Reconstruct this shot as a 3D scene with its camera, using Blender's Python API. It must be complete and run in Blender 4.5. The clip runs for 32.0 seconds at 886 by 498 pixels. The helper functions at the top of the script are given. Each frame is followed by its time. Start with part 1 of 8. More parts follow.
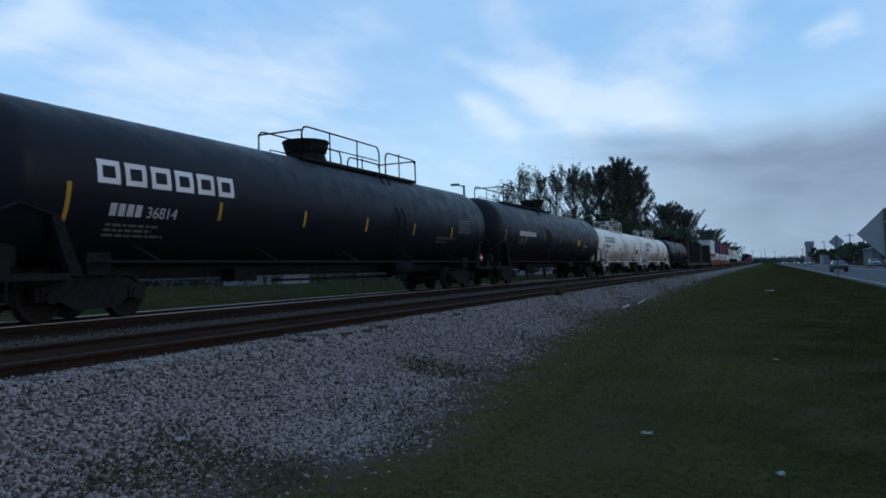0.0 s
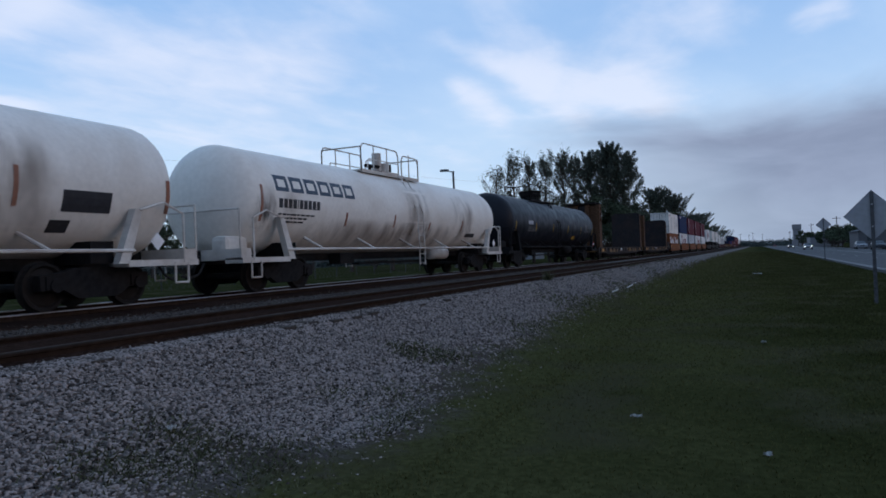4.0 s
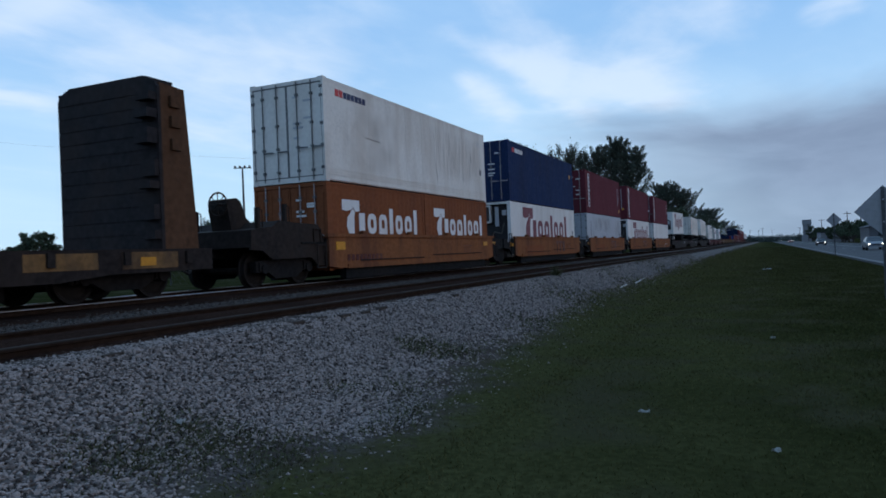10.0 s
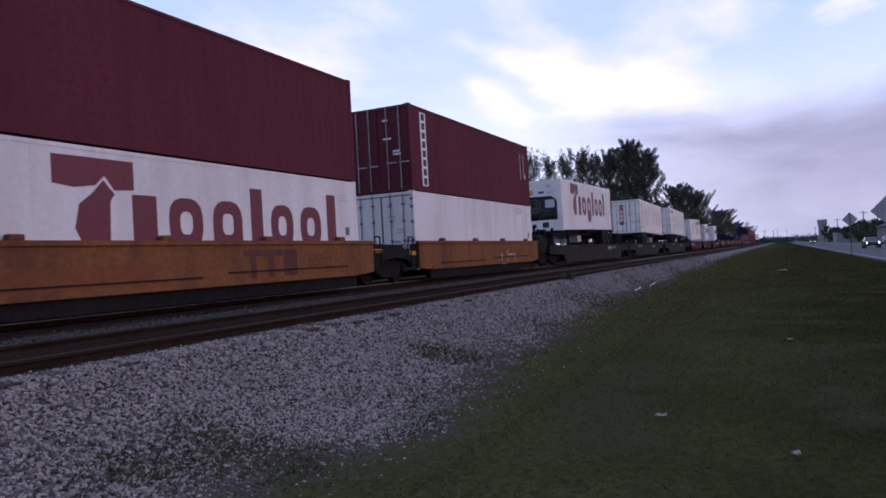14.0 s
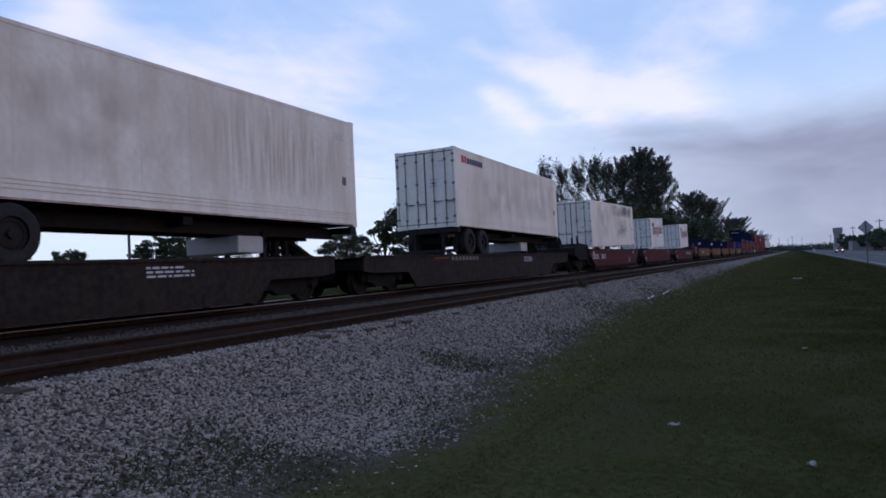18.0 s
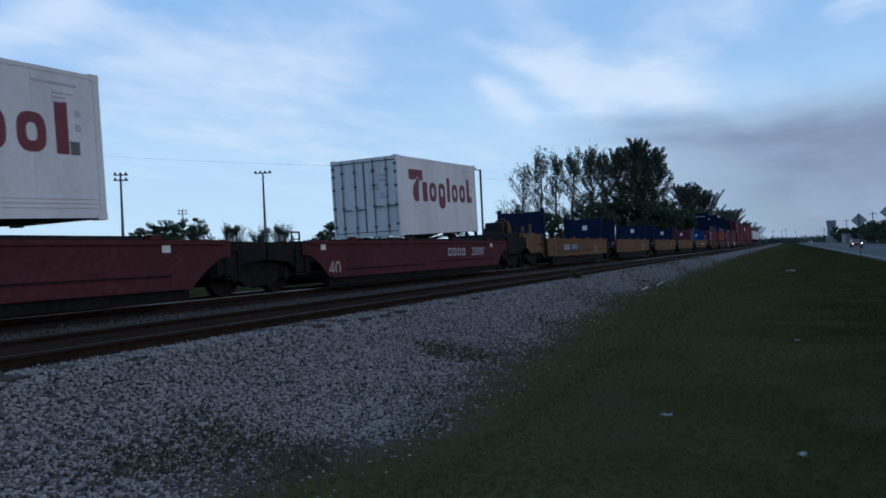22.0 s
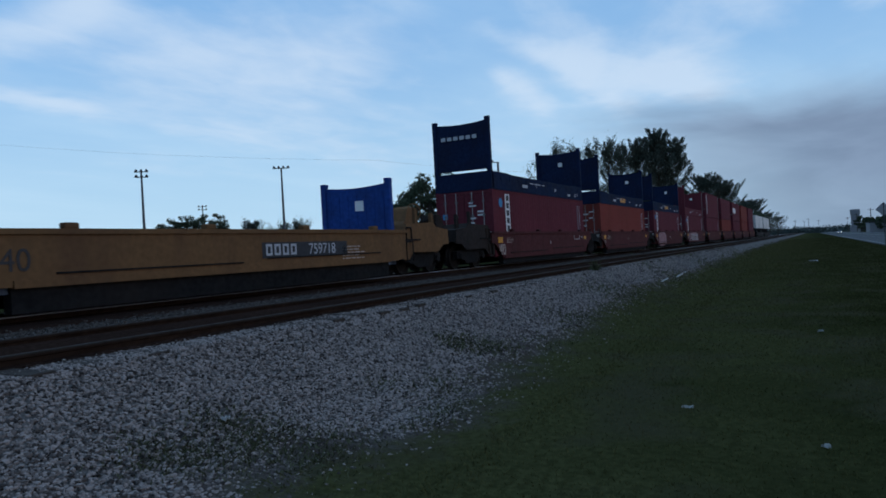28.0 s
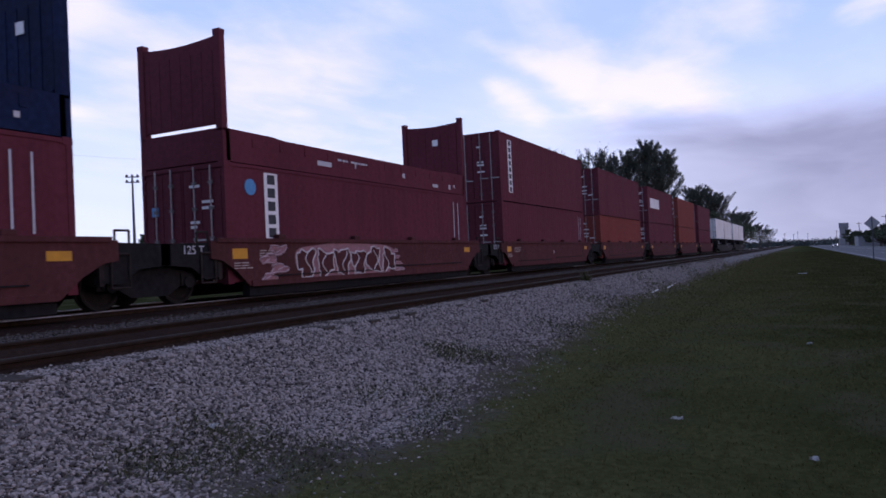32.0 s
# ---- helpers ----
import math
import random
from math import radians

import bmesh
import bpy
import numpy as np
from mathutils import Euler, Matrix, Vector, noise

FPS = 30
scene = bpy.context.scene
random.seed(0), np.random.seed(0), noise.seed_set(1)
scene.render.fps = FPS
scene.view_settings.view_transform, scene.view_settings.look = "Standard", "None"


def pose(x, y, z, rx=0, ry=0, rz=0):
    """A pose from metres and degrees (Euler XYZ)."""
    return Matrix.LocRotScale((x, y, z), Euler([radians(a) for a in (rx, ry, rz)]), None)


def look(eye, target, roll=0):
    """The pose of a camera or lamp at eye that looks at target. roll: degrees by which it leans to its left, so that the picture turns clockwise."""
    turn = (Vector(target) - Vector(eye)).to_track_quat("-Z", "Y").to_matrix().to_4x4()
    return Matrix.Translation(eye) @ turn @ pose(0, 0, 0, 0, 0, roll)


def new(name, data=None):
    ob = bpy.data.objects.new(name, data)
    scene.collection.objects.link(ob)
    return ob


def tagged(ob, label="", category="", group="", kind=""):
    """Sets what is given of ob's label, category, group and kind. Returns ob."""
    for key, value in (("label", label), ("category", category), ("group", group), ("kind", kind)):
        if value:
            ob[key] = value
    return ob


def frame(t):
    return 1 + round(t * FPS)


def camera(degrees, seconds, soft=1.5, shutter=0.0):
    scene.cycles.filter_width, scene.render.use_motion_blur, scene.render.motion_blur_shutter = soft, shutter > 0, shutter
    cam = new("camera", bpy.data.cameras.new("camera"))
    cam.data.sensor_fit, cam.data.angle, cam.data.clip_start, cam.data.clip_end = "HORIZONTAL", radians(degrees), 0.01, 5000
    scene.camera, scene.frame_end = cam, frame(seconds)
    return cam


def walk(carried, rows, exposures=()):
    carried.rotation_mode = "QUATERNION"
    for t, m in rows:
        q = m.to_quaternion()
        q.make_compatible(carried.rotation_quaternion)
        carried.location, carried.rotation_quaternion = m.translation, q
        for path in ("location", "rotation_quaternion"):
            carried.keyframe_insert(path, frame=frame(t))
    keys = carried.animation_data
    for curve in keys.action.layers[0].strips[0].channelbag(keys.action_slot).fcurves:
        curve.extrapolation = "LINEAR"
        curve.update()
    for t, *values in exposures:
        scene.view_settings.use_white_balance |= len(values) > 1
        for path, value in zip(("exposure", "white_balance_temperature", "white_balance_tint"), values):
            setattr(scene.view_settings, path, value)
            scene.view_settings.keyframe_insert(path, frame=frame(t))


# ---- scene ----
# ---- camera: a viewer standing still beside the line, slightly swaying ----
EYE_Z = 0.638
TRACK_X = -12.0        # centre of the running line; rail heads are at z = 0
SIDING_X = -6.55       # centre of the rusty siding
GROUND_Z = -0.9
cam = camera(63.3, 32.0, soft=1.7, shutter=0.06)
PATH = [
    (0, 91.874, 1.905, 24.358),
    (0.5, 91.629, 1.962, 24.446),
    (1, 91.339, 2.169, 24.836),
    (1.5, 91.121, 2.249, 24.594),
    (2, 90.982, 2.215, 23.470),
    (2.5, 90.713, 2.203, 23.261),
    (3, 90.696, 2.331, 23.158),
    (3.5, 90.846, 2.213, 23.068),
    (4, 90.726, 2.415, 23.558),
    (4.5, 90.676, 2.460, 23.747),
    (6.5, 90.656, 2.381, 24.327),
    (7, 90.293, 2.502, 24.183),
    (7.5, 90.999, 2.479, 23.913),
    (8, 91.084, 2.557, 24.039),
    (8.5, 90.471, 2.703, 24.158),
    (9, 89.937, 2.735, 24.260),
    (9.5, 90.264, 2.267, 24.089),
    (10, 90.361, 2.345, 24.196),
    (10.5, 90.369, 2.275, 23.849),
    (11, 90.636, 2.367, 24.254),
    (11.5, 90.822, 2.440, 24.440),
    (12, 90.723, 2.767, 25.247),
    (12.5, 90.856, 2.706, 24.890),
    (13, 90.806, 2.741, 24.516),
    (13.5, 90.742, 3.091, 25.106),
    (15.5, 91.364, 3.228, 25.351),
    (16, 91.168, 3.446, 25.997),
    (16.5, 91.196, 3.455, 26.024),
    (17, 90.974, 3.366, 26.518),
    (17.5, 91.302, 3.050, 26.295),
    (18, 91.510, 3.047, 26.169),
    (18.5, 91.122, 2.398, 26.050),
    (19, 91.187, 2.537, 26.522),
    (19.5, 90.909, 2.624, 26.766),
    (20, 90.432, 2.656, 26.399),
    (20.5, 90.935, 2.607, 26.627),
    (21, 90.792, 2.783, 26.546),
    (21.5, 90.622, 2.778, 26.475),
    (22, 90.696, 2.683, 25.744),
    (22.5, 90.791, 2.848, 25.967),
    (23, 90.880, 2.755, 26.492),
    (23.5, 90.971, 3.115, 27.103),
    (24, 91.378, 3.242, 27.398),
    (24.5, 91.025, 2.897, 27.055),
    (26.5, 90.508, 3.394, 27.471),
    (27, 90.523, 3.250, 27.393),
    (27.5, 90.330, 3.080, 27.397),
    (28, 90.227, 3.195, 27.206),
    (28.5, 90.320, 3.454, 27.050),
    (29, 90.110, 3.318, 27.189),
    (29.5, 90.436, 3.451, 27.329),
    (30, 90.475, 3.014, 27.159),
    (30.5, 90.554, 3.123, 27.276),
    (31, 90.691, 2.489, 26.501),
    (31.5, 90.875, 2.489, 26.676),
    (32, 90.898, 2.567, 26.510),
]
EXPOSURES = [
    (0, 0.1, 6250, 5), (2, 0.1, 6250, 5), (3, 0.0, 6250, 5), (4, 0.1, 6650, 14), (5.5, 0.0, 6400, 9), (7, 0.12, 6200, 6), (8, -0.2, 5980, 3), (9, -0.1, 6100, 4), (10, 0.1, 6250, 6), (10.5, 0.3, 6700, 14),
    (11, 0.52, 7200, 27), (12, 0.66, 7080, 37), (13, 0.68, 7080, 42), (14.5, 0.45, 7200, 38), (16, 0.15, 6850, 32), (17, 0.0, 6850, 27), (18, 0.24, 6950, 25), (19, 0.18, 7050, 25),
    (20, 0.0, 6800, 26), (21, 0.0, 6950, 24), (22, 0.0, 6200, 8), (23, -0.03, 6150, 5), (24, -0.20, 5900, 4), (27, -0.18, 5950, 3), (28, -0.12, 6100, 4), (29, 0.05, 6190, 4),
    (30, 0.35, 6750, 18), (31, 0.38, 6850, 36), (32, 0.36, 6830, 40)]
walk(cam, [(t, pose(0, 0, EYE_Z, rx, ry, rz)) for t, rx, ry, rz in PATH], EXPOSURES)

# ---- world: evening sky with thin high cloud and a grey bank over the road ----
world = bpy.data.worlds.new("evening_sky")
scene.world = world
world.use_nodes = True
W = world.node_tree
W.nodes.clear()


def wn(kind, **kw):
    n = W.nodes.new(kind)
    for k, v in kw.items():
        n.inputs[k].default_value = v
    return n


def wmath(op, a, b=None, clamp=False):
    n = W.nodes.new("ShaderNodeMath")
    n.operation, n.use_clamp = op, clamp
    for i, v in enumerate((a, b)):
        if v is None:
            continue
        if isinstance(v, (int, float)):
            n.inputs[i].default_value = v
        else:
            W.links.new(v, n.inputs[i])
    return n.outputs[0]


def wmix(fac, a, b):
    n = W.nodes.new("ShaderNodeMix")
    n.data_type = "RGBA"
    for sock, v in ((0, fac), (6, a), (7, b)):
        if isinstance(v, tuple):
            n.inputs[sock].default_value = (*v, 1)
        elif isinstance(v, (int, float)):
            n.inputs[sock].default_value = v
        else:
            W.links.new(v, n.inputs[sock])
    return n.outputs[2]


def wramp(v, lo, hi):
    n = W.nodes.new("ShaderNodeMapRange")
    n.interpolation_type = "SMOOTHSTEP"
    n.inputs["From Min"].default_value, n.inputs["From Max"].default_value = lo, hi
    W.links.new(v, n.inputs["Value"])
    return n.outputs["Result"]


coord = wn("ShaderNodeTexCoord")
split = wn("ShaderNodeSeparateXYZ")
W.links.new(coord.outputs["Generated"], split.inputs[0])
sx, sy, sz = split.outputs
# cloud layer seen in perspective: direction projected onto a high plane
lift = wmath("ADD", wmath("MAXIMUM", sz, 0.0), 0.10)
flat = wn("ShaderNodeCombineXYZ")
W.links.new(wmath("DIVIDE", sx, lift), flat.inputs[0])
W.links.new(wmath("DIVIDE", sy, lift), flat.inputs[1])


def cloud_noise(scale, rot, stretch, detail, offset):
    m = wn("ShaderNodeMapping")
    m.inputs["Location"].default_value = offset
    m.inputs["Rotation"].default_value = (0, 0, radians(rot))
    m.inputs["Scale"].default_value = stretch
    W.links.new(flat.outputs[0], m.inputs[0])
    n = wn("ShaderNodeTexNoise", Scale=scale, Detail=detail, Roughness=0.55, Distortion=0.35)
    W.links.new(m.outputs[0], n.inputs["Vector"])
    return n.outputs["Fac"]


azimuth = wmath("ARCTAN2", sx, sy)
elevation = wmath("ARCSINE", sz)
az_deg, el_deg = wmath("MULTIPLY", azimuth, 57.296), wmath("MULTIPLY", elevation, 57.296)
waver = wmath("MULTIPLY", wmath("SUBTRACT", cloud_noise(1.3, 20, (1.0, 1.0, 1), 4, (4.1, 0.7, 0)), 0.5), 5.0)
fibre = cloud_noise(2.3, -24, (1.0, 0.42, 1), 10, (8.4, 2.2, 0))
tuft = cloud_noise(5.5, 30, (1.0, 0.7, 1), 8, (2.7, 5.1, 0))


def streak(az0, el0, az1, el1, wide, much):
    """A soft drawn-out cloud between two directions (degrees right of the line and up), with frayed edges."""
    cx, cy, half = (az0 + az1) / 2, (el0 + el1) / 2, math.hypot(az1 - az0, el1 - el0) / 2
    c, q = (az1 - az0) / 2 / half, (el1 - el0) / 2 / half
    da, de = wmath("SUBTRACT", az_deg, cx), wmath("ADD", wmath("SUBTRACT", el_deg, cy), waver)
    along = wmath("DIVIDE", wmath("ADD", wmath("MULTIPLY", da, c), wmath("MULTIPLY", de, q)), half * 1.1)
    across = wmath("DIVIDE", wmath("SUBTRACT", wmath("MULTIPLY", de, c), wmath("MULTIPLY", da, q)), wide * 1.45)
    fall = wmath("ADD", wmath("POWER", wmath("ABSOLUTE", along), 4.0), wmath("MULTIPLY", across, across))
    return wmath("MULTIPLY", wmath("POWER", 2.718, wmath("MULTIPLY", fall, -1.0)), much)


thin_cloud = 0.0
for row in ((-53, 14.6, -31, 15.2, 3.2, 0.75), (-60, 15.4, -51, 19.4, 1.5, 0.7), (-62, 11.8, -52.5, 11.9, 0.5, 0.55), (-46, 9.0, -18, 8.2, 1.6, 0.35),
            (-23, 16.8, -11, 10.2, 0.9, 0.75), (-22.4, 13.3, -18, 10.5, 0.8, 0.75), (-21, 21.5, -14.7, 14.1, 1.6, 0.55), (-15.4, 14.4, -4, 10.6, 1.2, 0.7),
            (-10, 12.8, 0, 17.6, 2.0, 0.55), (2.8, 15.4, 6.5, 16.2, 0.7, 0.6), (-8, 20, 12, 22, 2.0, 0.5)):
    thin_cloud = wmath("ADD", thin_cloud, streak(*row))
ragged_cloud = wmath("ADD", wmath("MULTIPLY", thin_cloud, 0.85), wmath("ADD", wmath("MULTIPLY", fibre, 1.0), wmath("MULTIPLY", tuft, 0.60)))
wisps = wramp(ragged_cloud, 0.86, 1.68)
veil = wramp(cloud_noise(0.9, 25, (1.0, 0.45, 1), 7, (3.1, 1.7, 0)), 0.40, 0.75)
low = wmath("SUBTRACT", 1.0, wramp(sz, 0.0, 0.34))
# the grey bank lies over the road in long flat layers, paler again close to the horizon
layer = wn("ShaderNodeCombineXYZ")
W.links.new(wmath("MULTIPLY", azimuth, 1.9), layer.inputs[0])
W.links.new(wmath("MULTIPLY", sz, 6.5), layer.inputs[1])


def layer_noise(scale, detail, offset):
    m = wn("ShaderNodeMapping")
    m.inputs["Location"].default_value = (offset, offset * 0.7, 0)
    W.links.new(layer.outputs[0], m.inputs[0])
    n = wn("ShaderNodeTexNoise", Scale=scale, Detail=detail, Roughness=0.5, Distortion=0.6)
    W.links.new(m.outputs[0], n.inputs["Vector"])
    return n.outputs["Fac"]


edge = wmath("ADD", wmath("ADD", 0.168, wmath("MULTIPLY", azimuth, 0.10)), wmath("MULTIPLY", wmath("SUBTRACT", layer_noise(1.7, 6, 2.3), 0.5), 0.14))
bank = wmath("MULTIPLY", wramp(wmath("SUBTRACT", edge, sz), -0.035, 0.045), wramp(wmath("ADD", azimuth, wmath("MULTIPLY", wmath("SUBTRACT", layer_noise(1.2, 4, 6.1), 0.5), 0.5)), -0.50, 0.06))
bank = wmath("MULTIPLY", bank, wmath("ADD", 0.78, wmath("MULTIPLY", wramp(sz, 0.035, 0.085), 0.12)))
bank_dark = wramp(layer_noise(2.2, 5, 4.4), 0.36, 0.66)

sky = W.nodes.new("ShaderNodeTexSky")
sky.sky_type, sky.sun_disc = "NISHITA", False
SUN_EL, SUN_AZ = radians(9.0), radians(82.0)
sky.sun_elevation, sky.sun_rotation = SUN_EL, SUN_AZ
sky.air_density, sky.dust_density, sky.ozone_density = 1.0, 0.5, 3.0
sky_gain = W.nodes.new("ShaderNodeVectorMath")
sky_gain.operation = "SCALE"
W.links.new(sky.outputs[0], sky_gain.inputs[0])
sky_gain.inputs["Scale"].default_value = 0.12
clear = wmix(0.80, sky_gain.outputs[0], (0.32, 0.555, 0.92))
hazy = wmix(wmath("MULTIPLY", low, 0.72), clear, (0.62, 0.80, 0.93))
c1 = wmix(wmath("MULTIPLY", veil, 0.35), hazy, (0.66, 0.82, 0.98))
c2 = wmix(wmath("MULTIPLY", wisps, 0.66), c1, (0.75, 0.815, 0.94))
grey = wmix(bank_dark, (0.25, 0.31, 0.445), (0.182, 0.228, 0.343))
c3 = wmix(bank, c2, grey)
# the sky is a little brighter behind the train
glow_side = wmath("ADD", wmath("MULTIPLY", sx, -0.62), wmath("MULTIPLY", sy, 0.78))
dusk = wmath("ADD", 0.96, wmath("MULTIPLY", wramp(glow_side, -0.25, 0.62), 0.08))
lit = W.nodes.new("ShaderNodeVectorMath")
lit.operation = "SCALE"
W.links.new(c3, lit.inputs[0])
W.links.new(dusk, lit.inputs["Scale"])
bg = wn("ShaderNodeBackground")
W.links.new(lit.outputs[0], bg.inputs[0])
bg.inputs[1].default_value = 1.0
out = wn("ShaderNodeOutputWorld")
W.links.new(bg.outputs[0], out.inputs[0])

sun = new("sun", bpy.data.lights.new("sun", "SUN"))
sun.data.energy, sun.data.angle, sun.data.color = 0.46, radians(35), (1.0, 0.80, 0.68)
sun.matrix_world = look((90 * math.cos(SUN_EL) * math.sin(SUN_AZ), 90 * math.cos(SUN_EL) * math.cos(SUN_AZ), 90 * math.sin(SUN_EL)), (0, 0, 0))

# ---- materials ----
MATS = {}


def paint(name, col, rough=0.6, metal=0.0, var=0.25, grain=9.0, dirt=None, dirt_amount=0.4, dirt_scale=1.1, streak=False, bump=0.0, bump_scale=60.0, island=0.0, spec=0.25, island_span=(0.45, 1.9), see_through=0.0):
    """A painted or raw surface: base colour, fine grain, large stains or streaks, fine relief."""
    m = bpy.data.materials.new(name)
    m.use_nodes = True
    t = m.node_tree
    b = t.nodes["Principled BSDF"]
    b.inputs["Metallic"].default_value = metal
    b.inputs["Specular IOR Level"].default_value = spec
    tc = t.nodes.new("ShaderNodeTexCoord")

    def noise_tex(scale, detail, stretch=(1, 1, 1)):
        mp = t.nodes.new("ShaderNodeMapping")
        mp.inputs["Scale"].default_value = stretch
        t.links.new(tc.outputs["Object"], mp.inputs[0])
        n = t.nodes.new("ShaderNodeTexNoise")
        n.inputs["Scale"].default_value, n.inputs["Detail"].default_value = scale, detail
        t.links.new(mp.outputs[0], n.inputs["Vector"])
        return n.outputs["Fac"]

    def rng(v, lo, hi, a, c):
        n = t.nodes.new("ShaderNodeMapRange")
        for k, x in (("From Min", lo), ("From Max", hi), ("To Min", a), ("To Max", c)):
            n.inputs[k].default_value = x
        t.links.new(v, n.inputs["Value"])
        return n.outputs["Result"]

    def mix(f, a, c, blend="MIX"):
        n = t.nodes.new("ShaderNodeMix")
        n.data_type, n.blend_type = "RGBA", blend
        for sock, v in ((0, f), (6, a), (7, c)):
            if isinstance(v, tuple):
                n.inputs[sock].default_value = (*v, 1)
            elif isinstance(v, (int, float)):
                n.inputs[sock].default_value = v
            else:
                t.links.new(v, n.inputs[sock])
        return n.outputs[2]

    dark = tuple(c * (1 - var) for c in col)
    light = tuple(min(1, c * (1 + var)) for c in col)
    colour = mix(rng(noise_tex(grain, 6), 0.3, 0.7, 0, 1), dark, light)
    if island:
        g = t.nodes.new("ShaderNodeNewGeometry")
        colour = mix(rng(g.outputs["Random Per Island"], 0, 1, 0, island), colour, tuple(min(1, c * island_span[1]) for c in col))
        colour = mix(rng(g.outputs["Random Per Island"], 0.5, 0.0, 0, island), colour, tuple(c * island_span[0] for c in col))
    if dirt:
        d = noise_tex(dirt_scale, 9, (1, 1.5, 0.35) if streak else (1, 1, 1))
        colour = mix(rng(d, 0.42, 0.68, 0, dirt_amount), colour, dirt)
    t.links.new(colour, b.inputs["Base Color"])
    t.links.new(rng(noise_tex(grain * 0.7, 4), 0.3, 0.7, max(0.05, rough - 0.1), min(1, rough + 0.12)), b.inputs["Roughness"])
    if bump:
        bp = t.nodes.new("ShaderNodeBump")
        bp.inputs["Strength"].default_value, bp.inputs["Distance"].default_value = bump, 0.02
        t.links.new(noise_tex(bump_scale, 4), bp.inputs["Height"])
        t.links.new(bp.outputs[0], b.inputs["Normal"])
    if see_through:
        tr = t.nodes.new("ShaderNodeBsdfTranslucent")
        t.links.new(colour, tr.inputs["Color"])
        blend = t.nodes.new("ShaderNodeMixShader")
        blend.inputs[0].default_value = see_through
        t.links.new(b.outputs[0], blend.inputs[1])
        t.links.new(tr.outputs[0], blend.inputs[2])
        t.links.new(blend.outputs[0], t.nodes["Material Output"].inputs["Surface"])
    MATS[name] = m
    return m


RUST = (0.16, 0.075, 0.04)
M_TANK_BLACK = paint("black_tank_paint", (0.0098, 0.0112, 0.0165), 0.45, dirt=(0.0125, 0.0135, 0.018), dirt_amount=0.5, streak=True, var=0.10, grain=3.0, spec=0.13)
M_TANK_WHITE = paint("white_tank_paint", (0.72, 0.68, 0.63), 0.55, dirt=(0.50, 0.42, 0.35), dirt_amount=0.4, dirt_scale=0.8, var=0.06, spec=0.15)
M_WHITE_TRIM = paint("white_trim_paint", (0.54, 0.50, 0.46), 0.6, dirt=(0.24, 0.17, 0.13), dirt_amount=0.6, var=0.1)
M_BLACK_STEEL = paint("dirty_black_steel", (0.012, 0.012, 0.013), 0.85, dirt=(0.022, 0.018, 0.017), dirt_amount=0.6, var=0.4, bump=0.2, spec=0.08)
M_WHEEL = paint("worn_wheel_steel", (0.014, 0.013, 0.013), 0.75, dirt=(0.024, 0.017, 0.014), dirt_amount=0.4, spec=0.12)
M_RAIL = paint("rusty_rail_side", (0.028, 0.017, 0.012), 0.95, dirt=(0.018, 0.012, 0.01), var=0.3, bump=0.3, spec=0.05)
M_RAIL_SHINY = paint("polished_rail_head", (0.36, 0.36, 0.38), 0.45, metal=0.9, var=0.08)
M_RAIL_RUST = paint("rusted_rail_head", (0.022, 0.015, 0.012), 0.75, dirt=(0.032, 0.023, 0.018), dirt_amount=0.3, var=0.25, spec=0.1)
M_TIE = paint("weathered_sleeper_timber", (0.034, 0.026, 0.022), 0.9, dirt=(0.07, 0.056, 0.048), dirt_amount=0.5, var=0.4, bump=0.5, bump_scale=25, spec=0.1)
M_BED_BROWN = paint("rust_brown_track_dirt", (0.030, 0.0175, 0.0135), 1.0, dirt=(0.013, 0.009, 0.008), dirt_amount=0.6, grain=25, var=0.5, bump=0.6, bump_scale=40, spec=0.0)
M_BALLAST = paint("grey_ballast", (0.095, 0.084, 0.079), 0.95, dirt=(0.050, 0.043, 0.041), dirt_amount=0.7, dirt_scale=1.6, grain=30, var=0.55, bump=1.0, bump_scale=26)
M_STONE_DIM = paint("brown_stained_ballast_stone", (0.048, 0.041, 0.037), 0.95, grain=40, var=0.3, island=0.8, bump=0.3, spec=0.1)
M_STONE = paint("ballast_stone", (0.124, 0.105, 0.098), 0.9, grain=40, var=0.3, island=1.0, spec=0.06, island_span=(0.22, 2.35))


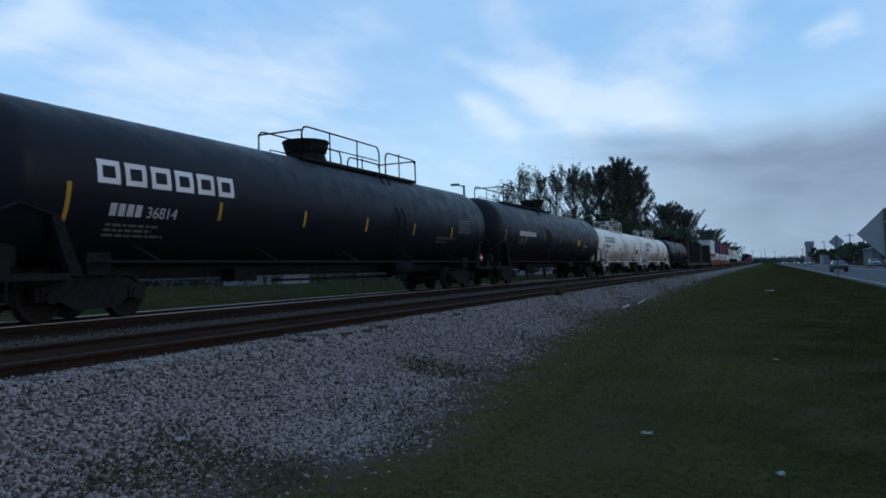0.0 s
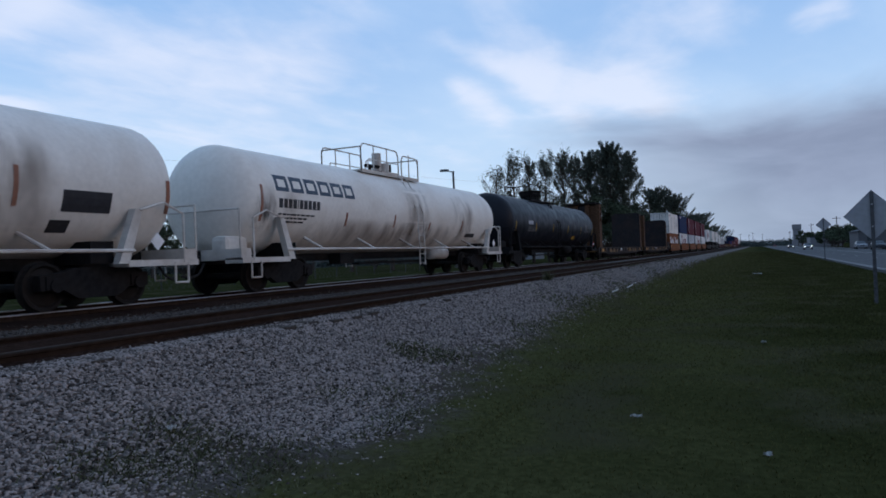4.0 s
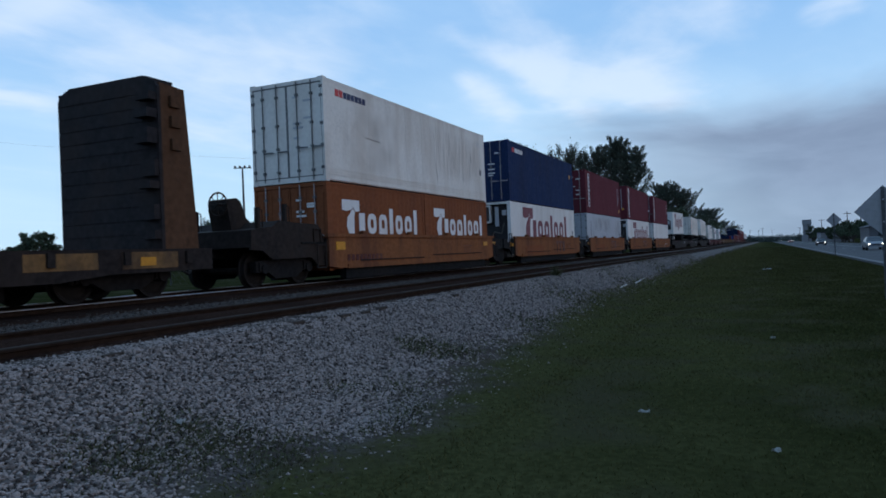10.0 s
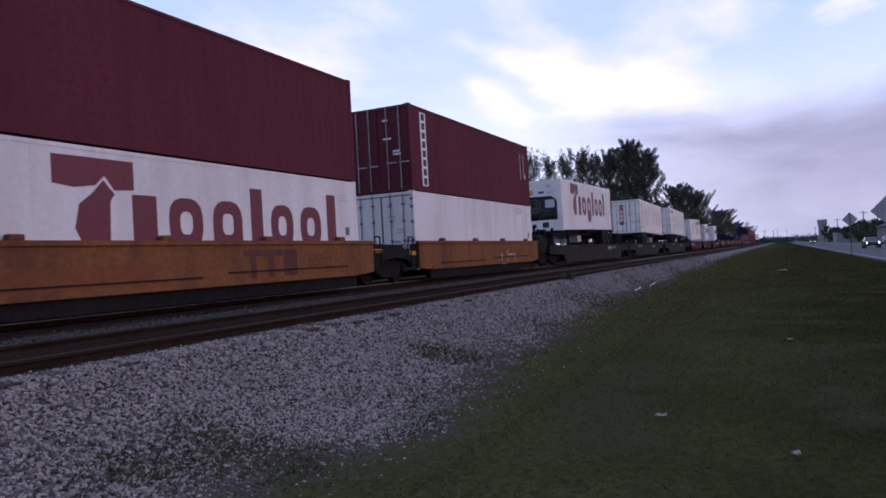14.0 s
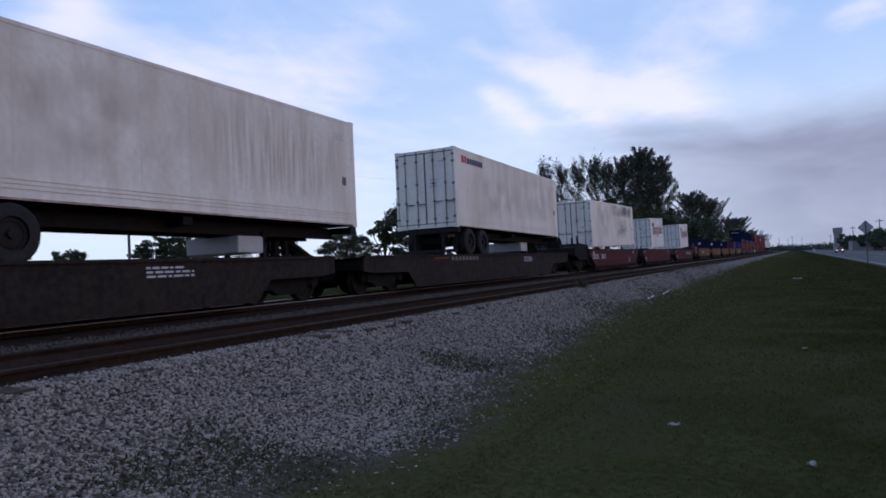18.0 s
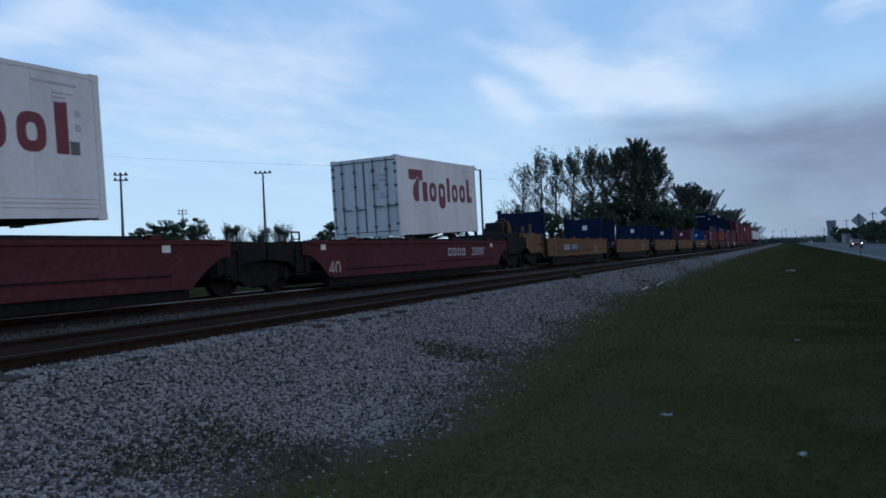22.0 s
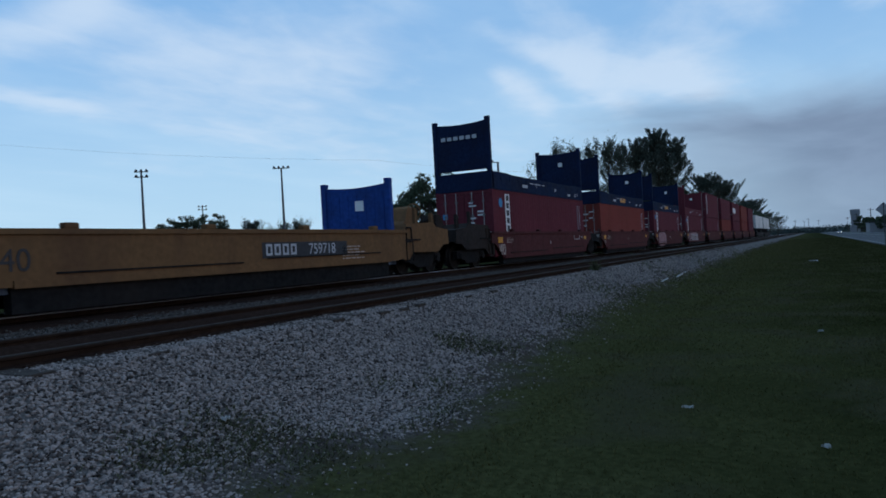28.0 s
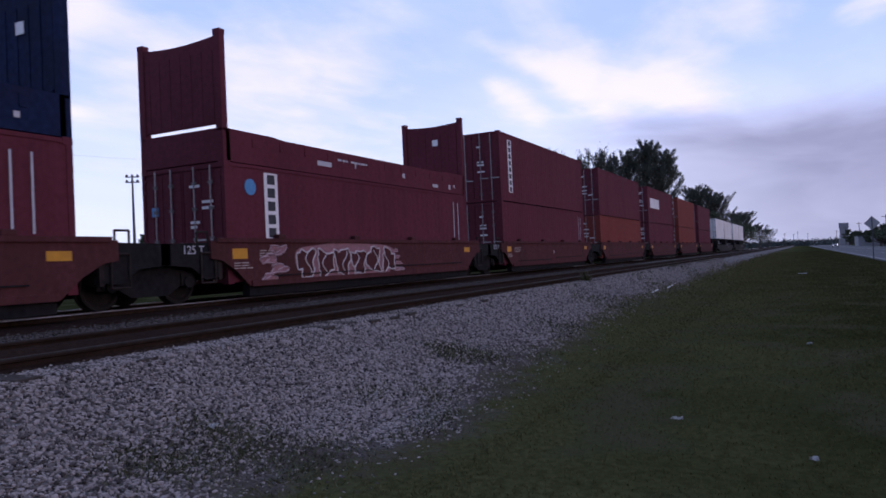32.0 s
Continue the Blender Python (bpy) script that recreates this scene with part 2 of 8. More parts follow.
def turf_mat(name, kind):
    """Mown grass, olive and thin by the ballast, greener towards the road. kind "verge" goes over into bare soil in ragged patches: its "lawn" is the way in from the grass edge, in metres."""
    m = bpy.data.materials.new(name)
    m.use_nodes = True
    t = m.node_tree
    b = t.nodes["Principled BSDF"]
    b.inputs["Roughness"].default_value, b.inputs["Specular IOR Level"].default_value = 0.95, 0.0
    tc = t.nodes.new("ShaderNodeTexCoord")

    def tex(scale, detail=6):
        n = t.nodes.new("ShaderNodeTexNoise")
        n.inputs["Scale"].default_value, n.inputs["Detail"].default_value = scale, detail
        t.links.new(tc.outputs["Object"], n.inputs["Vector"])
        return n.outputs["Fac"]

    def calc(op, a, c):
        n = t.nodes.new("ShaderNodeMath")
        n.operation = op
        for k, v in enumerate((a, c)):
            if isinstance(v, (int, float)):
                n.inputs[k].default_value = v
            else:
                t.links.new(v, n.inputs[k])
        return n.outputs[0]

    def step(v, lo, hi):
        n = t.nodes.new("ShaderNodeMapRange")
        n.interpolation_type = "SMOOTHSTEP"
        n.inputs["From Min"].default_value, n.inputs["From Max"].default_value = lo, hi
        t.links.new(v, n.inputs["Value"])
        return n.outputs["Result"]

    def mix(f, a, c):
        n = t.nodes.new("ShaderNodeMix")
        n.data_type = "RGBA"
        for k, v in ((0, f), (6, a), (7, c)):
            if isinstance(v, tuple):
                n.inputs[k].default_value = (*v, 1)
            else:
                t.links.new(v, n.inputs[k])
        return n.outputs[2]

    soil = mix(step(tex(38), 0.35, 0.65), (0.052, 0.043, 0.039), (0.110, 0.092, 0.086))
    soil = mix(step(tex(2.2), 0.4, 0.65), soil, (0.062, 0.048, 0.043))
    sep = t.nodes.new("ShaderNodeSeparateXYZ")
    t.links.new(tc.outputs["Object"], sep.inputs[0])
    east = step(calc("ADD", calc("ABSOLUTE", calc("ADD", sep.outputs[0], 3.2), 0.0), calc("MULTIPLY", calc("SUBTRACT", tex(0.5), 0.5), 9.0)), 0.2, 5.8)
    k = 1.7 if kind == "blade" else 1.0
    tone = lambda c: tuple(k * v for v in c)
    olive = mix(step(tex(16), 0.3, 0.7), tone((0.034, 0.035, 0.014)), tone((0.062, 0.062, 0.026)))
    green = mix(step(tex(13), 0.3, 0.7), tone((0.0155, 0.0175, 0.0065)), tone((0.028, 0.031, 0.011)))
    turf = mix(east, olive, green)
    turf = mix(step(tex(0.9), 0.45, 0.70), turf, tone((0.046, 0.043, 0.024)))
    if kind == "verge":
        at = t.nodes.new("ShaderNodeAttribute")
        at.attribute_name = "lawn"
        way = calc("ADD", at.outputs["Fac"], calc("MULTIPLY", calc("SUBTRACT", tex(3.2), 0.5), 1.5))
        way = calc("ADD", way, calc("MULTIPLY", calc("SUBTRACT", tex(17), 0.5), 0.5))
        turf = mix(step(way, -0.35, 0.55), soil, turf)
    if kind == "blade":
        g = t.nodes.new("ShaderNodeNewGeometry")
        turf = mix(step(g.outputs["Random Per Island"], 0.0, 2.2), turf, (0.11, 0.11, 0.045))
        turf = mix(step(g.outputs["Random Per Island"], 0.5, -0.4), turf, (0.030, 0.033, 0.013))
        tr = t.nodes.new("ShaderNodeBsdfTranslucent")
        t.links.new(turf, tr.inputs["Color"])
        blend = t.nodes.new("ShaderNodeMixShader")
        blend.inputs[0].default_value = 0.25
        t.links.new(b.outputs[0], blend.inputs[1])
        t.links.new(tr.outputs[0], blend.inputs[2])
        t.links.new(blend.outputs[0], t.nodes["Material Output"].inputs["Surface"])
    t.links.new(turf, b.inputs["Base Color"])
    if kind != "blade":
        bp = t.nodes.new("ShaderNodeBump")
        bp.inputs["Strength"].default_value, bp.inputs["Distance"].default_value = 0.7, 0.02
        t.links.new(tex(45), bp.inputs["Height"])
        t.links.new(bp.outputs[0], b.inputs["Normal"])
    return m


M_VERGE = turf_mat("thin_grass_over_soil", "verge")
M_GRASS = turf_mat("mown_grass", "ground")
M_BLADE = turf_mat("grass_blade", "blade")
M_ROAD = paint("road_asphalt", (0.045, 0.047, 0.052), 0.85, dirt=(0.07, 0.07, 0.075), dirt_amount=0.6, dirt_scale=0.3, grain=30, var=0.25, bump=0.3)
M_LINE = paint("road_marking", (0.2, 0.2, 0.19), 0.7, dirt=(0.1, 0.1, 0.1), var=0.2)
M_KERB = paint("kerb_concrete", (0.12, 0.12, 0.12), 0.85, dirt=(0.08, 0.08, 0.08), var=0.2)
M_ORANGE = paint("faded_orange_wellcar_paint", (0.205, 0.080, 0.034), 0.75, dirt=(0.10, 0.042, 0.028), dirt_amount=0.75, streak=True, var=0.2, spec=0.05)
M_YELLOW = paint("faded_yellow_wellcar_paint", (0.150, 0.083, 0.040), 0.75, dirt=(0.085, 0.047, 0.03), dirt_amount=0.55, streak=True, var=0.15, spec=0.05)
M_MAROON = paint("faded_red_wellcar_paint", (0.082, 0.027, 0.028), 0.75, dirt=(0.05, 0.02, 0.018), dirt_amount=0.55, streak=True, var=0.2, spec=0.05)
M_DKBROWN = paint("dark_brown_flatcar_paint", (0.021, 0.016, 0.015), 0.75, dirt=(0.036, 0.025, 0.02), dirt_amount=0.6, streak=True, var=0.4, spec=0.1)
M_PATCH = paint("worn_yellow_flatcar_paint", (0.16, 0.085, 0.032), 0.8, dirt=(0.035, 0.024, 0.02), dirt_amount=0.85, dirt_scale=1.3, var=0.3)
M_BULK = paint("rusty_bulkhead_steel", (0.072, 0.035, 0.019), 0.8, dirt=(0.1, 0.048, 0.025), dirt_amount=0.6, streak=True, var=0.35, spec=0.12)
M_BULK_IN = paint("dark_bulkhead_plate", (0.022, 0.019, 0.021), 0.75, dirt=(0.04, 0.027, 0.023), dirt_amount=0.5, var=0.3, spec=0.1)
M_REEFER = paint("white_reefer_paint", (0.68, 0.655, 0.64), 0.6, dirt=(0.42, 0.36, 0.32), dirt_amount=0.35, streak=True, var=0.05, spec=0.12)
M_REEFER_OLD = paint("stained_white_reefer_paint", (0.70, 0.66, 0.62), 0.6, dirt=(0.47, 0.39, 0.33), dirt_amount=0.5, streak=True, var=0.07, spec=0.12)
M_ALU = paint("dull_aluminium_panel", (0.40, 0.41, 0.45), 0.45, metal=0.3, dirt=(0.30, 0.30, 0.34), streak=True, var=0.08)
M_RUST_EDGE = paint("rusted_lower_edge", (0.26, 0.13, 0.08), 0.85, dirt=(0.5, 0.44, 0.4), dirt_amount=0.9, dirt_scale=2.5, var=0.3, spec=0.05)
M_SCRAPE = paint("grey_scrape_mark", (0.30, 0.27, 0.255), 0.7, var=0.25, spec=0.05)
M_GASKET = paint("dark_door_gear", (0.13, 0.125, 0.127), 0.6, var=0.3)
M_GALV = paint("galvanised_bar", (0.34, 0.33, 0.34), 0.5, metal=0.4, dirt=RUST, dirt_amount=0.4, var=0.2)
M_RED_BOX = paint("maroon_container_paint", (0.115, 0.027, 0.037), 0.75, dirt=(0.07, 0.016, 0.022), dirt_amount=0.4, streak=True, var=0.12, spec=0.05)
M_ORED_BOX = paint("orange_red_container_paint", (0.185, 0.042, 0.034), 0.75, dirt=(0.12, 0.03, 0.02), dirt_amount=0.4, streak=True, var=0.15, spec=0.05)
M_BROWN_BOX = paint("rust_orange_container_paint", (0.20, 0.068, 0.03), 0.75, dirt=(0.13, 0.05, 0.03), dirt_amount=0.5, streak=True, var=0.15, spec=0.05)
M_BLUE_BOX = paint("navy_container_paint", (0.018, 0.031, 0.085), 0.75, dirt=(0.02, 0.02, 0.04), dirt_amount=0.4, streak=True, var=0.15, spec=0.05)
M_BLUE_RACK = paint("dark_blue_flatrack_paint", (0.01, 0.018, 0.05), 0.75, dirt=(0.014, 0.013, 0.02), dirt_amount=0.5, var=0.25, spec=0.05)
M_BRIGHT_BLUE = paint("bright_blue_flatrack_paint", (0.022, 0.055, 0.22), 0.75, dirt=(0.02, 0.03, 0.08), dirt_amount=0.5, var=0.2, spec=0.05)
M_GREY_BLUE = paint("grey_blue_flatrack_paint", (0.10, 0.13, 0.19), 0.75, dirt=(0.06, 0.07, 0.1), dirt_amount=0.5, var=0.2, spec=0.05)
M_LOGO_MAROON = paint("maroon_logo_paint", (0.16, 0.035, 0.045), 0.5, var=0.08)
M_LOGO_WHITE = paint("white_logo_paint", (0.68, 0.66, 0.66), 0.5, dirt=(0.4, 0.3, 0.25), dirt_amount=0.3, var=0.05)
M_LOGO_GREY = paint("pale_grey_logo_paint", (0.42, 0.42, 0.45), 0.5, var=0.05)
M_PRINT_DIM = paint("faded_small_print", (0.13, 0.125, 0.125), 0.6, var=0.15)
M_LOGO_TAN = paint("faded_tan_stencil_paint", (0.36, 0.29, 0.26), 0.6, var=0.1)
M_LOGO_DKBLUE = paint("dark_slate_logo_paint", (0.045, 0.065, 0.095), 0.5, var=0.1)
M_LOGO_NAVY = paint("navy_logo_paint", (0.02, 0.025, 0.08), 0.5, var=0.1)
M_LOGO_RED = paint("red_logo_paint", (0.50, 0.05, 0.05), 0.5, var=0.1)
M_LOGO_RUST = paint("dark_red_logo_paint", (0.07, 0.015, 0.011), 0.6, dirt=(0.16, 0.06, 0.03), dirt_amount=0.4, var=0.15)
M_LOGO_BLACK = paint("black_lettering", (0.03, 0.03, 0.035), 0.5, var=0.2)
M_LOGO_CYAN = paint("light_blue_logo_paint", (0.05, 0.22, 0.42), 0.5, var=0.1)
M_LOGO_ORANGE = paint("orange_logo_paint", (0.62, 0.28, 0.05), 0.5, var=0.1)
M_STRIPE = paint("yellow_reflective_stripe", (0.45, 0.26, 0.03), 0.5, dirt=(0.1, 0.06, 0.03), dirt_amount=0.5, var=0.15)
M_STRIPE_RED = paint("dull_red_stripe", (0.26, 0.10, 0.06), 0.6, dirt=(0.2, 0.15, 0.12), var=0.15)
M_AMBER = paint("amber_reflector_panel", (0.55, 0.24, 0.02), 0.5, dirt=(0.2, 0.09, 0.03), dirt_amount=0.4, var=0.1)
M_RUST_STRIP = paint("rusty_orange_strip", (0.16, 0.045, 0.02), 0.8, dirt=(0.03, 0.02, 0.018), dirt_amount=0.8, var=0.2, spec=0.1)
M_SPRAY = paint("pale_spray_paint", (0.36, 0.24, 0.26), 0.6, var=0.12)
M_SPRAY_FILL = paint("pinkish_spray_fill", (0.26, 0.12, 0.13), 0.6, var=0.15)
M_SPRAY_WHITE = paint("white_spray_paint", (0.50, 0.46, 0.46), 0.6, var=0.12)
M_TYRE = paint("tyre_rubber", (0.018, 0.018, 0.019), 0.85, var=0.3)
M_RIM = paint("dusty_rim_steel", (0.10, 0.095, 0.09), 0.5, metal=0.3, dirt=(0.1, 0.08, 0.07), var=0.2)
M_PLACARD = paint("white_placard", (0.7, 0.68, 0.68), 0.5, var=0.05)
M_SIGN_BACK = paint("bare_aluminium_sign_back", (0.27, 0.27, 0.29), 0.5, metal=0.2, dirt=(0.25, 0.25, 0.27), var=0.1)
M_POST = paint("galvanised_sign_post", (0.07, 0.07, 0.075), 0.6, metal=0.2, var=0.3)
M_POLE = paint("weathered_pole", (0.10, 0.10, 0.11), 0.7, var=0.2)
M_LAMP = paint("floodlight_housing", (0.09, 0.09, 0.10), 0.6, var=0.2)
M_BARK = paint("tree_bark", (0.055, 0.045, 0.038), 0.9, var=0.4, bump=0.8, bump_scale=12)
M_NEEDLE = paint("casuarina_foliage", (0.062, 0.074, 0.062), 0.9, island=0.6, var=0.3, spec=0.05, see_through=0.35)
M_LEAF = paint("broad_leaf_foliage", (0.048, 0.062, 0.040), 0.85, island=0.6, var=0.3, spec=0.08, see_through=0.30)
M_WEED = paint("weed_leaf", (0.058, 0.060, 0.034), 0.85, island=0.6, var=0.3, spec=0)
M_LITTER = paint("white_litter", (0.36, 0.36, 0.35), 0.7, var=0.1)
M_WALL_PALE = paint("pale_building_wall", (0.2, 0.2, 0.215), 0.8, dirt=(0.2, 0.2, 0.22), var=0.1)
M_WALL_DARK = paint("dark_roof", (0.06, 0.06, 0.07), 0.8, var=0.2)
M_CAR_DARK = paint("dark_car_paint", (0.020, 0.022, 0.03), 0.3, var=0.1)
M_CAR_SILVER = paint("silver_car_paint", (0.22, 0.23, 0.25), 0.35, metal=0.3, var=0.05)
M_CAR_RED = paint("dark_red_car_paint", (0.16, 0.02, 0.02), 0.35, var=0.1)
M_FENCE = paint("fence_wire", (0.05, 0.052, 0.05), 0.6, metal=0.2, var=0.1)
M_CHASSIS = paint("chassis_black_paint", (0.016, 0.0155, 0.017), 0.7, dirt=(0.026, 0.019, 0.016), dirt_amount=0.5, var=0.3, spec=0.1)
M_DISTANCE = paint("distant_tree_line", (0.045, 0.058, 0.055), 0.95, island=0.4, var=0.2, spec=0.05)


def smear_mat(name, col, most, scale, stretch):
    """A thin film of grime: noise and a fall-off towards the edges of its patch decide how much of it covers."""
    m = bpy.data.materials.new(name)
    m.use_nodes = True
    t = m.node_tree
    b = t.nodes["Principled BSDF"]
    b.inputs["Base Color"].default_value = (*col, 1)
    b.inputs["Roughness"].default_value, b.inputs["Specular IOR Level"].default_value = 0.8, 0.05
    tc = t.nodes.new("ShaderNodeTexCoord")
    mp = t.nodes.new("ShaderNodeMapping")
    mp.inputs["Scale"].default_value = stretch
    t.links.new(tc.outputs["Object"], mp.inputs[0])
    n = t.nodes.new("ShaderNodeTexNoise")
    n.inputs["Scale"].default_value, n.inputs["Detail"].default_value = scale, 8
    t.links.new(mp.outputs[0], n.inputs["Vector"])

    def calc(op, a, c, clamp=False):
        k = t.nodes.new("ShaderNodeMath")
        k.operation, k.use_clamp = op, clamp
        for i, v in enumerate((a, c)):
            if isinstance(v, (int, float)):
                k.inputs[i].default_value = v
            else:
                t.links.new(v, k.inputs[i])
        return k.outputs[0]

    sep = t.nodes.new("ShaderNodeSeparateXYZ")
    t.links.new(tc.outputs["Generated"], sep.inputs[0])
    fall = 1.0
    for s in (sep.outputs[1], sep.outputs[2]):
        e = calc("MULTIPLY", calc("MULTIPLY", s, calc("SUBTRACT", 1.0, s)), 4.0)
        fall = calc("MULTIPLY", e, fall)
    cover = calc("MULTIPLY", calc("MULTIPLY", calc("SUBTRACT", n.outputs["Fac"], 0.36), 3.0, True), calc("MULTIPLY", fall, most), True)
    t.links.new(cover, b.inputs["Alpha"])
    return m


M_SMUDGE = smear_mat("grey_grime_film", (0.46, 0.38, 0.33), 0.32, 1.1, (1, 1, 1))
M_GREYBAND = smear_mat("dark_grey_grime_film", (0.20, 0.19, 0.20), 0.75, 0.9, (1, 0.5, 1.2))
M_RUSTRUN = smear_mat("brown_rust_runs", (0.42, 0.32, 0.25), 0.35, 3.0, (1, 3.0, 0.25))
M_TANKSOOT = smear_mat("black_soot_stain", (0.05, 0.042, 0.04), 0.95, 2.2, (1, 1.6, 0.5))
M_TANKGRIME = smear_mat("brown_tank_grime", (0.17, 0.12, 0.09), 0.65, 1.2, (1, 1.6, 0.6))


def glass_mat(name, col, rough):
    m = bpy.data.materials.new(name)
    m.use_nodes = True
    b = m.node_tree.nodes["Principled BSDF"]
    b.inputs["Base Color"].default_value = (*col, 1)
    b.inputs["Roughness"].default_value = rough
    b.inputs["Transmission Weight"].default_value = 0.6
    return m


def glow_mat(name, col, strength):
    m = bpy.data.materials.new(name)
    m.use_nodes = True
    b = m.node_tree.nodes["Principled BSDF"]
    b.inputs["Emission Color"].default_value = (*col, 1)
    b.inputs["Emission Strength"].default_value = strength
    return m


M_GLASS = glass_mat("car_window_glass", (0.10, 0.12, 0.14), 0.05)
M_HEADLIGHT = glow_mat("lit_headlamp", (1.0, 0.88, 0.70), 6.0)
M_TAILLIGHT = glow_mat("lit_marker_lamp", (1.0, 0.55, 0.35), 6.0)

# ---- building helpers ----
MOVERS = []            # things of the train: (object, distance along the train, height, tilt)


def part(name, bm, material, parent, label="", smooth=False):
    me = bpy.data.meshes.new(name)
    bm.to_mesh(me)
    bm.free()
    me.materials.append(material)
    if smooth:
        for p in me.polygons:
            p.use_smooth = True
    ob = new(name, me)
    ob.parent = parent
    if label:
        ob["label"] = label
    return ob


def box(bm, x0, x1, y0, y1, z0, z1, bevel=0.0):
    r = bmesh.ops.create_cube(bm, size=1.0, matrix=Matrix.LocRotScale(((x0 + x1) / 2, (y0 + y1) / 2, (z0 + z1) / 2), None, (abs(x1 - x0), abs(y1 - y0), abs(z1 - z0))))
    if bevel:
        edges = list({e for v in r["verts"] for e in v.link_edges})
        bmesh.ops.bevel(bm, geom=edges, offset=bevel, segments=2, affect="EDGES", profile=0.6)
    return bm


def boxes(*dims, bevel=0.0):
    bm = bmesh.new()
    for d in dims:
        box(bm, *d, bevel=bevel)
    return bm


def rod(bm, a, b, r, seg=8):
    a, b = Vector(a), Vector(b)
    d = b - a
    q = d.to_track_quat("Z", "Y")
    bmesh.ops.create_cone(bm, cap_ends=True, segments=seg, radius1=r, radius2=r, depth=d.length, matrix=Matrix.LocRotScale((a + b) / 2, q, None))
    return bm


def rods(pairs, r, seg=6):
    bm = bmesh.new()
    for a, b in pairs:
        rod(bm, a, b, r, seg)
    return bm


def chain(points, r, seg=6):
    return rods(list(zip(points[:-1], points[1:])), r, seg)


def plate(bm, pts, axis, lo, hi):
    """A flat plate: a polygon in the plane across axis (0: y, z; 1: x, z; 2: x, y), from lo to hi along it."""
    def at(p, k):
        return {0: (k, p[0], p[1]), 1: (p[0], k, p[1]), 2: (p[0], p[1], k)}[axis]
    a = [bm.verts.new(at(p, lo)) for p in pts]
    b = [bm.verts.new(at(p, hi)) for p in pts]
    bm.faces.new(a)
    bm.faces.new(b)
    for i in range(len(pts)):
        j = (i + 1) % len(pts)
        bm.faces.new((a[i], a[j], b[j], b[i]))
    bmesh.ops.recalc_face_normals(bm, faces=bm.faces)
    return bm


def ring(bm, centre, r, tube, axis=0, seg=20):
    """A hand wheel's rim."""
    pts = []
    for i in range(seg + 1):
        a = 2 * math.pi * i / seg
        c, s = r * math.cos(a), r * math.sin(a)
        off = {0: (0, c, s), 1: (c, 0, s), 2: (c, s, 0)}[axis]
        pts.append(tuple(Vector(centre) + Vector(off)))
    for a, b in zip(pts[:-1], pts[1:]):
        rod(bm, a, b, tube, 5)
    return bm


def thing(name, label, category, group="", u=None, z=0.0, tilt=0.0):
    ob = new(name)
    ob.empty_display_size = 0.3
    tagged(ob, label, category, group)
    if u is not None:
        MOVERS.append((ob, u, z, tilt))
    return ob


def lettering(parent, name, x, rects, material, label=""):
    """Plain bars and blocks on a side wall, 4 mm proud: rows of y0, y1, z0, z1."""
    if name in ("company_mark", "car_number", "panel_block", "panel_cap"):
        for y0, y1, z0, z1 in rects:
            part("mark_block" if name == "company_mark" else name, boxes((x - 0.004, x + 0.006, y0, y1, z0, z1)), material, parent, label)
        return None
    bm = bmesh.new()
    for y0, y1, z0, z1 in rects:
        box(bm, x - 0.004, x + 0.006, y0, y1, z0, z1)
    return part(name, bm, material, parent, label)


def end_marks(parent, name, y, rects, material, label=""):
    """The same on an end wall that faces -y: rows of x0, x1, z0, z1."""
    if name in ("company_mark", "service_decal", "fork_pocket", "panel_block", "panel_cap"):
        for x0, x1, z0, z1 in rects:
            part(name, boxes((x0, x1, y - 0.006, y + 0.004, z0, z1)), material, parent, label)
        return None
    bm = bmesh.new()
    for x0, x1, z0, z1 in rects:
        box(bm, x0, x1, y - 0.006, y + 0.004, z0, z1)
    return part(name, bm, material, parent, label)


def blocks(y0, z0, widths, h, gap, tall=(), deep=()):
    """Letter-sized plain blocks in a row; tall and deep ones reach above and below the line."""
    out, y = [], y0
    for i, w in enumerate(widths):
        out.append((y, y + w, z0 - (0.32 * h if i in deep else 0), z0 + h * (1.38 if i in tall else 1.0)))
        y += w + gap
    return out


def smear(parent, name, x, y0, y1, z0, z1, material):
    """A thin stained patch on a side wall."""
    bm = bmesh.new()
    vs = [bm.verts.new(p) for p in ((x + 0.003, y0, z0), (x + 0.003, y1, z0), (x + 0.003, y1, z1), (x + 0.003, y0, z1))]
    bm.faces.new(vs)
    return part(name, bm, material, parent)


def scratch(parent, pts, x, r=0.008):
    """A dark scrape along a wall: pts in y, z."""
    return part("scrape", chain([(x, y, z) for y, z in pts], r, 4), M_SCRAPE, parent)


def small_print(y0, z0, width, rows, h=0.05, gap=0.05, seed=0):
    rnd = random.Random(seed)
    out = []
    for r in range(rows):
        y, end = y0, y0 + width * rnd.uniform(0.65, 1.0)
        while y < end:
            w = rnd.uniform(0.07, 0.24)
            out.append((y, min(y + w, end + 0.02), z0 - r * (h + gap), z0 - r * (h + gap) + h))
            y += w + 0.05
    return out


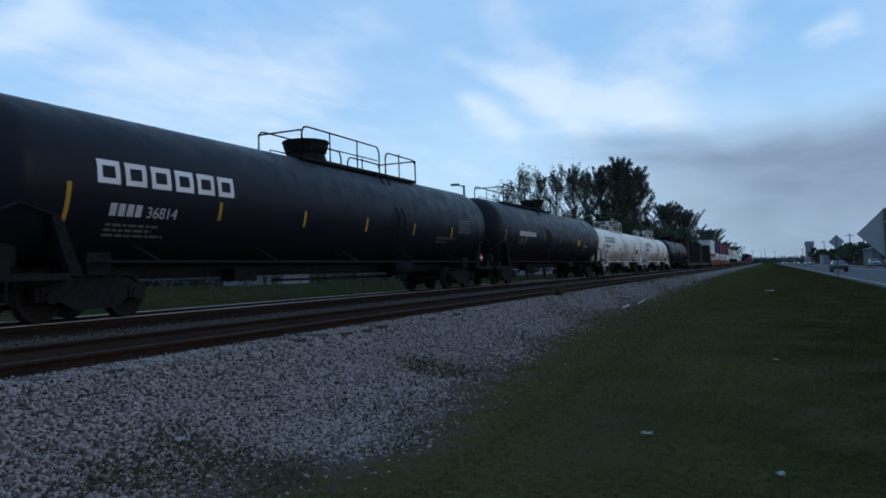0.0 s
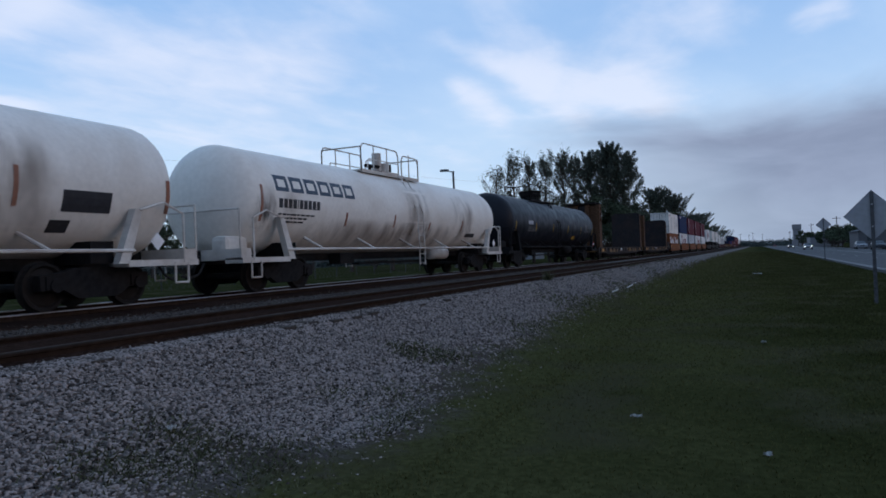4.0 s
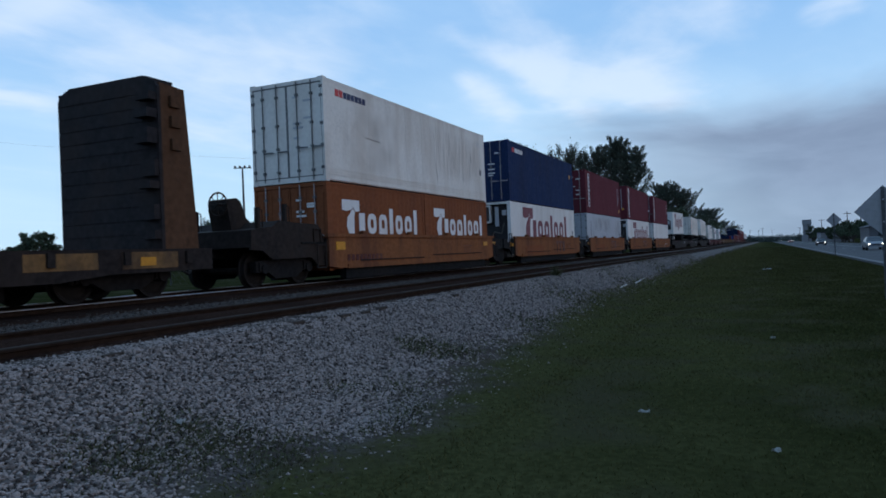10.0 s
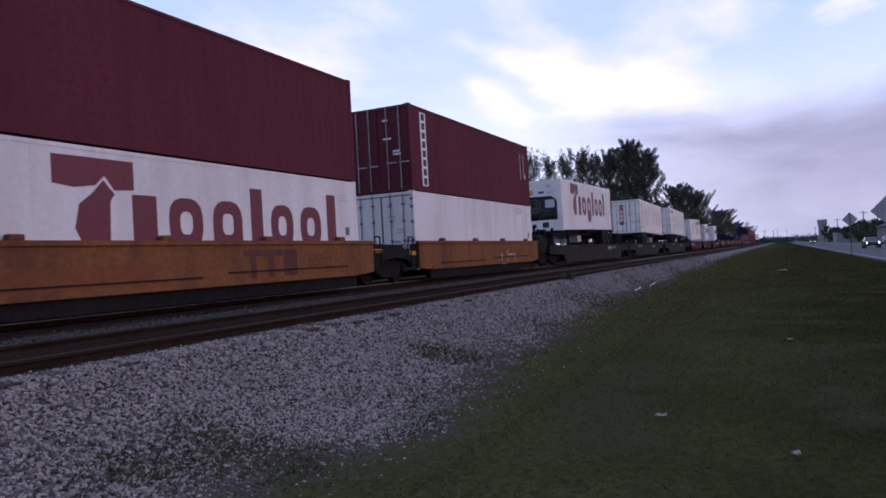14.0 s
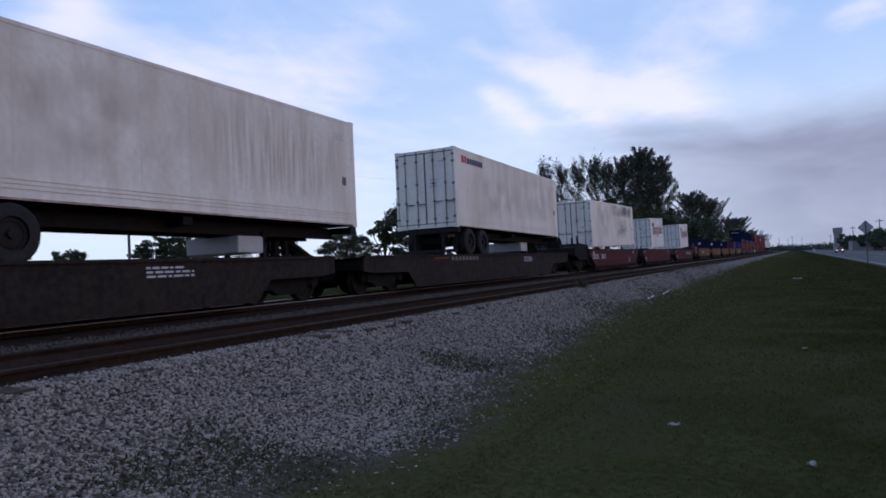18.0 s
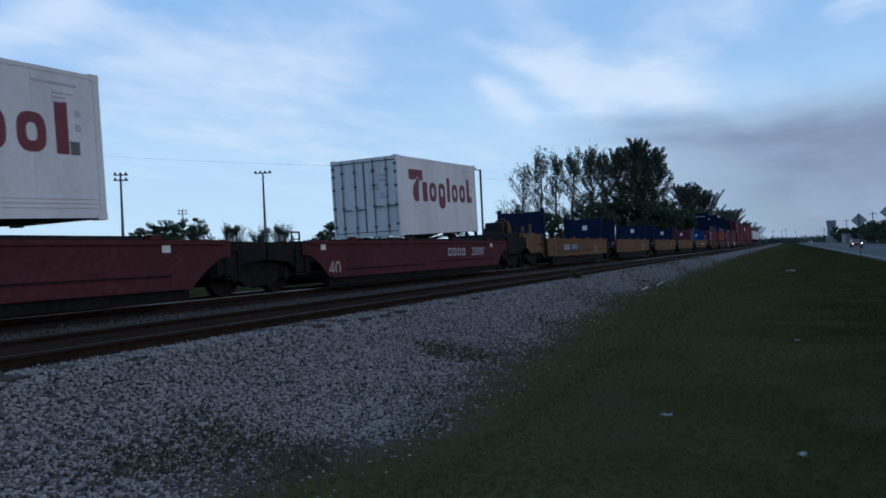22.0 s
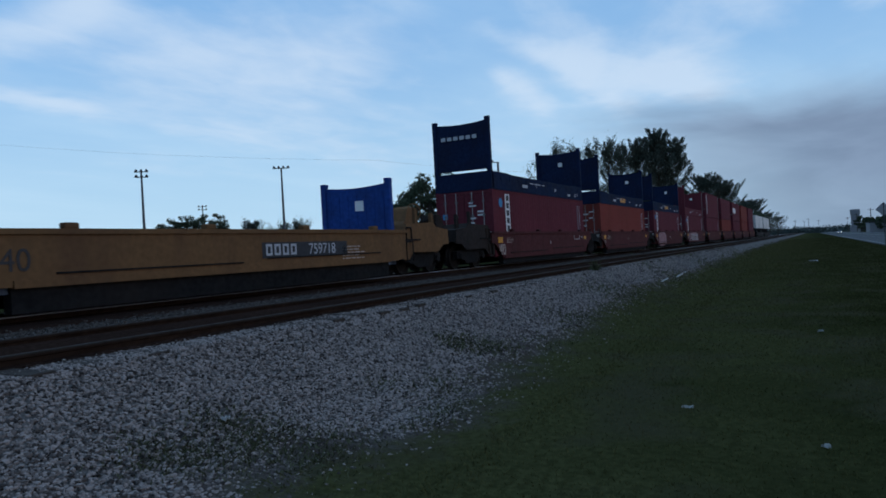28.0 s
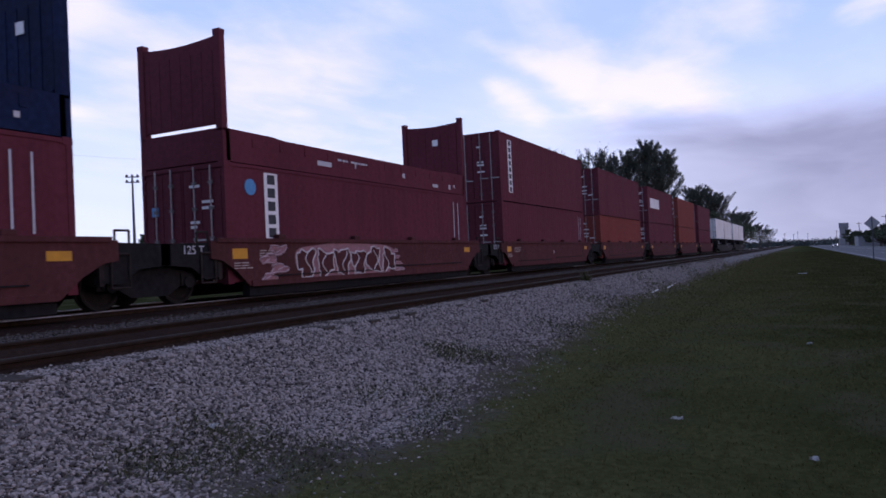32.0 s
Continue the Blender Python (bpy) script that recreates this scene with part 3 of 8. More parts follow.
def stencil(parent, name, text, x, y, z, size, material, lean=0.0):
    """Readable stencilled characters on the side wall; lean: degrees by which the wall leans out upwards."""
    cu = bpy.data.curves.new(name, "FONT")
    cu.body, cu.size, cu.extrude = text, size, 0.003
    tmp = bpy.data.objects.new(name, cu)
    scene.collection.objects.link(tmp)
    me = bpy.data.meshes.new_from_object(tmp.evaluated_get(bpy.context.evaluated_depsgraph_get()))
    bpy.data.objects.remove(tmp)
    me.transform(Matrix.Translation((x, y, z)) @ pose(0, 0, 0, 0, lean, 0) @ pose(0, 0, 0, 90, 0, 90))
    me.materials.clear()
    me.materials.append(material)
    ob = new(name, me)
    ob.parent = parent
    return ob


# ---- shared running gear ----
def wheel_mesh():
    bm = bmesh.new()
    prof = [(0.10, 0.0), (0.10, 0.09), (0.33, 0.045), (0.37, 0.10), (0.42, 0.10), (0.425, 0.0), (0.455, -0.03), (0.455, -0.05), (0.36, -0.04), (0.30, -0.01)]
    seg = 24
    rows = []
    for k in range(seg):
        a = 2 * math.pi * k / seg
        rows.append([bm.verts.new((x, r * math.cos(a), r * math.sin(a))) for r, x in prof])
    for k in range(seg):
        p, q = rows[k], rows[(k + 1) % seg]
        for i in range(len(prof)):
            j = (i + 1) % len(prof)
            bm.faces.new((p[i], q[i], q[j], p[j]))
    rod(bm, (-0.2, 0, 0), (0.16, 0, 0), 0.085, 10)
    me = bpy.data.meshes.new("wheel")
    bm.to_mesh(me)
    bm.free()
    me.materials.append(M_WHEEL)
    return me


WHEEL = wheel_mesh()


def frame_mesh():
    """One cast truck side: arched beam with pedestals, spring nest and bearing caps."""
    bm = bmesh.new()
    plate(bm, [(-1.15, 0.36), (-1.15, 0.62), (-0.75, 0.66), (-0.45, 0.74), (0.45, 0.74), (0.75, 0.66), (1.15, 0.62), (1.15, 0.36), (0.70, 0.36), (0.42, 0.20), (-0.42, 0.20), (-0.70, 0.36)], 0, -0.09, 0.09)
    for y in (-0.18, 0, 0.18):
        rod(bm, (0, y, 0.26), (0, y, 0.56), 0.075, 8)
    for y in (-0.89, 0.89):
        rod(bm, (-0.06, y, 0.44), (0.17, y, 0.44), 0.12, 10)
        box(bm, -0.08, 0.13, y - 0.17, y + 0.17, 0.38, 0.60)
    me = bpy.data.meshes.new("side_frame")
    bm.to_mesh(me)
    bm.free()
    me.materials.append(M_BLACK_STEEL)
    return me


FRAME = frame_mesh()


def truck(parent, y):
    """A two-axle freight bogie; its wheels stand on the rails."""
    t = part("truck", boxes((-1.0, 1.0, y - 0.22, y + 0.22, 0.48, 0.72), (-0.35, 0.35, y - 0.35, y + 0.35, 0.70, 0.80)), M_BLACK_STEEL, parent)
    for x in (-0.99, 0.99):
        c = new("side_frame", FRAME)
        c.parent, c.location = t, (x, y, 0)
        if x < 0:
            c.rotation_euler = (0, 0, math.pi)
    for dy in (-0.89, 0.89):
        part("axle", rod(bmesh.new(), (-0.75, y + dy, 0.425), (0.75, y + dy, 0.425), 0.08, 8), M_WHEEL, t)
        for x in (-0.75, 0.75):
            c = new("wheel", WHEEL)
            c.parent, c.location = t, (x, y + dy, 0.425)
            if x < 0:
                c.rotation_euler = (0, 0, math.pi)
    return t


def coupler(parent, y, way):
    """Knuckle coupler with its shank, pointing along way (+1 or -1)."""
    bm = boxes((-0.09, 0.09, y, y + way * 0.5, 0.76, 0.94))
    plate(bm, [(-0.16, y + way * 0.45), (-0.18, y + way * 0.72), (-0.03, y + way * 0.62), (0.14, y + way * 0.75), (0.17, y + way * 0.45)], 2, 0.72, 0.98)
    return part("coupler", bm, M_BLACK_STEEL, parent)


def air_hose(parent, y, way):
    return part("air_hose", chain([(0.35, y, 0.75), (0.36, y + way * 0.2, 0.5), (0.30, y + way * 0.45, 0.42), (0.22, y + way * 0.6, 0.48)], 0.03, 6), M_TYRE, parent)


# ---- tank cars ----
def tank_shell(y0, y1, r, zc, head):
    """Cylinder between the shoulders with elliptical heads."""
    bm = bmesh.new()
    prof = []
    n = 9
    for i in range(n + 1):
        a = math.pi / 2 * i / n
        prof.append((y0 - head * math.cos(a), r * math.sin(a)))
    for k in range(1, 8):
        prof.append((y0 + (y1 - y0) * k / 8, r))
    for i in range(n + 1):
        a = math.pi / 2 * i / n
        prof.append((y1 + head * math.sin(a), r * math.cos(a)))
    seg = 48
    rows = []
    for y, rr in prof:
        if rr < 1e-4:
            rows.append([bm.verts.new((0, y, zc))])
        else:
            rows.append([bm.verts.new((rr * math.sin(2 * math.pi * k / seg), y, zc + rr * math.cos(2 * math.pi * k / seg))) for k in range(seg)])
    for a, b in zip(rows[:-1], rows[1:]):
        for k in range(seg):
            j = (k + 1) % seg
            if len(a) == 1:
                bm.faces.new((a[0], b[k], b[j]))
            elif len(b) == 1:
                bm.faces.new((a[k], b[0], a[j]))
            else:
                bm.faces.new((a[k], b[k], b[j], a[j]))
    bmesh.ops.recalc_face_normals(bm, faces=bm.faces)
    return bm


def on_shell(r, zc, z, lift=0.006):
    """Distance from the axis at which the shell's side stands at height z."""
    return math.sqrt(max(0.0, (r + lift) ** 2 - (z - zc) ** 2))


def curved_marks(parent, name, rects, r, zc, material, label=""):
    """Marks that lie on the curved side: rows of y0, y1, z0, z1; a mark of hollow blocks becomes one part a block."""
    if name == "company_mark" and len(rects) > 4:
        for k in range(0, len(rects), 4):
            curved_marks(parent, "mark_block", rects[k:k + 4], r, zc, material)
        return None
    bm = bmesh.new()
    for y0, y1, z0, z1 in rects:
        n = max(1, int((z1 - z0) / 0.12))
        zs = [z0 + (z1 - z0) * i / n for i in range(n + 1)]
        grid = []
        for lift in (-0.01, 0.007):
            grid.append([[bm.verts.new((on_shell(r, zc, z, lift), y, z)) for z in zs] for y in (y0, y1)])
        for i in range(n):
            for g in grid:
                bm.faces.new((g[0][i], g[1][i], g[1][i + 1], g[0][i + 1]))
            for e in (0, 1):
                bm.faces.new((grid[0][e][i], grid[1][e][i], grid[1][e][i + 1], grid[0][e][i + 1]))
        for k in (0, n):
            bm.faces.new((grid[0][0][k], grid[0][1][k], grid[1][1][k], grid[1][0][k]))
    bmesh.ops.recalc_face_normals(bm, faces=bm.faces)
    return part(name, bm, material, parent, label)


def arch_rail(y0, y1, x, z0, z1, dip=False):
    """A handrail loop with rounded upper corners."""
    return [(x, y0, z0), (x, y0, z1 - 0.18), (x, y0 + 0.10, z1 - 0.03), (x, y0 + 0.25, z1), (x, y1 - 0.25, z1), (x, y1 - 0.10, z1 - 0.03), (x, y1, z1 - 0.18), (x, y1, z0)]


def tank_car(label, u, length, r, zc, white, logo, stripes, rail_from, rail_to, dome_at, mark, panel=None, sticker=()):
    """A tank car; u: the front shoulder, length: between the shoulders. Local y = 0 at the front shoulder."""
    body, trim = (M_TANK_WHITE, M_WHITE_TRIM) if white else (M_TANK_BLACK, M_BLACK_STEEL)
    car = thing("tank_car", label, "tank car", "cars of the freight train", u)
    head = 0.74 if not white else 0.68
    top = zc + r
    part("tank", tank_shell(0, length, r, zc, head), body, car, smooth=True)
    for y in (length * 0.12, length * 0.31, length * 0.5, length * 0.69, length * 0.88):
        bm = bmesh.new()
        for k in range(48):
            a, b = 2 * math.pi * k / 48, 2 * math.pi * (k + 1) / 48
            rr = r + 0.004
            vs = [bm.verts.new((rr * math.sin(t), yy, zc + rr * math.cos(t))) for t, yy in ((a, y - 0.02), (a, y + 0.02), (b, y + 0.02), (b, y - 0.02))]
            bm.faces.new(vs)
        part("weld_seam", bm, body, car)
    # dome or valve housing on top
    if white:
        d = part("valve_housing", boxes((-0.42, 0.42, dome_at - 0.55, dome_at + 0.75, top - 0.08, top + 0.10)), trim, car)
        part("relief_valve", rod(rod(bmesh.new(), (0.05, dome_at - 0.25, top), (0.05, dome_at - 0.25, top + 0.75), 0.16, 12), (0.1, dome_at + 0.15, top), (0.1, dome_at + 0.15, top + 0.42), 0.2, 12), trim, d)
        part("valve", rods([((0.2, dome_at - 1.3, top + 0.22), (0.2, dome_at - 0.4, top + 0.26)), ((0.2, dome_at - 1.0, top), (0.2, dome_at - 1.0, top + 0.25)), ((0.1, dome_at + 0.62, top), (0.1, dome_at + 0.62, top + 0.45))], 0.06, 8), M_BLACK_STEEL, d)
    else:
        bm = bmesh.new()
        bmesh.ops.create_cone(bm, cap_ends=True, segments=20, radius1=0.62, radius2=0.52, depth=0.3, matrix=Matrix.Translation((0, dome_at, top + 0.10)))
        d = part("manway_housing", bm, trim, car)
        bm = bmesh.new()
        bmesh.ops.create_cone(bm, cap_ends=True, segments=20, radius1=0.58, radius2=0.66, depth=0.30, matrix=Matrix.Translation((0, dome_at, top + 0.38)))
        bmesh.ops.create_cone(bm, cap_ends=True, segments=20, radius1=0.68, radius2=0.66, depth=0.05, matrix=Matrix.Translation((0, dome_at, top + 0.55)))
        part("lid", bm, trim, d)
    # grating and railings
    part("platform", boxes((-0.72, 0.72, rail_from, rail_to, top - 0.10, top - 0.05), (0.70, 0.75, rail_from, rail_to, top - 0.14, top - 0.04), (-0.75, -0.70, rail_from, rail_to, top - 0.14, top - 0.04)), trim, car)
    span = rail_to - rail_from
    zr = top + 0.78
    for x in (-0.72, 0.72):
        part("handrail", chain(arch_rail(rail_from, rail_from + span * 0.62, x, top - 0.1, zr), 0.024), trim, car)
        part("handrail", chain(arch_rail(rail_from + span * 0.68, rail_to, x, top - 0.1, zr - 0.1), 0.024), trim, car)
        part("middle_rail", chain([(x, rail_from + 0.4, top), (x, rail_from + 0.5, top + 0.32), (x, rail_from + span * 0.6, top + 0.34)], 0.018), trim, car)
        for k in (0.2, 0.42, 0.82):
            part("rail_post", rod(bmesh.new(), (x, rail_from + span * k, top - 0.1), (x, rail_from + span * k, zr - 0.02), 0.02, 6), trim, car)
    for y in (rail_from, rail_to):
        part("end_rail", chain([(-0.72, y, top - 0.1), (-0.72, y, zr - 0.12), (0.72, y, zr - 0.12), (0.72, y, top - 0.1)], 0.024), trim, car)
    # side ladder
    ly = (rail_from + rail_to) / 2 + 0.4
    for x in (-1, 1):
        pts = [(x * 0.75, ly, top - 0.06), (x * on_shell(r, zc, zc + 0.85 * r, 0.10), ly, zc + 0.85 * r), (x * (r + 0.10), ly, zc), (x * 1.47, ly, 1.0), (x * 1.47, ly, 0.45)]
        lad = part("ladder", chain(pts, 0.022), trim, car)
        part("ladder_side", chain([(a, b + 0.42, c) for a, b, c in pts], 0.022), trim, lad)
        for k in range(7):
            z = 0.5 + 0.32 * k
            xx = x * (max(on_shell(r, zc, z, 0.1), 1.47) if z < zc else on_shell(r, zc, z, 0.1))
            part("rung", rod(bmesh.new(), (xx, ly, z), (xx, ly + 0.42, z), 0.014, 5), trim, lad)
    # centre sill, saddles and running boards
    part("centre_sill", boxes((-0.25, 0.25, -0.9, length + 0.9, 0.72, 1.05)), M_BLACK_STEEL, car)
    zs = 0.78
    for x in (-1, 1):
        part("side_rail", rod(bmesh.new(), (x * 1.46, 0.9, 1.02), (x * 1.46, length - 0.9, 1.02), 0.035, 6), trim, car)
        for k in range(5):
            y = 2.6 + (length - 5.2) * k / 4
            part("rail_bracket", rod(bmesh.new(), (x * 1.46, y, 1.0), (x * on_shell(r, zc, 1.36, -0.03), y - 0.28, 1.36), 0.035, 6), trim, car)
        for y, w in ((0.75 if white else 0.35, 1), (length - (0.75 if white else 0.35), -1)):
            bm = bmesh.new()
            xo = x * 1.46
            plate(bm, [(y - 0.08 * w, 1.80), (y + 0.10 * w, 1.80), (y + 0.52 * w, zs), (y + 0.28 * w, zs)], 0, min(xo, xo - x * 0.16), max(xo, xo - x * 0.16))
            part("saddle_bracket", bm, trim, car)
            part("end_step_board", boxes((min(xo, xo - x * 0.5), max(xo, xo - x * 0.5), min(y - 1.5 * w, y + 0.3 * w), max(y - 1.5 * w, y + 0.3 * w), zs - 0.06, zs + 0.06)), trim, car)
            part("grab_rail", chain([(xo, y - 1.1 * w, zs), (xo, y - 1.1 * w, 1.75), (xo, y - 0.6 * w, 1.95), (xo, y + 0.0 * w, 1.78)], 0.024), trim, car)
            part("stirrup_step", chain([(xo, y - 1.2 * w, zs), (xo, y - 1.2 * w, 0.38), (xo, y - 0.85 * w, 0.38), (xo, y - 0.85 * w, zs)], 0.022), trim, car)
    for y, w in ((-0.4, -1), (length + 0.4, 1)):
        part("end_sill", boxes((-1.42, 1.42, min(y, y + 0.35 * w), max(y, y + 0.35 * w), 0.80, 1.05)), M_BLACK_STEEL if not white else trim, car)
        part("end_grab_rail", chain([(-1.40, y + 0.35 * w, 1.05), (-1.40, y + 0.35 * w, 1.95), (1.40, y + 0.35 * w, 1.95), (1.40, y + 0.35 * w, 1.05)], 0.022), trim, car)
        coupler(car, y + 0.3 * w, w)
        air_hose(car, y + 0.35 * w, w)
    for y in (1.4, length - 1.4):
        part("bolster", boxes((-1.2, 1.2, y - 0.25, y + 0.25, 0.8, 1.2)), M_BLACK_STEEL, car)
    part("air_tank", rod(bmesh.new(), (0.75, length * 0.66, 0.85), (0.75, length * 0.66 + 1.3, 0.85), 0.24, 14), trim, car, smooth=True)
    part("air_tank_end", boxes((0.55, 0.98, -0.75, 0.05, 0.92, 1.36), bevel=0.12), trim, car)
    part("brake_gear", boxes((0.3, 0.7, length * 0.28, length * 0.28 + 0.8, 0.6, 0.9), (-0.1, 0.2, length * 0.4, length * 0.72, 0.55, 0.62)), M_BLACK_STEEL, car)
    truck(car, 1.4)
    truck(car, length - 1.4)
    if white:
        for ya, yb, za, zb, m in ((-0.1, 1.6, zc - 0.75, zc + 0.35, M_TANKGRIME), (dome_at - 0.6, dome_at + 1.4, zc - 1.0, zc + 1.1, M_TANKGRIME), (1.5, length - 1.5, zc - 1.25, zc - 0.35, M_TANKGRIME), (-0.15, 0.75, zc - 0.95, zc + 0.1, M_TANKSOOT), (length * 0.72, length * 0.86, zc - 0.9, zc + 0.9, M_TANKGRIME)):
            n = 8
            bm = bmesh.new()
            cols = [[bm.verts.new((on_shell(r, zc, za + (zb - za) * k / n, 0.006), y, za + (zb - za) * k / n)) for k in range(n + 1)] for y in (ya, yb)]
            for k in range(n):
                bm.faces.new((cols[0][k], cols[1][k], cols[1][k + 1], cols[0][k + 1]))
            part("grime_patch", bm, m, car)
    # markings
    curved_marks(car, "company_mark", logo, r, zc, M_LOGO_DKBLUE if white else M_LOGO_WHITE, "blocky company mark")
    curved_marks(car, "car_number", mark, r, zc, M_LOGO_BLACK if white else M_LOGO_GREY)
    curved_marks(car, "small_print", small_print(mark[0][0], mark[0][2] - 0.18, 1.6, 3, 0.045, 0.045, int(u)), r, zc, M_LOGO_BLACK if white else M_PRINT_DIM)
    if not white:
        curved_marks(car, "data_panel", small_print(length - 2.6, zc + 0.1, 1.2, 6, 0.05, 0.04, int(u) + 3), r, zc, M_LOGO_BLACK if white else M_PRINT_DIM)
    for y, z0, z1 in stripes:
        curved_marks(car, "reflective_stripe", [(y, y + 0.085, z0, z1)], r, zc, M_STRIPE_RED if white else M_STRIPE)
    if panel:
        curved_marks(car, "marking_panel", [panel], r, zc, M_LOGO_BLACK if white else M_STRIPE)
    for y0, y1, z0, z1 in sticker:
        curved_marks(car, "scrawl", [(y0, y1, z0, z0 + 0.04), (y0, y1, z1 - 0.04, z1), (y0, y0 + 0.05, z0, z1), (y1 - 0.05, y1, z0, z1), ((y0 + y1) / 2, (y0 + y1) / 2 + 0.05, z0, z1)], r, zc, M_LOGO_BLACK)
    # hazard placard on its holder at the end of the sill
    bm = bmesh.new()
    plate(bm, [(length - 0.35, 1.36), (length - 0.18, 1.19), (length - 0.35, 1.02), (length - 0.52, 1.19)], 0, 1.46, 1.475)
    pl = part("placard", bm, M_LOGO_RED if not white else M_PLACARD, car)
    part("placard_band", boxes((1.474, 1.482, length - 0.46, length - 0.24, 1.15, 1.23)), M_PLACARD, pl)
    return car


# ---- intermodal containers ----
def corrugated(length, z0, z1, x, depth, period=0.285):
    """A trapezoid-profiled steel wall along y, with its back 25 mm behind."""
    bm = bmesh.new()
    n = max(1, int(length / period))
    step = length / n
    ys = []
    for i in range(n):
        y = i * step
        ys += [(y, 0), (y + step * 0.26, 0), (y + step * 0.5, -depth), (y + step * 0.76, -depth)]
    ys.append((length, 0))
    s = 1 if x > 0 else -1
    lo = [bm.verts.new((x + s * d, y, z0)) for y, d in ys]
    hi = [bm.verts.new((x + s * d, y, z1)) for y, d in ys]
    for i in range(len(ys) - 1):
        bm.faces.new((lo[i], lo[i + 1], hi[i + 1], hi[i]))
    return bm


def castings(length, h, w, material, parent):
    """The eight corner castings, one part each."""
    for x in (-w, w):
        for y in (0, length):
            for z in (0, h):
                xa, xb = (x - 0.165, x + 0.004) if x > 0 else (x - 0.004, x + 0.165)
                ya, yb = (y - 0.004, y + 0.18) if y == 0 else (y - 0.18, y + 0.004)
                za, zb = (z - 0.004, z + 0.12) if z == 0 else (z - 0.115, z + 0.012)
                part("corner_casting", boxes((xa, xb, ya, yb, za, zb)), material, parent)


def container(label, u, z, length, h, mat, kind="steel", doors="near", tilt=0.0, gear=None, group="containers on the train", cooler=False, top_x=1.219):
    """A freight container; local y = 0 at the end nearest the head of the train, z = 0 at its foot."""
    c = thing("freight_container", label, "container", group, u, z, tilt)
    w = top_x
    post, rail = 0.07, 0.10
    bm = bmesh.new()
    for x in (-1, 1):
        for y in (0, length - 0.12):
            box(bm, min(x * w, x * (w - post)), max(x * w, x * (w - post)), y, y + 0.12, 0.1, h - 0.1)
        box(bm, min(x * w, x * (w - 0.06)), max(x * w, x * (w - 0.06)), 0.1, length - 0.1, 0.03, 0.15)
        box(bm, min(x * w, x * (w - 0.06)), max(x * w, x * (w - 0.06)), 0.1, length - 0.1, h - 0.085, h - 0.01)
    for y in (0.01, length - 0.11):
        box(bm, -w + 0.1, w - 0.1, y, y + 0.10, 0.02, 0.16)
        box(bm, -w + 0.1, w - 0.1, y, y + 0.10, h - 0.11, h - 0.01)
    part("frame", bm, mat, c)
    castings(length, h, w, gear or mat, c)
    if kind == "steel":
        for x in (-1, 1):
            sp = part("side_wall", corrugated(length - 0.24, 0.14, h - 0.08, x * (w - 0.012), 0.005), mat, c)
            sp.location = (0, 0.12, 0)
        bm = bmesh.new()
        n = int(length / 0.5)
        for i in range(n):
            y = 0.12 + (length - 0.24) * i / n
            box(bm, -w + 0.05, w - 0.05, y, y + (length - 0.24) / n - 0.10, h - 0.05, h - 0.02)
        box(bm, -w + 0.05, w - 0.05, 0.05, length - 0.05, h - 0.06, h - 0.035)
        part("roof", bm, mat, c)
    else:
        for x in (-1, 1):
            xa, xb = sorted((x * (w - 0.008), x * (w - 0.05)))
            sp = part("side_wall", boxes((xa, xb, 0.12, length - 0.12, 0.14, h - 0.08)), mat, c)
            for k in range(3):
                z0 = 0.20 + 0.075 * k
                xa, xb = sorted((x * (w - 0.012), x * (w + 0.004)))
                part("rubbing_strip", boxes((xa, xb, 0.12, length - 0.12, z0, z0 + 0.035)), mat, sp)
            for k in range(1, int(length / 1.22)):
                xa, xb = sorted((x * (w - 0.012), x * (w - 0.005)))
                part("panel_seam", boxes((xa, xb, k * 1.22, k * 1.22 + (0.045 if mat is M_ALU else 0.012), 0.44, h - 0.10)), M_LOGO_GREY if mat is M_ALU else mat, sp)
        part("roof", boxes((-w + 0.05, w - 0.05, 0.05, length - 0.05, h - 0.05, h - 0.02)), mat, c)
        lettering(c, "service_decal", w - 0.004, small_print(length - 0.9, h - 0.42, 0.40, 3, 0.024, 0.05, int(u * 3)), M_LOGO_GREY)
        lettering(c, "unit_plate", w - 0.004, [(length - 0.62, length - 0.45, 1.10, 1.32)], M_GASKET)
        if mat is M_REEFER_OLD:
            part("rust_line", boxes((w - 0.01, w + 0.003, 0.2, length - 0.2, 0.035, 0.062)), M_RUST_EDGE, c)
    part("floor", boxes((-w + 0.06, w - 0.06, 0.05, length - 0.05, 0.05, 0.13)), M_CHASSIS, c)
    near_door = doors == "near"
    # plain end
    ye = length - 0.05 if near_door else 0.03
    if kind == "steel":
        bm = bmesh.new()
        n = 9
        for i in range(n):
            x0 = -w + 0.08 + (2 * w - 0.16) * i / n
            box(bm, x0, x0 + (2 * w - 0.16) / n * 0.55, ye - 0.015, ye + 0.015, 0.15, h - 0.11)
        box(bm, -w + 0.07, w - 0.07, ye - 0.005, ye + 0.005, 0.15, h - 0.11)
        part("end_wall", bm, mat, c)
    elif cooler == "boxed":
        part("end_wall", boxes((-w + 0.07, w - 0.07, ye + 0.24, ye + 0.28, 0.15, h - 0.11)), M_LOGO_BLACK, c, "black recess of the refrigeration unit")
        unit = part("cooling_unit", boxes((-w + 0.10, 0.22, ye - 0.02, ye + 0.24, 1.62, h - 0.14), bevel=0.03), mat, c, "white upper box of the refrigeration unit")
        part("grille", boxes((0.02, 0.16, ye - 0.028, ye - 0.018, 1.70, h - 0.22)), M_LOGO_BLACK, unit)
        part("control_box", boxes((-0.55, -0.05, ye - 0.03, ye - 0.018, 1.85, 2.1)), M_LOGO_GREY, unit)
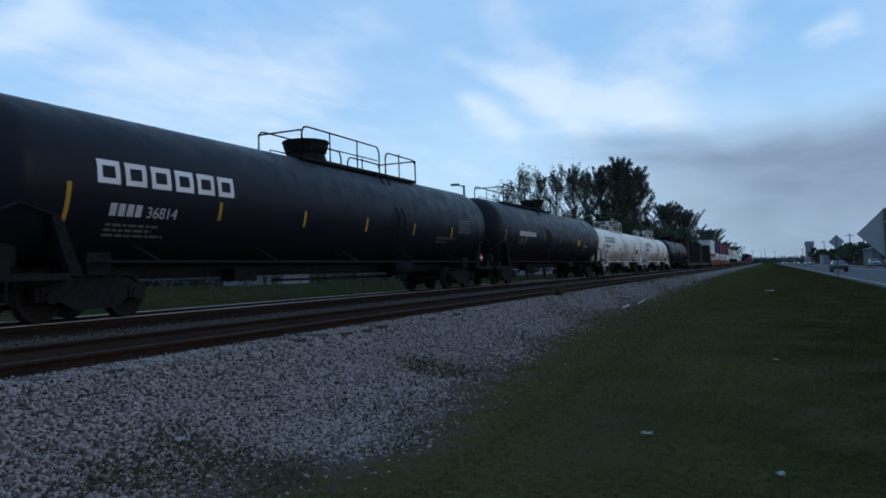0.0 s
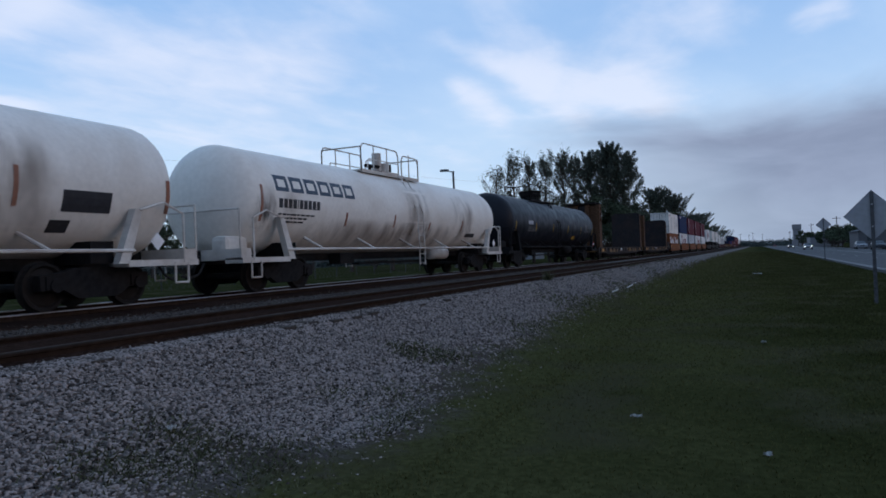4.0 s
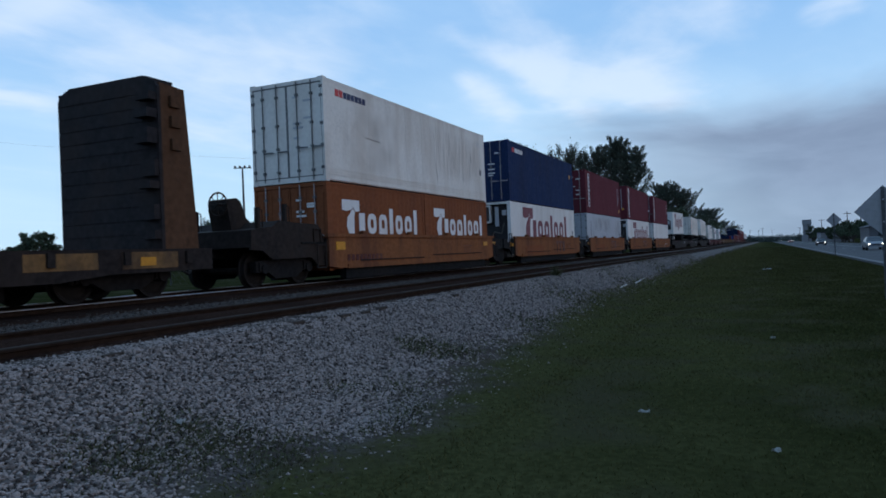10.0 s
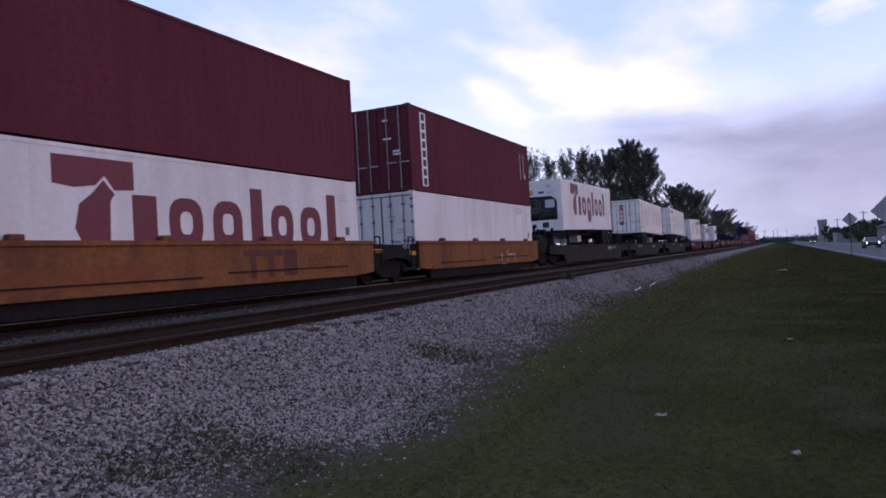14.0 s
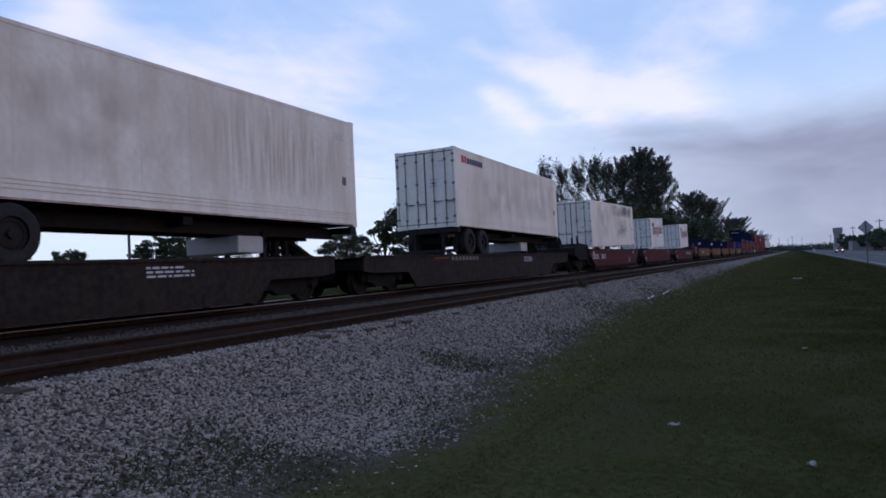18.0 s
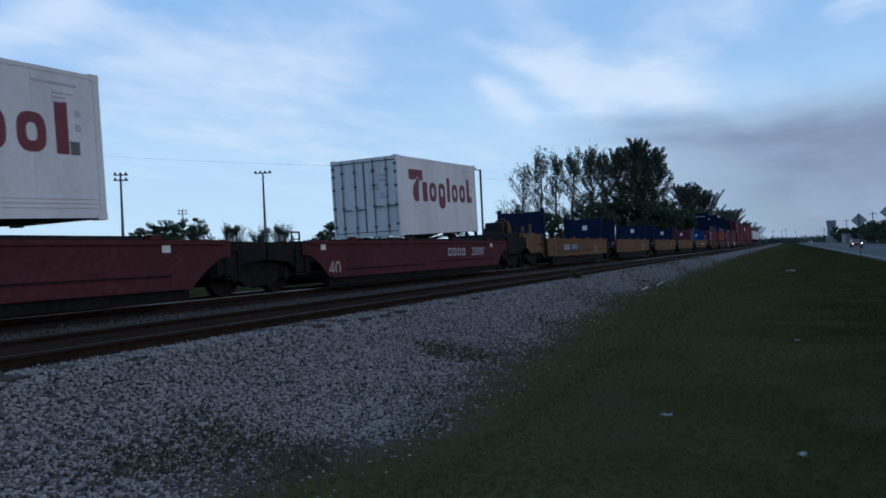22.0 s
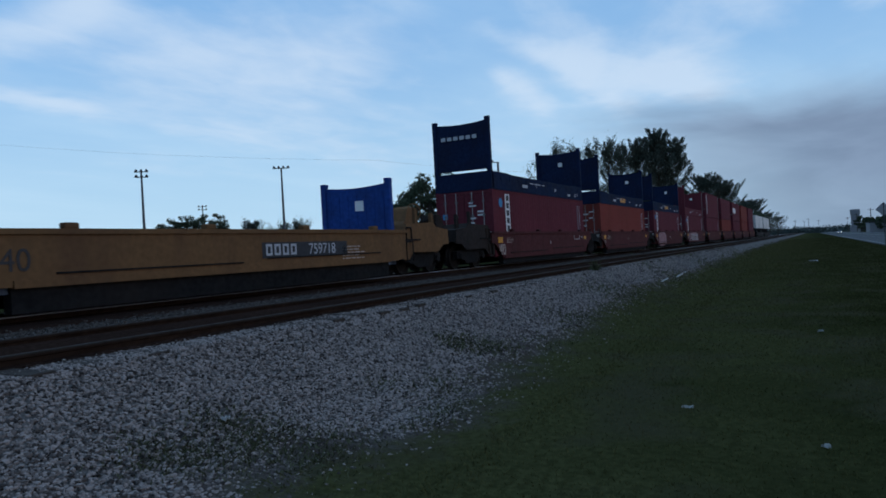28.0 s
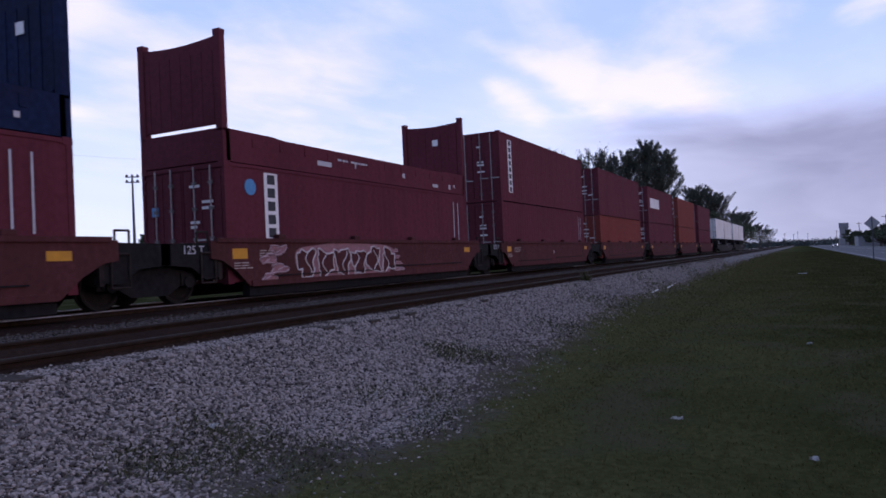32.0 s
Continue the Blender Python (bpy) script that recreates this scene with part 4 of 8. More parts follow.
        for xa in (-0.45, -0.15):
            part("gauge", boxes((xa, xa + 0.12, ye - 0.036, ye - 0.028, 1.92, 2.04)), M_LOGO_NAVY, unit)
        part("data_plate", boxes((0.40, 0.58, ye + 0.12, ye + 0.16, 1.45, h - 0.22)), M_LOGO_GREY, c)
        part("junction_box", boxes((0.78, 1.0, ye + 0.02, ye + 0.2, 1.95, 2.2), bevel=0.02), M_LOGO_GREY, c)
        part("fan", ring(ring(bmesh.new(), (-0.40, ye + 0.16, 1.15), 0.34, 0.03, 1), (-0.40, ye + 0.16, 1.15), 0.18, 0.025, 1), M_GASKET, c)
        part("compressor", rod(bmesh.new(), (-0.75, ye + 0.14, 0.62), (0.05, ye + 0.14, 0.62), 0.17, 12), M_CHASSIS, c)
        part("receiver", rod(bmesh.new(), (0.25, ye + 0.14, 0.55), (0.85, ye + 0.14, 0.55), 0.11, 12), M_CHASSIS, c)
        part("pipe", chain([(0.1, ye + 0.12, 0.75), (0.35, ye + 0.12, 1.2), (0.7, ye + 0.12, 1.1), (0.85, ye + 0.12, 1.6)], 0.03), M_RIM, c)
        for x in (-1, 1):
            part("frame_bar", boxes((min(x * (w - 0.07), x * (w - 0.16)), max(x * (w - 0.07), x * (w - 0.16)), ye - 0.02, ye + 0.02, 0.15, h - 0.11)), mat, c)
    elif not cooler:
        part("end_wall", boxes((-w + 0.07, w - 0.07, ye - 0.02, ye + 0.02, 0.15, h - 0.11)), mat, c)
    else:
        for x0, x1, z0, z1 in ((-w + 0.07, w - 0.07, 1.95, h - 0.11), (-w + 0.07, w - 0.07, 0.15, 0.62), (-w + 0.07, -w + 0.25, 0.62, 1.95), (w - 0.28, w - 0.07, 0.62, 1.95)):
            part("end_panel", boxes((x0, x1, ye - 0.02, ye + 0.02, z0, z1)), mat, c)
        unit = part("cooling_unit", boxes((-w + 0.2, w - 0.22, ye + 0.20, ye + 0.35, 0.5, 2.1)), M_LOGO_BLACK, c, "black recessed machinery of the refrigeration unit")
        part("fan", ring(ring(bmesh.new(), (-0.45, ye + 0.12, 1.45), 0.36, 0.03, 1), (-0.45, ye + 0.12, 1.45), 0.2, 0.025, 1), M_GASKET, unit)
        part("compressor", rod(bmesh.new(), (-0.7, ye + 0.12, 0.85), (-0.2, ye + 0.12, 0.85), 0.18, 12), M_CHASSIS, unit)
        part("receiver", rod(bmesh.new(), (0.1, ye + 0.12, 0.8), (0.7, ye + 0.12, 0.8), 0.12, 12), M_CHASSIS, unit)
        part("control_box", boxes((0.25, 0.78, ye + 0.02, ye + 0.2, 1.30, 1.75), bevel=0.02), M_LOGO_GREY, unit)
        part("pipe", chain([(-0.2, ye + 0.1, 1.0), (0.0, ye + 0.1, 1.25), (0.2, ye + 0.1, 1.1), (0.5, ye + 0.1, 1.15)], 0.03), M_RIM, unit)
        for k in (-1, 1):
            bm = bmesh.new()
            plate(bm, [(k * (w - 0.26), 1.96), (k * (w - 0.60), 1.96), (k * (w - 0.26), 1.66)], 1, ye - 0.02, ye + 0.02)
            part("corner_gusset", bm, mat, c)
        end_marks(c, "warning_panel", ye - 0.02, [(-0.78, -0.42, 2.05, 2.34)], M_LOGO_ORANGE)
        end_marks(c, "maker_badge", ye - 0.02, [(-0.10, 0.22, 2.12, 2.24)], M_LOGO_NAVY)
        end_marks(c, "service_decal", ye - 0.02, [(0.40, 0.62, 2.42, 2.58), (-0.85, -0.75, 2.55, 2.65), (-0.60, -0.50, 2.55, 2.65), (0.40, 0.75, 2.08, 2.14), (0.40, 0.80, 2.20, 2.24)], M_LOGO_GREY)
        end_marks(c, "fork_pocket", ye - 0.02, [(-0.55, -0.30, 0.22, 0.42), (0.05, 0.42, 0.20, 0.50)], M_LOGO_BLACK)
    # doors with locking bars, hinges and seals
    if near_door:
        bar_mat = M_GALV
        for k, (x0, x1) in enumerate(((-w + 0.075, -0.012), (0.012, w - 0.075))):
            if kind == "steel":
                d = part("door", boxes((x0, x1, 0.035, 0.06, 0.17, h - 0.12)), mat, c)
                for i in range(4):
                    xa = x0 + (x1 - x0) * (i + 0.15) / 4
                    part("door_rib", boxes((xa, xa + (x1 - x0) * 0.17, 0.02, 0.04, 0.22, h - 0.17)), mat, d)
            else:
                d = part("door", boxes((x0, x1, 0.02, 0.07, 0.17, h - 0.12)), mat, c)
                part("door_seal", boxes((x0, x1, 0.012, 0.02, 0.15, 0.19), (x0, x1, 0.012, 0.02, h - 0.15, h - 0.11), (x0 - 0.012, x0 + 0.018, 0.012, 0.02, 0.15, h - 0.11), (x1 - 0.018, x1 + 0.012, 0.012, 0.02, 0.15, h - 0.11)), M_GASKET, d)
            for f in (0.30, 0.72):
                xb = x0 + (x1 - x0) * f
                b = part("locking_bar", rod(bmesh.new(), (xb, -0.012, 0.08), (xb, -0.012, h - 0.05), 0.016, 8), bar_mat if kind == "steel" else M_GASKET, d)
                for zz in (0.30, 0.95, 1.6, h - 0.45):
                    part("bar_guide", boxes((xb - 0.045, xb + 0.045, -0.035, 0.02, zz, zz + 0.07)), M_GASKET, d)
                part("door_handle", boxes((min(xb, xb + 0.34), max(xb, xb + 0.34), -0.05, -0.03, 0.88 + 0.06 * k, 0.92 + 0.06 * k)), M_GASKET if kind != "steel" else bar_mat, b)
            xh = x0 if k == 0 else x1
            for zz in (0.35, 0.95, 1.55, h - 0.55, h - 0.30):
                part("hinge", boxes((xh - 0.055, xh + 0.055, -0.004, 0.03, zz, zz + 0.08)), M_GASKET if kind != "steel" else mat, d)
        rnd = random.Random(int(u * 7))
        pm = M_LOGO_WHITE if kind == "steel" else M_LOGO_GREY
        rects = []
        for zz in (h - 0.50, h - 0.62, 1.75, 1.62, 1.50, 1.32, 1.22):
            if rnd.random() < 0.8:
                x0 = rnd.choice((0.20, 0.55))
                rects.append((x0, x0 + rnd.uniform(0.16, 0.34), zz, zz + 0.06))
        end_marks(c, "door_markings", 0.014, rects, pm)
    return c


def wordmark(parent, y0, z0, length, h, material, h_total, wide_first=True, x=1.219):
    """The carrier's mark: a flag-topped first form and seven plain letter-sized blocks, some with hollow middles."""
    bm = bmesh.new()
    xo = x
    fw = length * 0.20
    flag = ((0, 1.60), (1.0, 1.60), (1.0, 1.08), (0.74, 1.05), (0.62, 1.30), (0.50, 1.12), (0.25, 1.06), (0, 1.11))
    stem = ((0.36, 0), (0.66, 0), (0.68, 0.85), (0.74, 0.98), (0.60, 1.22), (0.46, 0.98), (0.30, 0.78), (0.24, 0.35))
    for outline in (flag, stem):
        plate(bm, [(y0 + fw * a, z0 + h * b) for a, b in outline], 0, xo - 0.004, xo + 0.006)
    part("logo_form", bm, material, parent, "abstract flag-like logo shape")
    y = y0 + fw * 0.97
    rest = length - fw * 0.97
    # width, rise above and drop below the line
    forms = ((0.085, 0, 0), (0.135, 0, 0), (0.135, 0, 0.36), (0.06, 0.33, 0), (0.125, 0, 0), (0.13, 0, 0), (0.06, 0.36, 0))
    total = sum(f[0] for f in forms)
    gap = rest * 0.045
    k = (rest - gap * 6) / total
    for wf, up, dn in forms:
        wy = wf * k
        a, b, lo, hi = y, y + wy, z0 - h * dn, z0 + h * (1 + up)
        ry, rz = wy * 0.36, min(h * 0.36, (hi - lo) * 0.4)
        if wf < 0.1:
            ry, rz = wy * 0.08, h * 0.03
        bm = bmesh.new()
        rim = []
        for cy, cz, a0 in ((b - ry, lo + rz, -90), (b - ry, hi - rz, 0), (a + ry, hi - rz, 90), (a + ry, lo + rz, 180)):
            rim += [(cy + ry * math.cos(radians(a0 + 30 * q)), cz + rz * math.sin(radians(a0 + 30 * q))) for q in range(4)]
        if wf < 0.1:
            plate(bm, rim, 0, xo - 0.004, xo + 0.006)
        else:
            # a ring: the same outline again inside, round the middle of the upright part
            my, mz = (a + b) / 2, z0 + h / 2
            core = [(my + (p - my) * 0.38, mz + (q - (lo + hi) / 2) * 0.46 * h / (hi - lo)) for p, q in rim]
            for i in range(len(rim)):
                j = (i + 1) % len(rim)
                plate(bm, [rim[i], rim[j], core[j], core[i]], 0, xo - 0.004, xo + 0.006)
            bmesh.ops.remove_doubles(bm, verts=bm.verts, dist=0.0005)
        part("logo_block", bm, material, parent)
        y += wy + gap


def down_strip(parent, y, z0, z1, n, x=1.219, wide=0.42):
    """A white panel with plain black blocks running down the wall."""
    p = lettering(parent, "name_strip", x, [(y, y + wide, z0, z1)], M_LOGO_WHITE, "white vertical strip with black blocks")
    step = (z1 - z0) / n
    for i in range(n):
        zz = z1 - (i + 0.86) * step
        lettering(p, "strip_block", x + 0.004, [(y + wide * 0.22, y + wide * 0.78, zz, zz + step * 0.72)], M_LOGO_BLACK)


# ---- well cars ----
def well_car(label, u, length, mat, end_mat, numbers=(), front_end=False, rear_end=False, amber=True, top=1.30, cut=False, lo=0.36, hood=None, reach=1.0, rise=1.0):
    """One unit of an articulated well car; local y = 0 at the front end of its side walls; its leading bogie is its own."""
    c = thing("well_car", label, "well car", "cars of the freight train", u)
    for x in (-1, 1):
        xa, xb = sorted((x * 1.36, x * 1.30))
        bm = bmesh.new()
        if cut:
            plate(bm, [(-0.25, top - 0.06), (-0.25, 0.88), (0.05, 0.84), (0.45, 0.62), (0.72, lo + 0.12), (0.85, lo), (length - 0.85, lo), (length - 0.72, lo + 0.12), (length - 0.45, 0.62), (length - 0.05, 0.84), (length + 0.25, 0.88), (length + 0.25, top - 0.06)], 0, xa, xb)
        else:
            plate(bm, [(0, top - 0.06), (0, lo + 0.06), (0.5, lo), (length - 0.5, lo), (length, lo + 0.06), (length, top - 0.06)], 0, xa, xb)
        s = part("side_wall", bm, mat, c)
        xa, xb = sorted((x * 1.40, x * 1.28))
        part("top_chord", boxes((xa, xb, -0.1, length + 0.1, top - 0.09, top)), mat, s)
        part("bottom_chord", boxes((xa, xb, 0.9, length - 0.9, lo - 0.02, lo + 0.10)), mat, s)
        xa, xb = sorted((x * 1.30, x * 1.10))
        # added black box: stands in for the dark gap between wall and rail
        part("under_fill", boxes((xa, xb, 0.9, length - 0.9, 0.05, lo + 0.06)), M_BLACK_STEEL, s)
        xa, xb = sorted((x * 1.385, x * 1.355))
        part("side_ledge", boxes((xa, xb, 1.6, length * 0.46, lo + 0.17, lo + 0.20), (xa, xb, length * 0.52, length - 1.4, lo + 0.24, lo + 0.27)), M_BLACK_STEEL, s)
        for k in range(4):
            y = length * (0.14 + 0.24 * k)
            part("side_guide", boxes((min(x * 1.40, x * 1.24), max(x * 1.40, x * 1.24), y, y + 0.26, top - 0.01, top + 0.10), bevel=0.03), mat, s)
    part("well_floor", boxes((-1.3, 1.3, 1.2, length - 1.2, lo + 0.02, lo + 0.08), (-1.3, 1.3, 1.2, 1.5, lo, lo + 0.16), (-1.3, 1.3, length - 1.5, length - 1.2, lo, lo + 0.16)), M_BLACK_STEEL, c)
    for y, w in ((0, -1), (length, 1)):
        bm = bmesh.new()
        plate(bm, [(-1.30, y), (1.30, y), (0.95, y + w * 1.15), (0.60, y + w * 1.35), (-0.60, y + w * 1.35), (-0.95, y + w * 1.15)], 2, 0.80, 1.02)
        e = part("end_platform", bm, end_mat, c)
        part("end_plate", boxes((-1.30, 1.30, min(y, y - w * 0.10), max(y, y - w * 0.10), 0.45, top - 0.12)), end_mat, e)
        for x in () if (front_end and w < 0) or (rear_end and w > 0) else (-1, 1):
            bm = bmesh.new()
            plate(bm, [(y, 0.50), (y, 1.21), (y + w * 1.46, 1.18), (y + w * 1.46, 0.78), (y + w * 0.72, 0.72), (y + w * 0.35, 0.46)], 0, min(x * 1.22, x * 1.296), max(x * 1.22, x * 1.296))
            part("end_fascia", bm, M_BLACK_STEEL, e)
        part("coupling_arm", boxes((-0.5, 0.5, min(y, y + w * 1.6), max(y, y + w * 1.6), 0.45, 0.82)), M_BLACK_STEEL, e)
        part("walkway", boxes((0.75, 1.28, min(y, y + w * 1.1), max(y, y + w * 1.1), 1.03, 1.08)), M_BLACK_STEEL, e)
        part("end_handrail", chain([(1.27, y + w * 0.25, 1.05), (1.27, y + w * 0.25, 1.42), (1.27, y + w * 0.55, 1.42), (1.27, y + w * 0.55, 1.05)], 0.022), end_mat, e)
        part("end_ladder", chain([(1.33, y + w * 0.12, 0.40), (1.33, y + w * 0.12, 1.0), (1.33, y + w * 0.50, 1.0), (1.33, y + w * 0.50, 0.40), (1.33, y + w * 0.12, 0.40)], 0.020), end_mat, e)
    truck(c, -1.55)
    if front_end or rear_end:
        for flag, y, w in ((front_end, 0, -1), (rear_end, length, 1)):
            if not flag:
                continue
            hm = hood or end_mat

            def out(d):
                return y + w * d * reach

            bm = bmesh.new()
            plate(bm, [(out(d), z) for d, z in ((0.08, 0.96), (0.08, 1.22), (0.32, 1.53), (1.45, 1.56), (2.0, 1.60), (2.25, 1.44), (3.0, 1.36), (3.05, 0.96))], 0, -1.18, 1.18)
            part("end_hood", bm, hm, c)
            for x in (-1, 1):
                bm = bmesh.new()
                plate(bm, [(out(d), z) for d, z in ((0.08, 1.22), (0.32, 1.54), (1.45, 1.57), (2.0, 1.61), (2.25, 1.45), (3.02, 1.37), (3.06, 0.90), (2.65, 0.88), (2.28, 0.66), (0.66, 0.68), (0.38, 0.46), (0.08, 0.46))], 0, min(x * 1.19, x * 1.25), max(x * 1.19, x * 1.25))
                part("hood_skirt", bm, hm, c)
                for d, zt in ((1.35, 2.05), (2.42, 1.92)):
                    g = part("grab_post", boxes((x * 0.95 - 0.05, x * 0.95 + 0.05, out(d) - 0.05, out(d) + 0.05, 1.36, zt)), hm, c)
                    part("post_loop", chain([(x * 0.95, out(d) + 0.05, zt - 0.02), (x * 0.95, out(d) + 0.17, zt - 0.05), (x * 0.95, out(d) + 0.19, zt - 0.48), (x * 0.95, out(d) + 0.05, zt - 0.52)], 0.013), hm, g)
            bm = bmesh.new()
            plate(bm, [(out(d), 1.40 + (z - 1.40) * rise) for d, z in ((1.72, 1.56), (1.98, 1.72), (2.08, 1.95), (2.16, 2.12), (2.30, 2.20), (2.58, 2.16), (2.64, 1.92), (2.52, 1.40), (2.0, 1.40))], 0, -0.35, 0.25)
            part("brake_stand", bm, hm, c)
            wy, wz = out(2.80), 1.40 + 0.63 * rise
            bw = ring(bmesh.new(), (0.1, wy, wz), 0.28, 0.022, 1, 18)
            rod(bw, (0.1, out(2.5), wz), (0.1, wy, wz), 0.03, 6)
            for k in range(4):
                a = math.pi / 4 * k
                rod(bw, (0.1 - 0.28 * math.cos(a), wy, wz - 0.28 * math.sin(a)), (0.1 + 0.28 * math.cos(a), wy, wz + 0.28 * math.sin(a)), 0.012, 5)
            part("brake_wheel", bw, hm, c)
            part("draft_sill", boxes((-0.3, 0.3, min(out(1.2), out(2.7)), max(out(1.2), out(2.7)), 0.70, 0.94)), M_BLACK_STEEL, c)
            coupler(c, out(2.7), w)
            if w > 0:
                truck(c, length + 1.55)
    if amber:
        lettering(c, "reflector_panel", 1.362, [(0.35, 0.80, 0.86, 1.08)], M_AMBER, "small amber panel")
        lettering(c, "reflector_panel", 1.362, [(length - 1.1, length - 0.65, 0.90, 1.06)], M_AMBER, "small amber panel")
    for rects, m in numbers:
        lettering(c, "side_marking", 1.362, rects, m)
    if not cut:
        lettering(c, "small_print", 1.362, small_print(length - 3.2, 0.90, 1.0, 5, 0.03, 0.045, int(u)), M_LOGO_RUST if mat is M_ORANGE else M_LOGO_TAN)
    return c


def flat_rack(label, u, z, length, mat, wall_near, wall_far, group, base=0.62, wall=2.65, marks=(), lifted=True):
    """A flat rack: a deep floor frame and two upright end walls with corner posts."""
    c = thing("flat_rack", label, "flat rack", group, u, z)
    w = 1.219
    bm = bmesh.new()
    for x in (-1, 1):
        plate(bm, [(0.1, 0.0), (length - 0.1, 0.0), (length - 0.1, base), (length - 1.6, base), (length - 2.0, base - 0.04), (2.0, base - 0.04), (1.6, base), (0.1, base)], 0, min(x * w, x * (w - 0.12)), max(x * w, x * (w - 0.12)))
    part("floor_frame", bm, mat, c)
    for y in (0.0, length - 0.22):
        part("end_beam", boxes((-w, w, y, y + 0.22, 0.0, base + 0.005), bevel=0.01), mat, c)
    part("deck", boxes((-w + 0.1, w - 0.1, 0.1, length - 0.1, base - 0.22, base - 0.14)), M_TIE, c)
    part("stake_bracket", boxes(*[(w - 0.01, w + 0.015, 0.9 + k * (length - 1.8) / 11, 1.02 + k * (length - 1.8) / 11, base - 0.32, base - 0.12) for k in range(12)]), mat, c)
    gap = 0.10 if lifted else 0.0
    for y, w_mat, way in ((0.0, wall_near, 1), (length, wall_far, -1)):
        if w_mat is None:
            continue
        e = part("end_wall", end_wall_mesh(w, y, way, base + gap, wall), w_mat, c)
        for i in range(7):
            xr = -w + 0.28 + i * (2 * w - 0.56) / 6
            part("wall_rib", boxes((xr - 0.05, xr + 0.05, min(y + way * 0.022, y + way * 0.125), max(y + way * 0.022, y + way * 0.125), base + gap + 0.02, wall - 0.30)), w_mat, e)
        for x in (-1, 1):
            xa, xb = sorted((x * w, x * (w - 0.17)))
            ya, yb = sorted((y, y + way * 0.16))
            p = part("corner_post", boxes((xa, xb, ya, yb, base - 0.05, wall + 0.05)), w_mat, e)
            part("corner_casting", boxes((xa - 0.005, xb + 0.005, ya - 0.005, yb + 0.005, wall + 0.02, wall + 0.13)), w_mat, p)
    for name, rects, m in marks:
        lettering(c, name, w, rects, m)
    return c


def end_wall_mesh(w, y, way, z0, z1):
    """A ribbed end wall whose upper edge sags between its posts."""
    bm = bmesh.new()
    ya, yb = sorted((y + way * 0.03, y + way * 0.11))
    pts = [(-w + 0.1, z0), (w - 0.1, z0)]
    for i in range(9):
        f = i / 8
        pts.append((w - 0.1 - (2 * w - 0.2) * f, z1 - 0.07 * math.sin(math.pi * f)))
    plate(bm, pts, 1, ya, yb)
    return bm


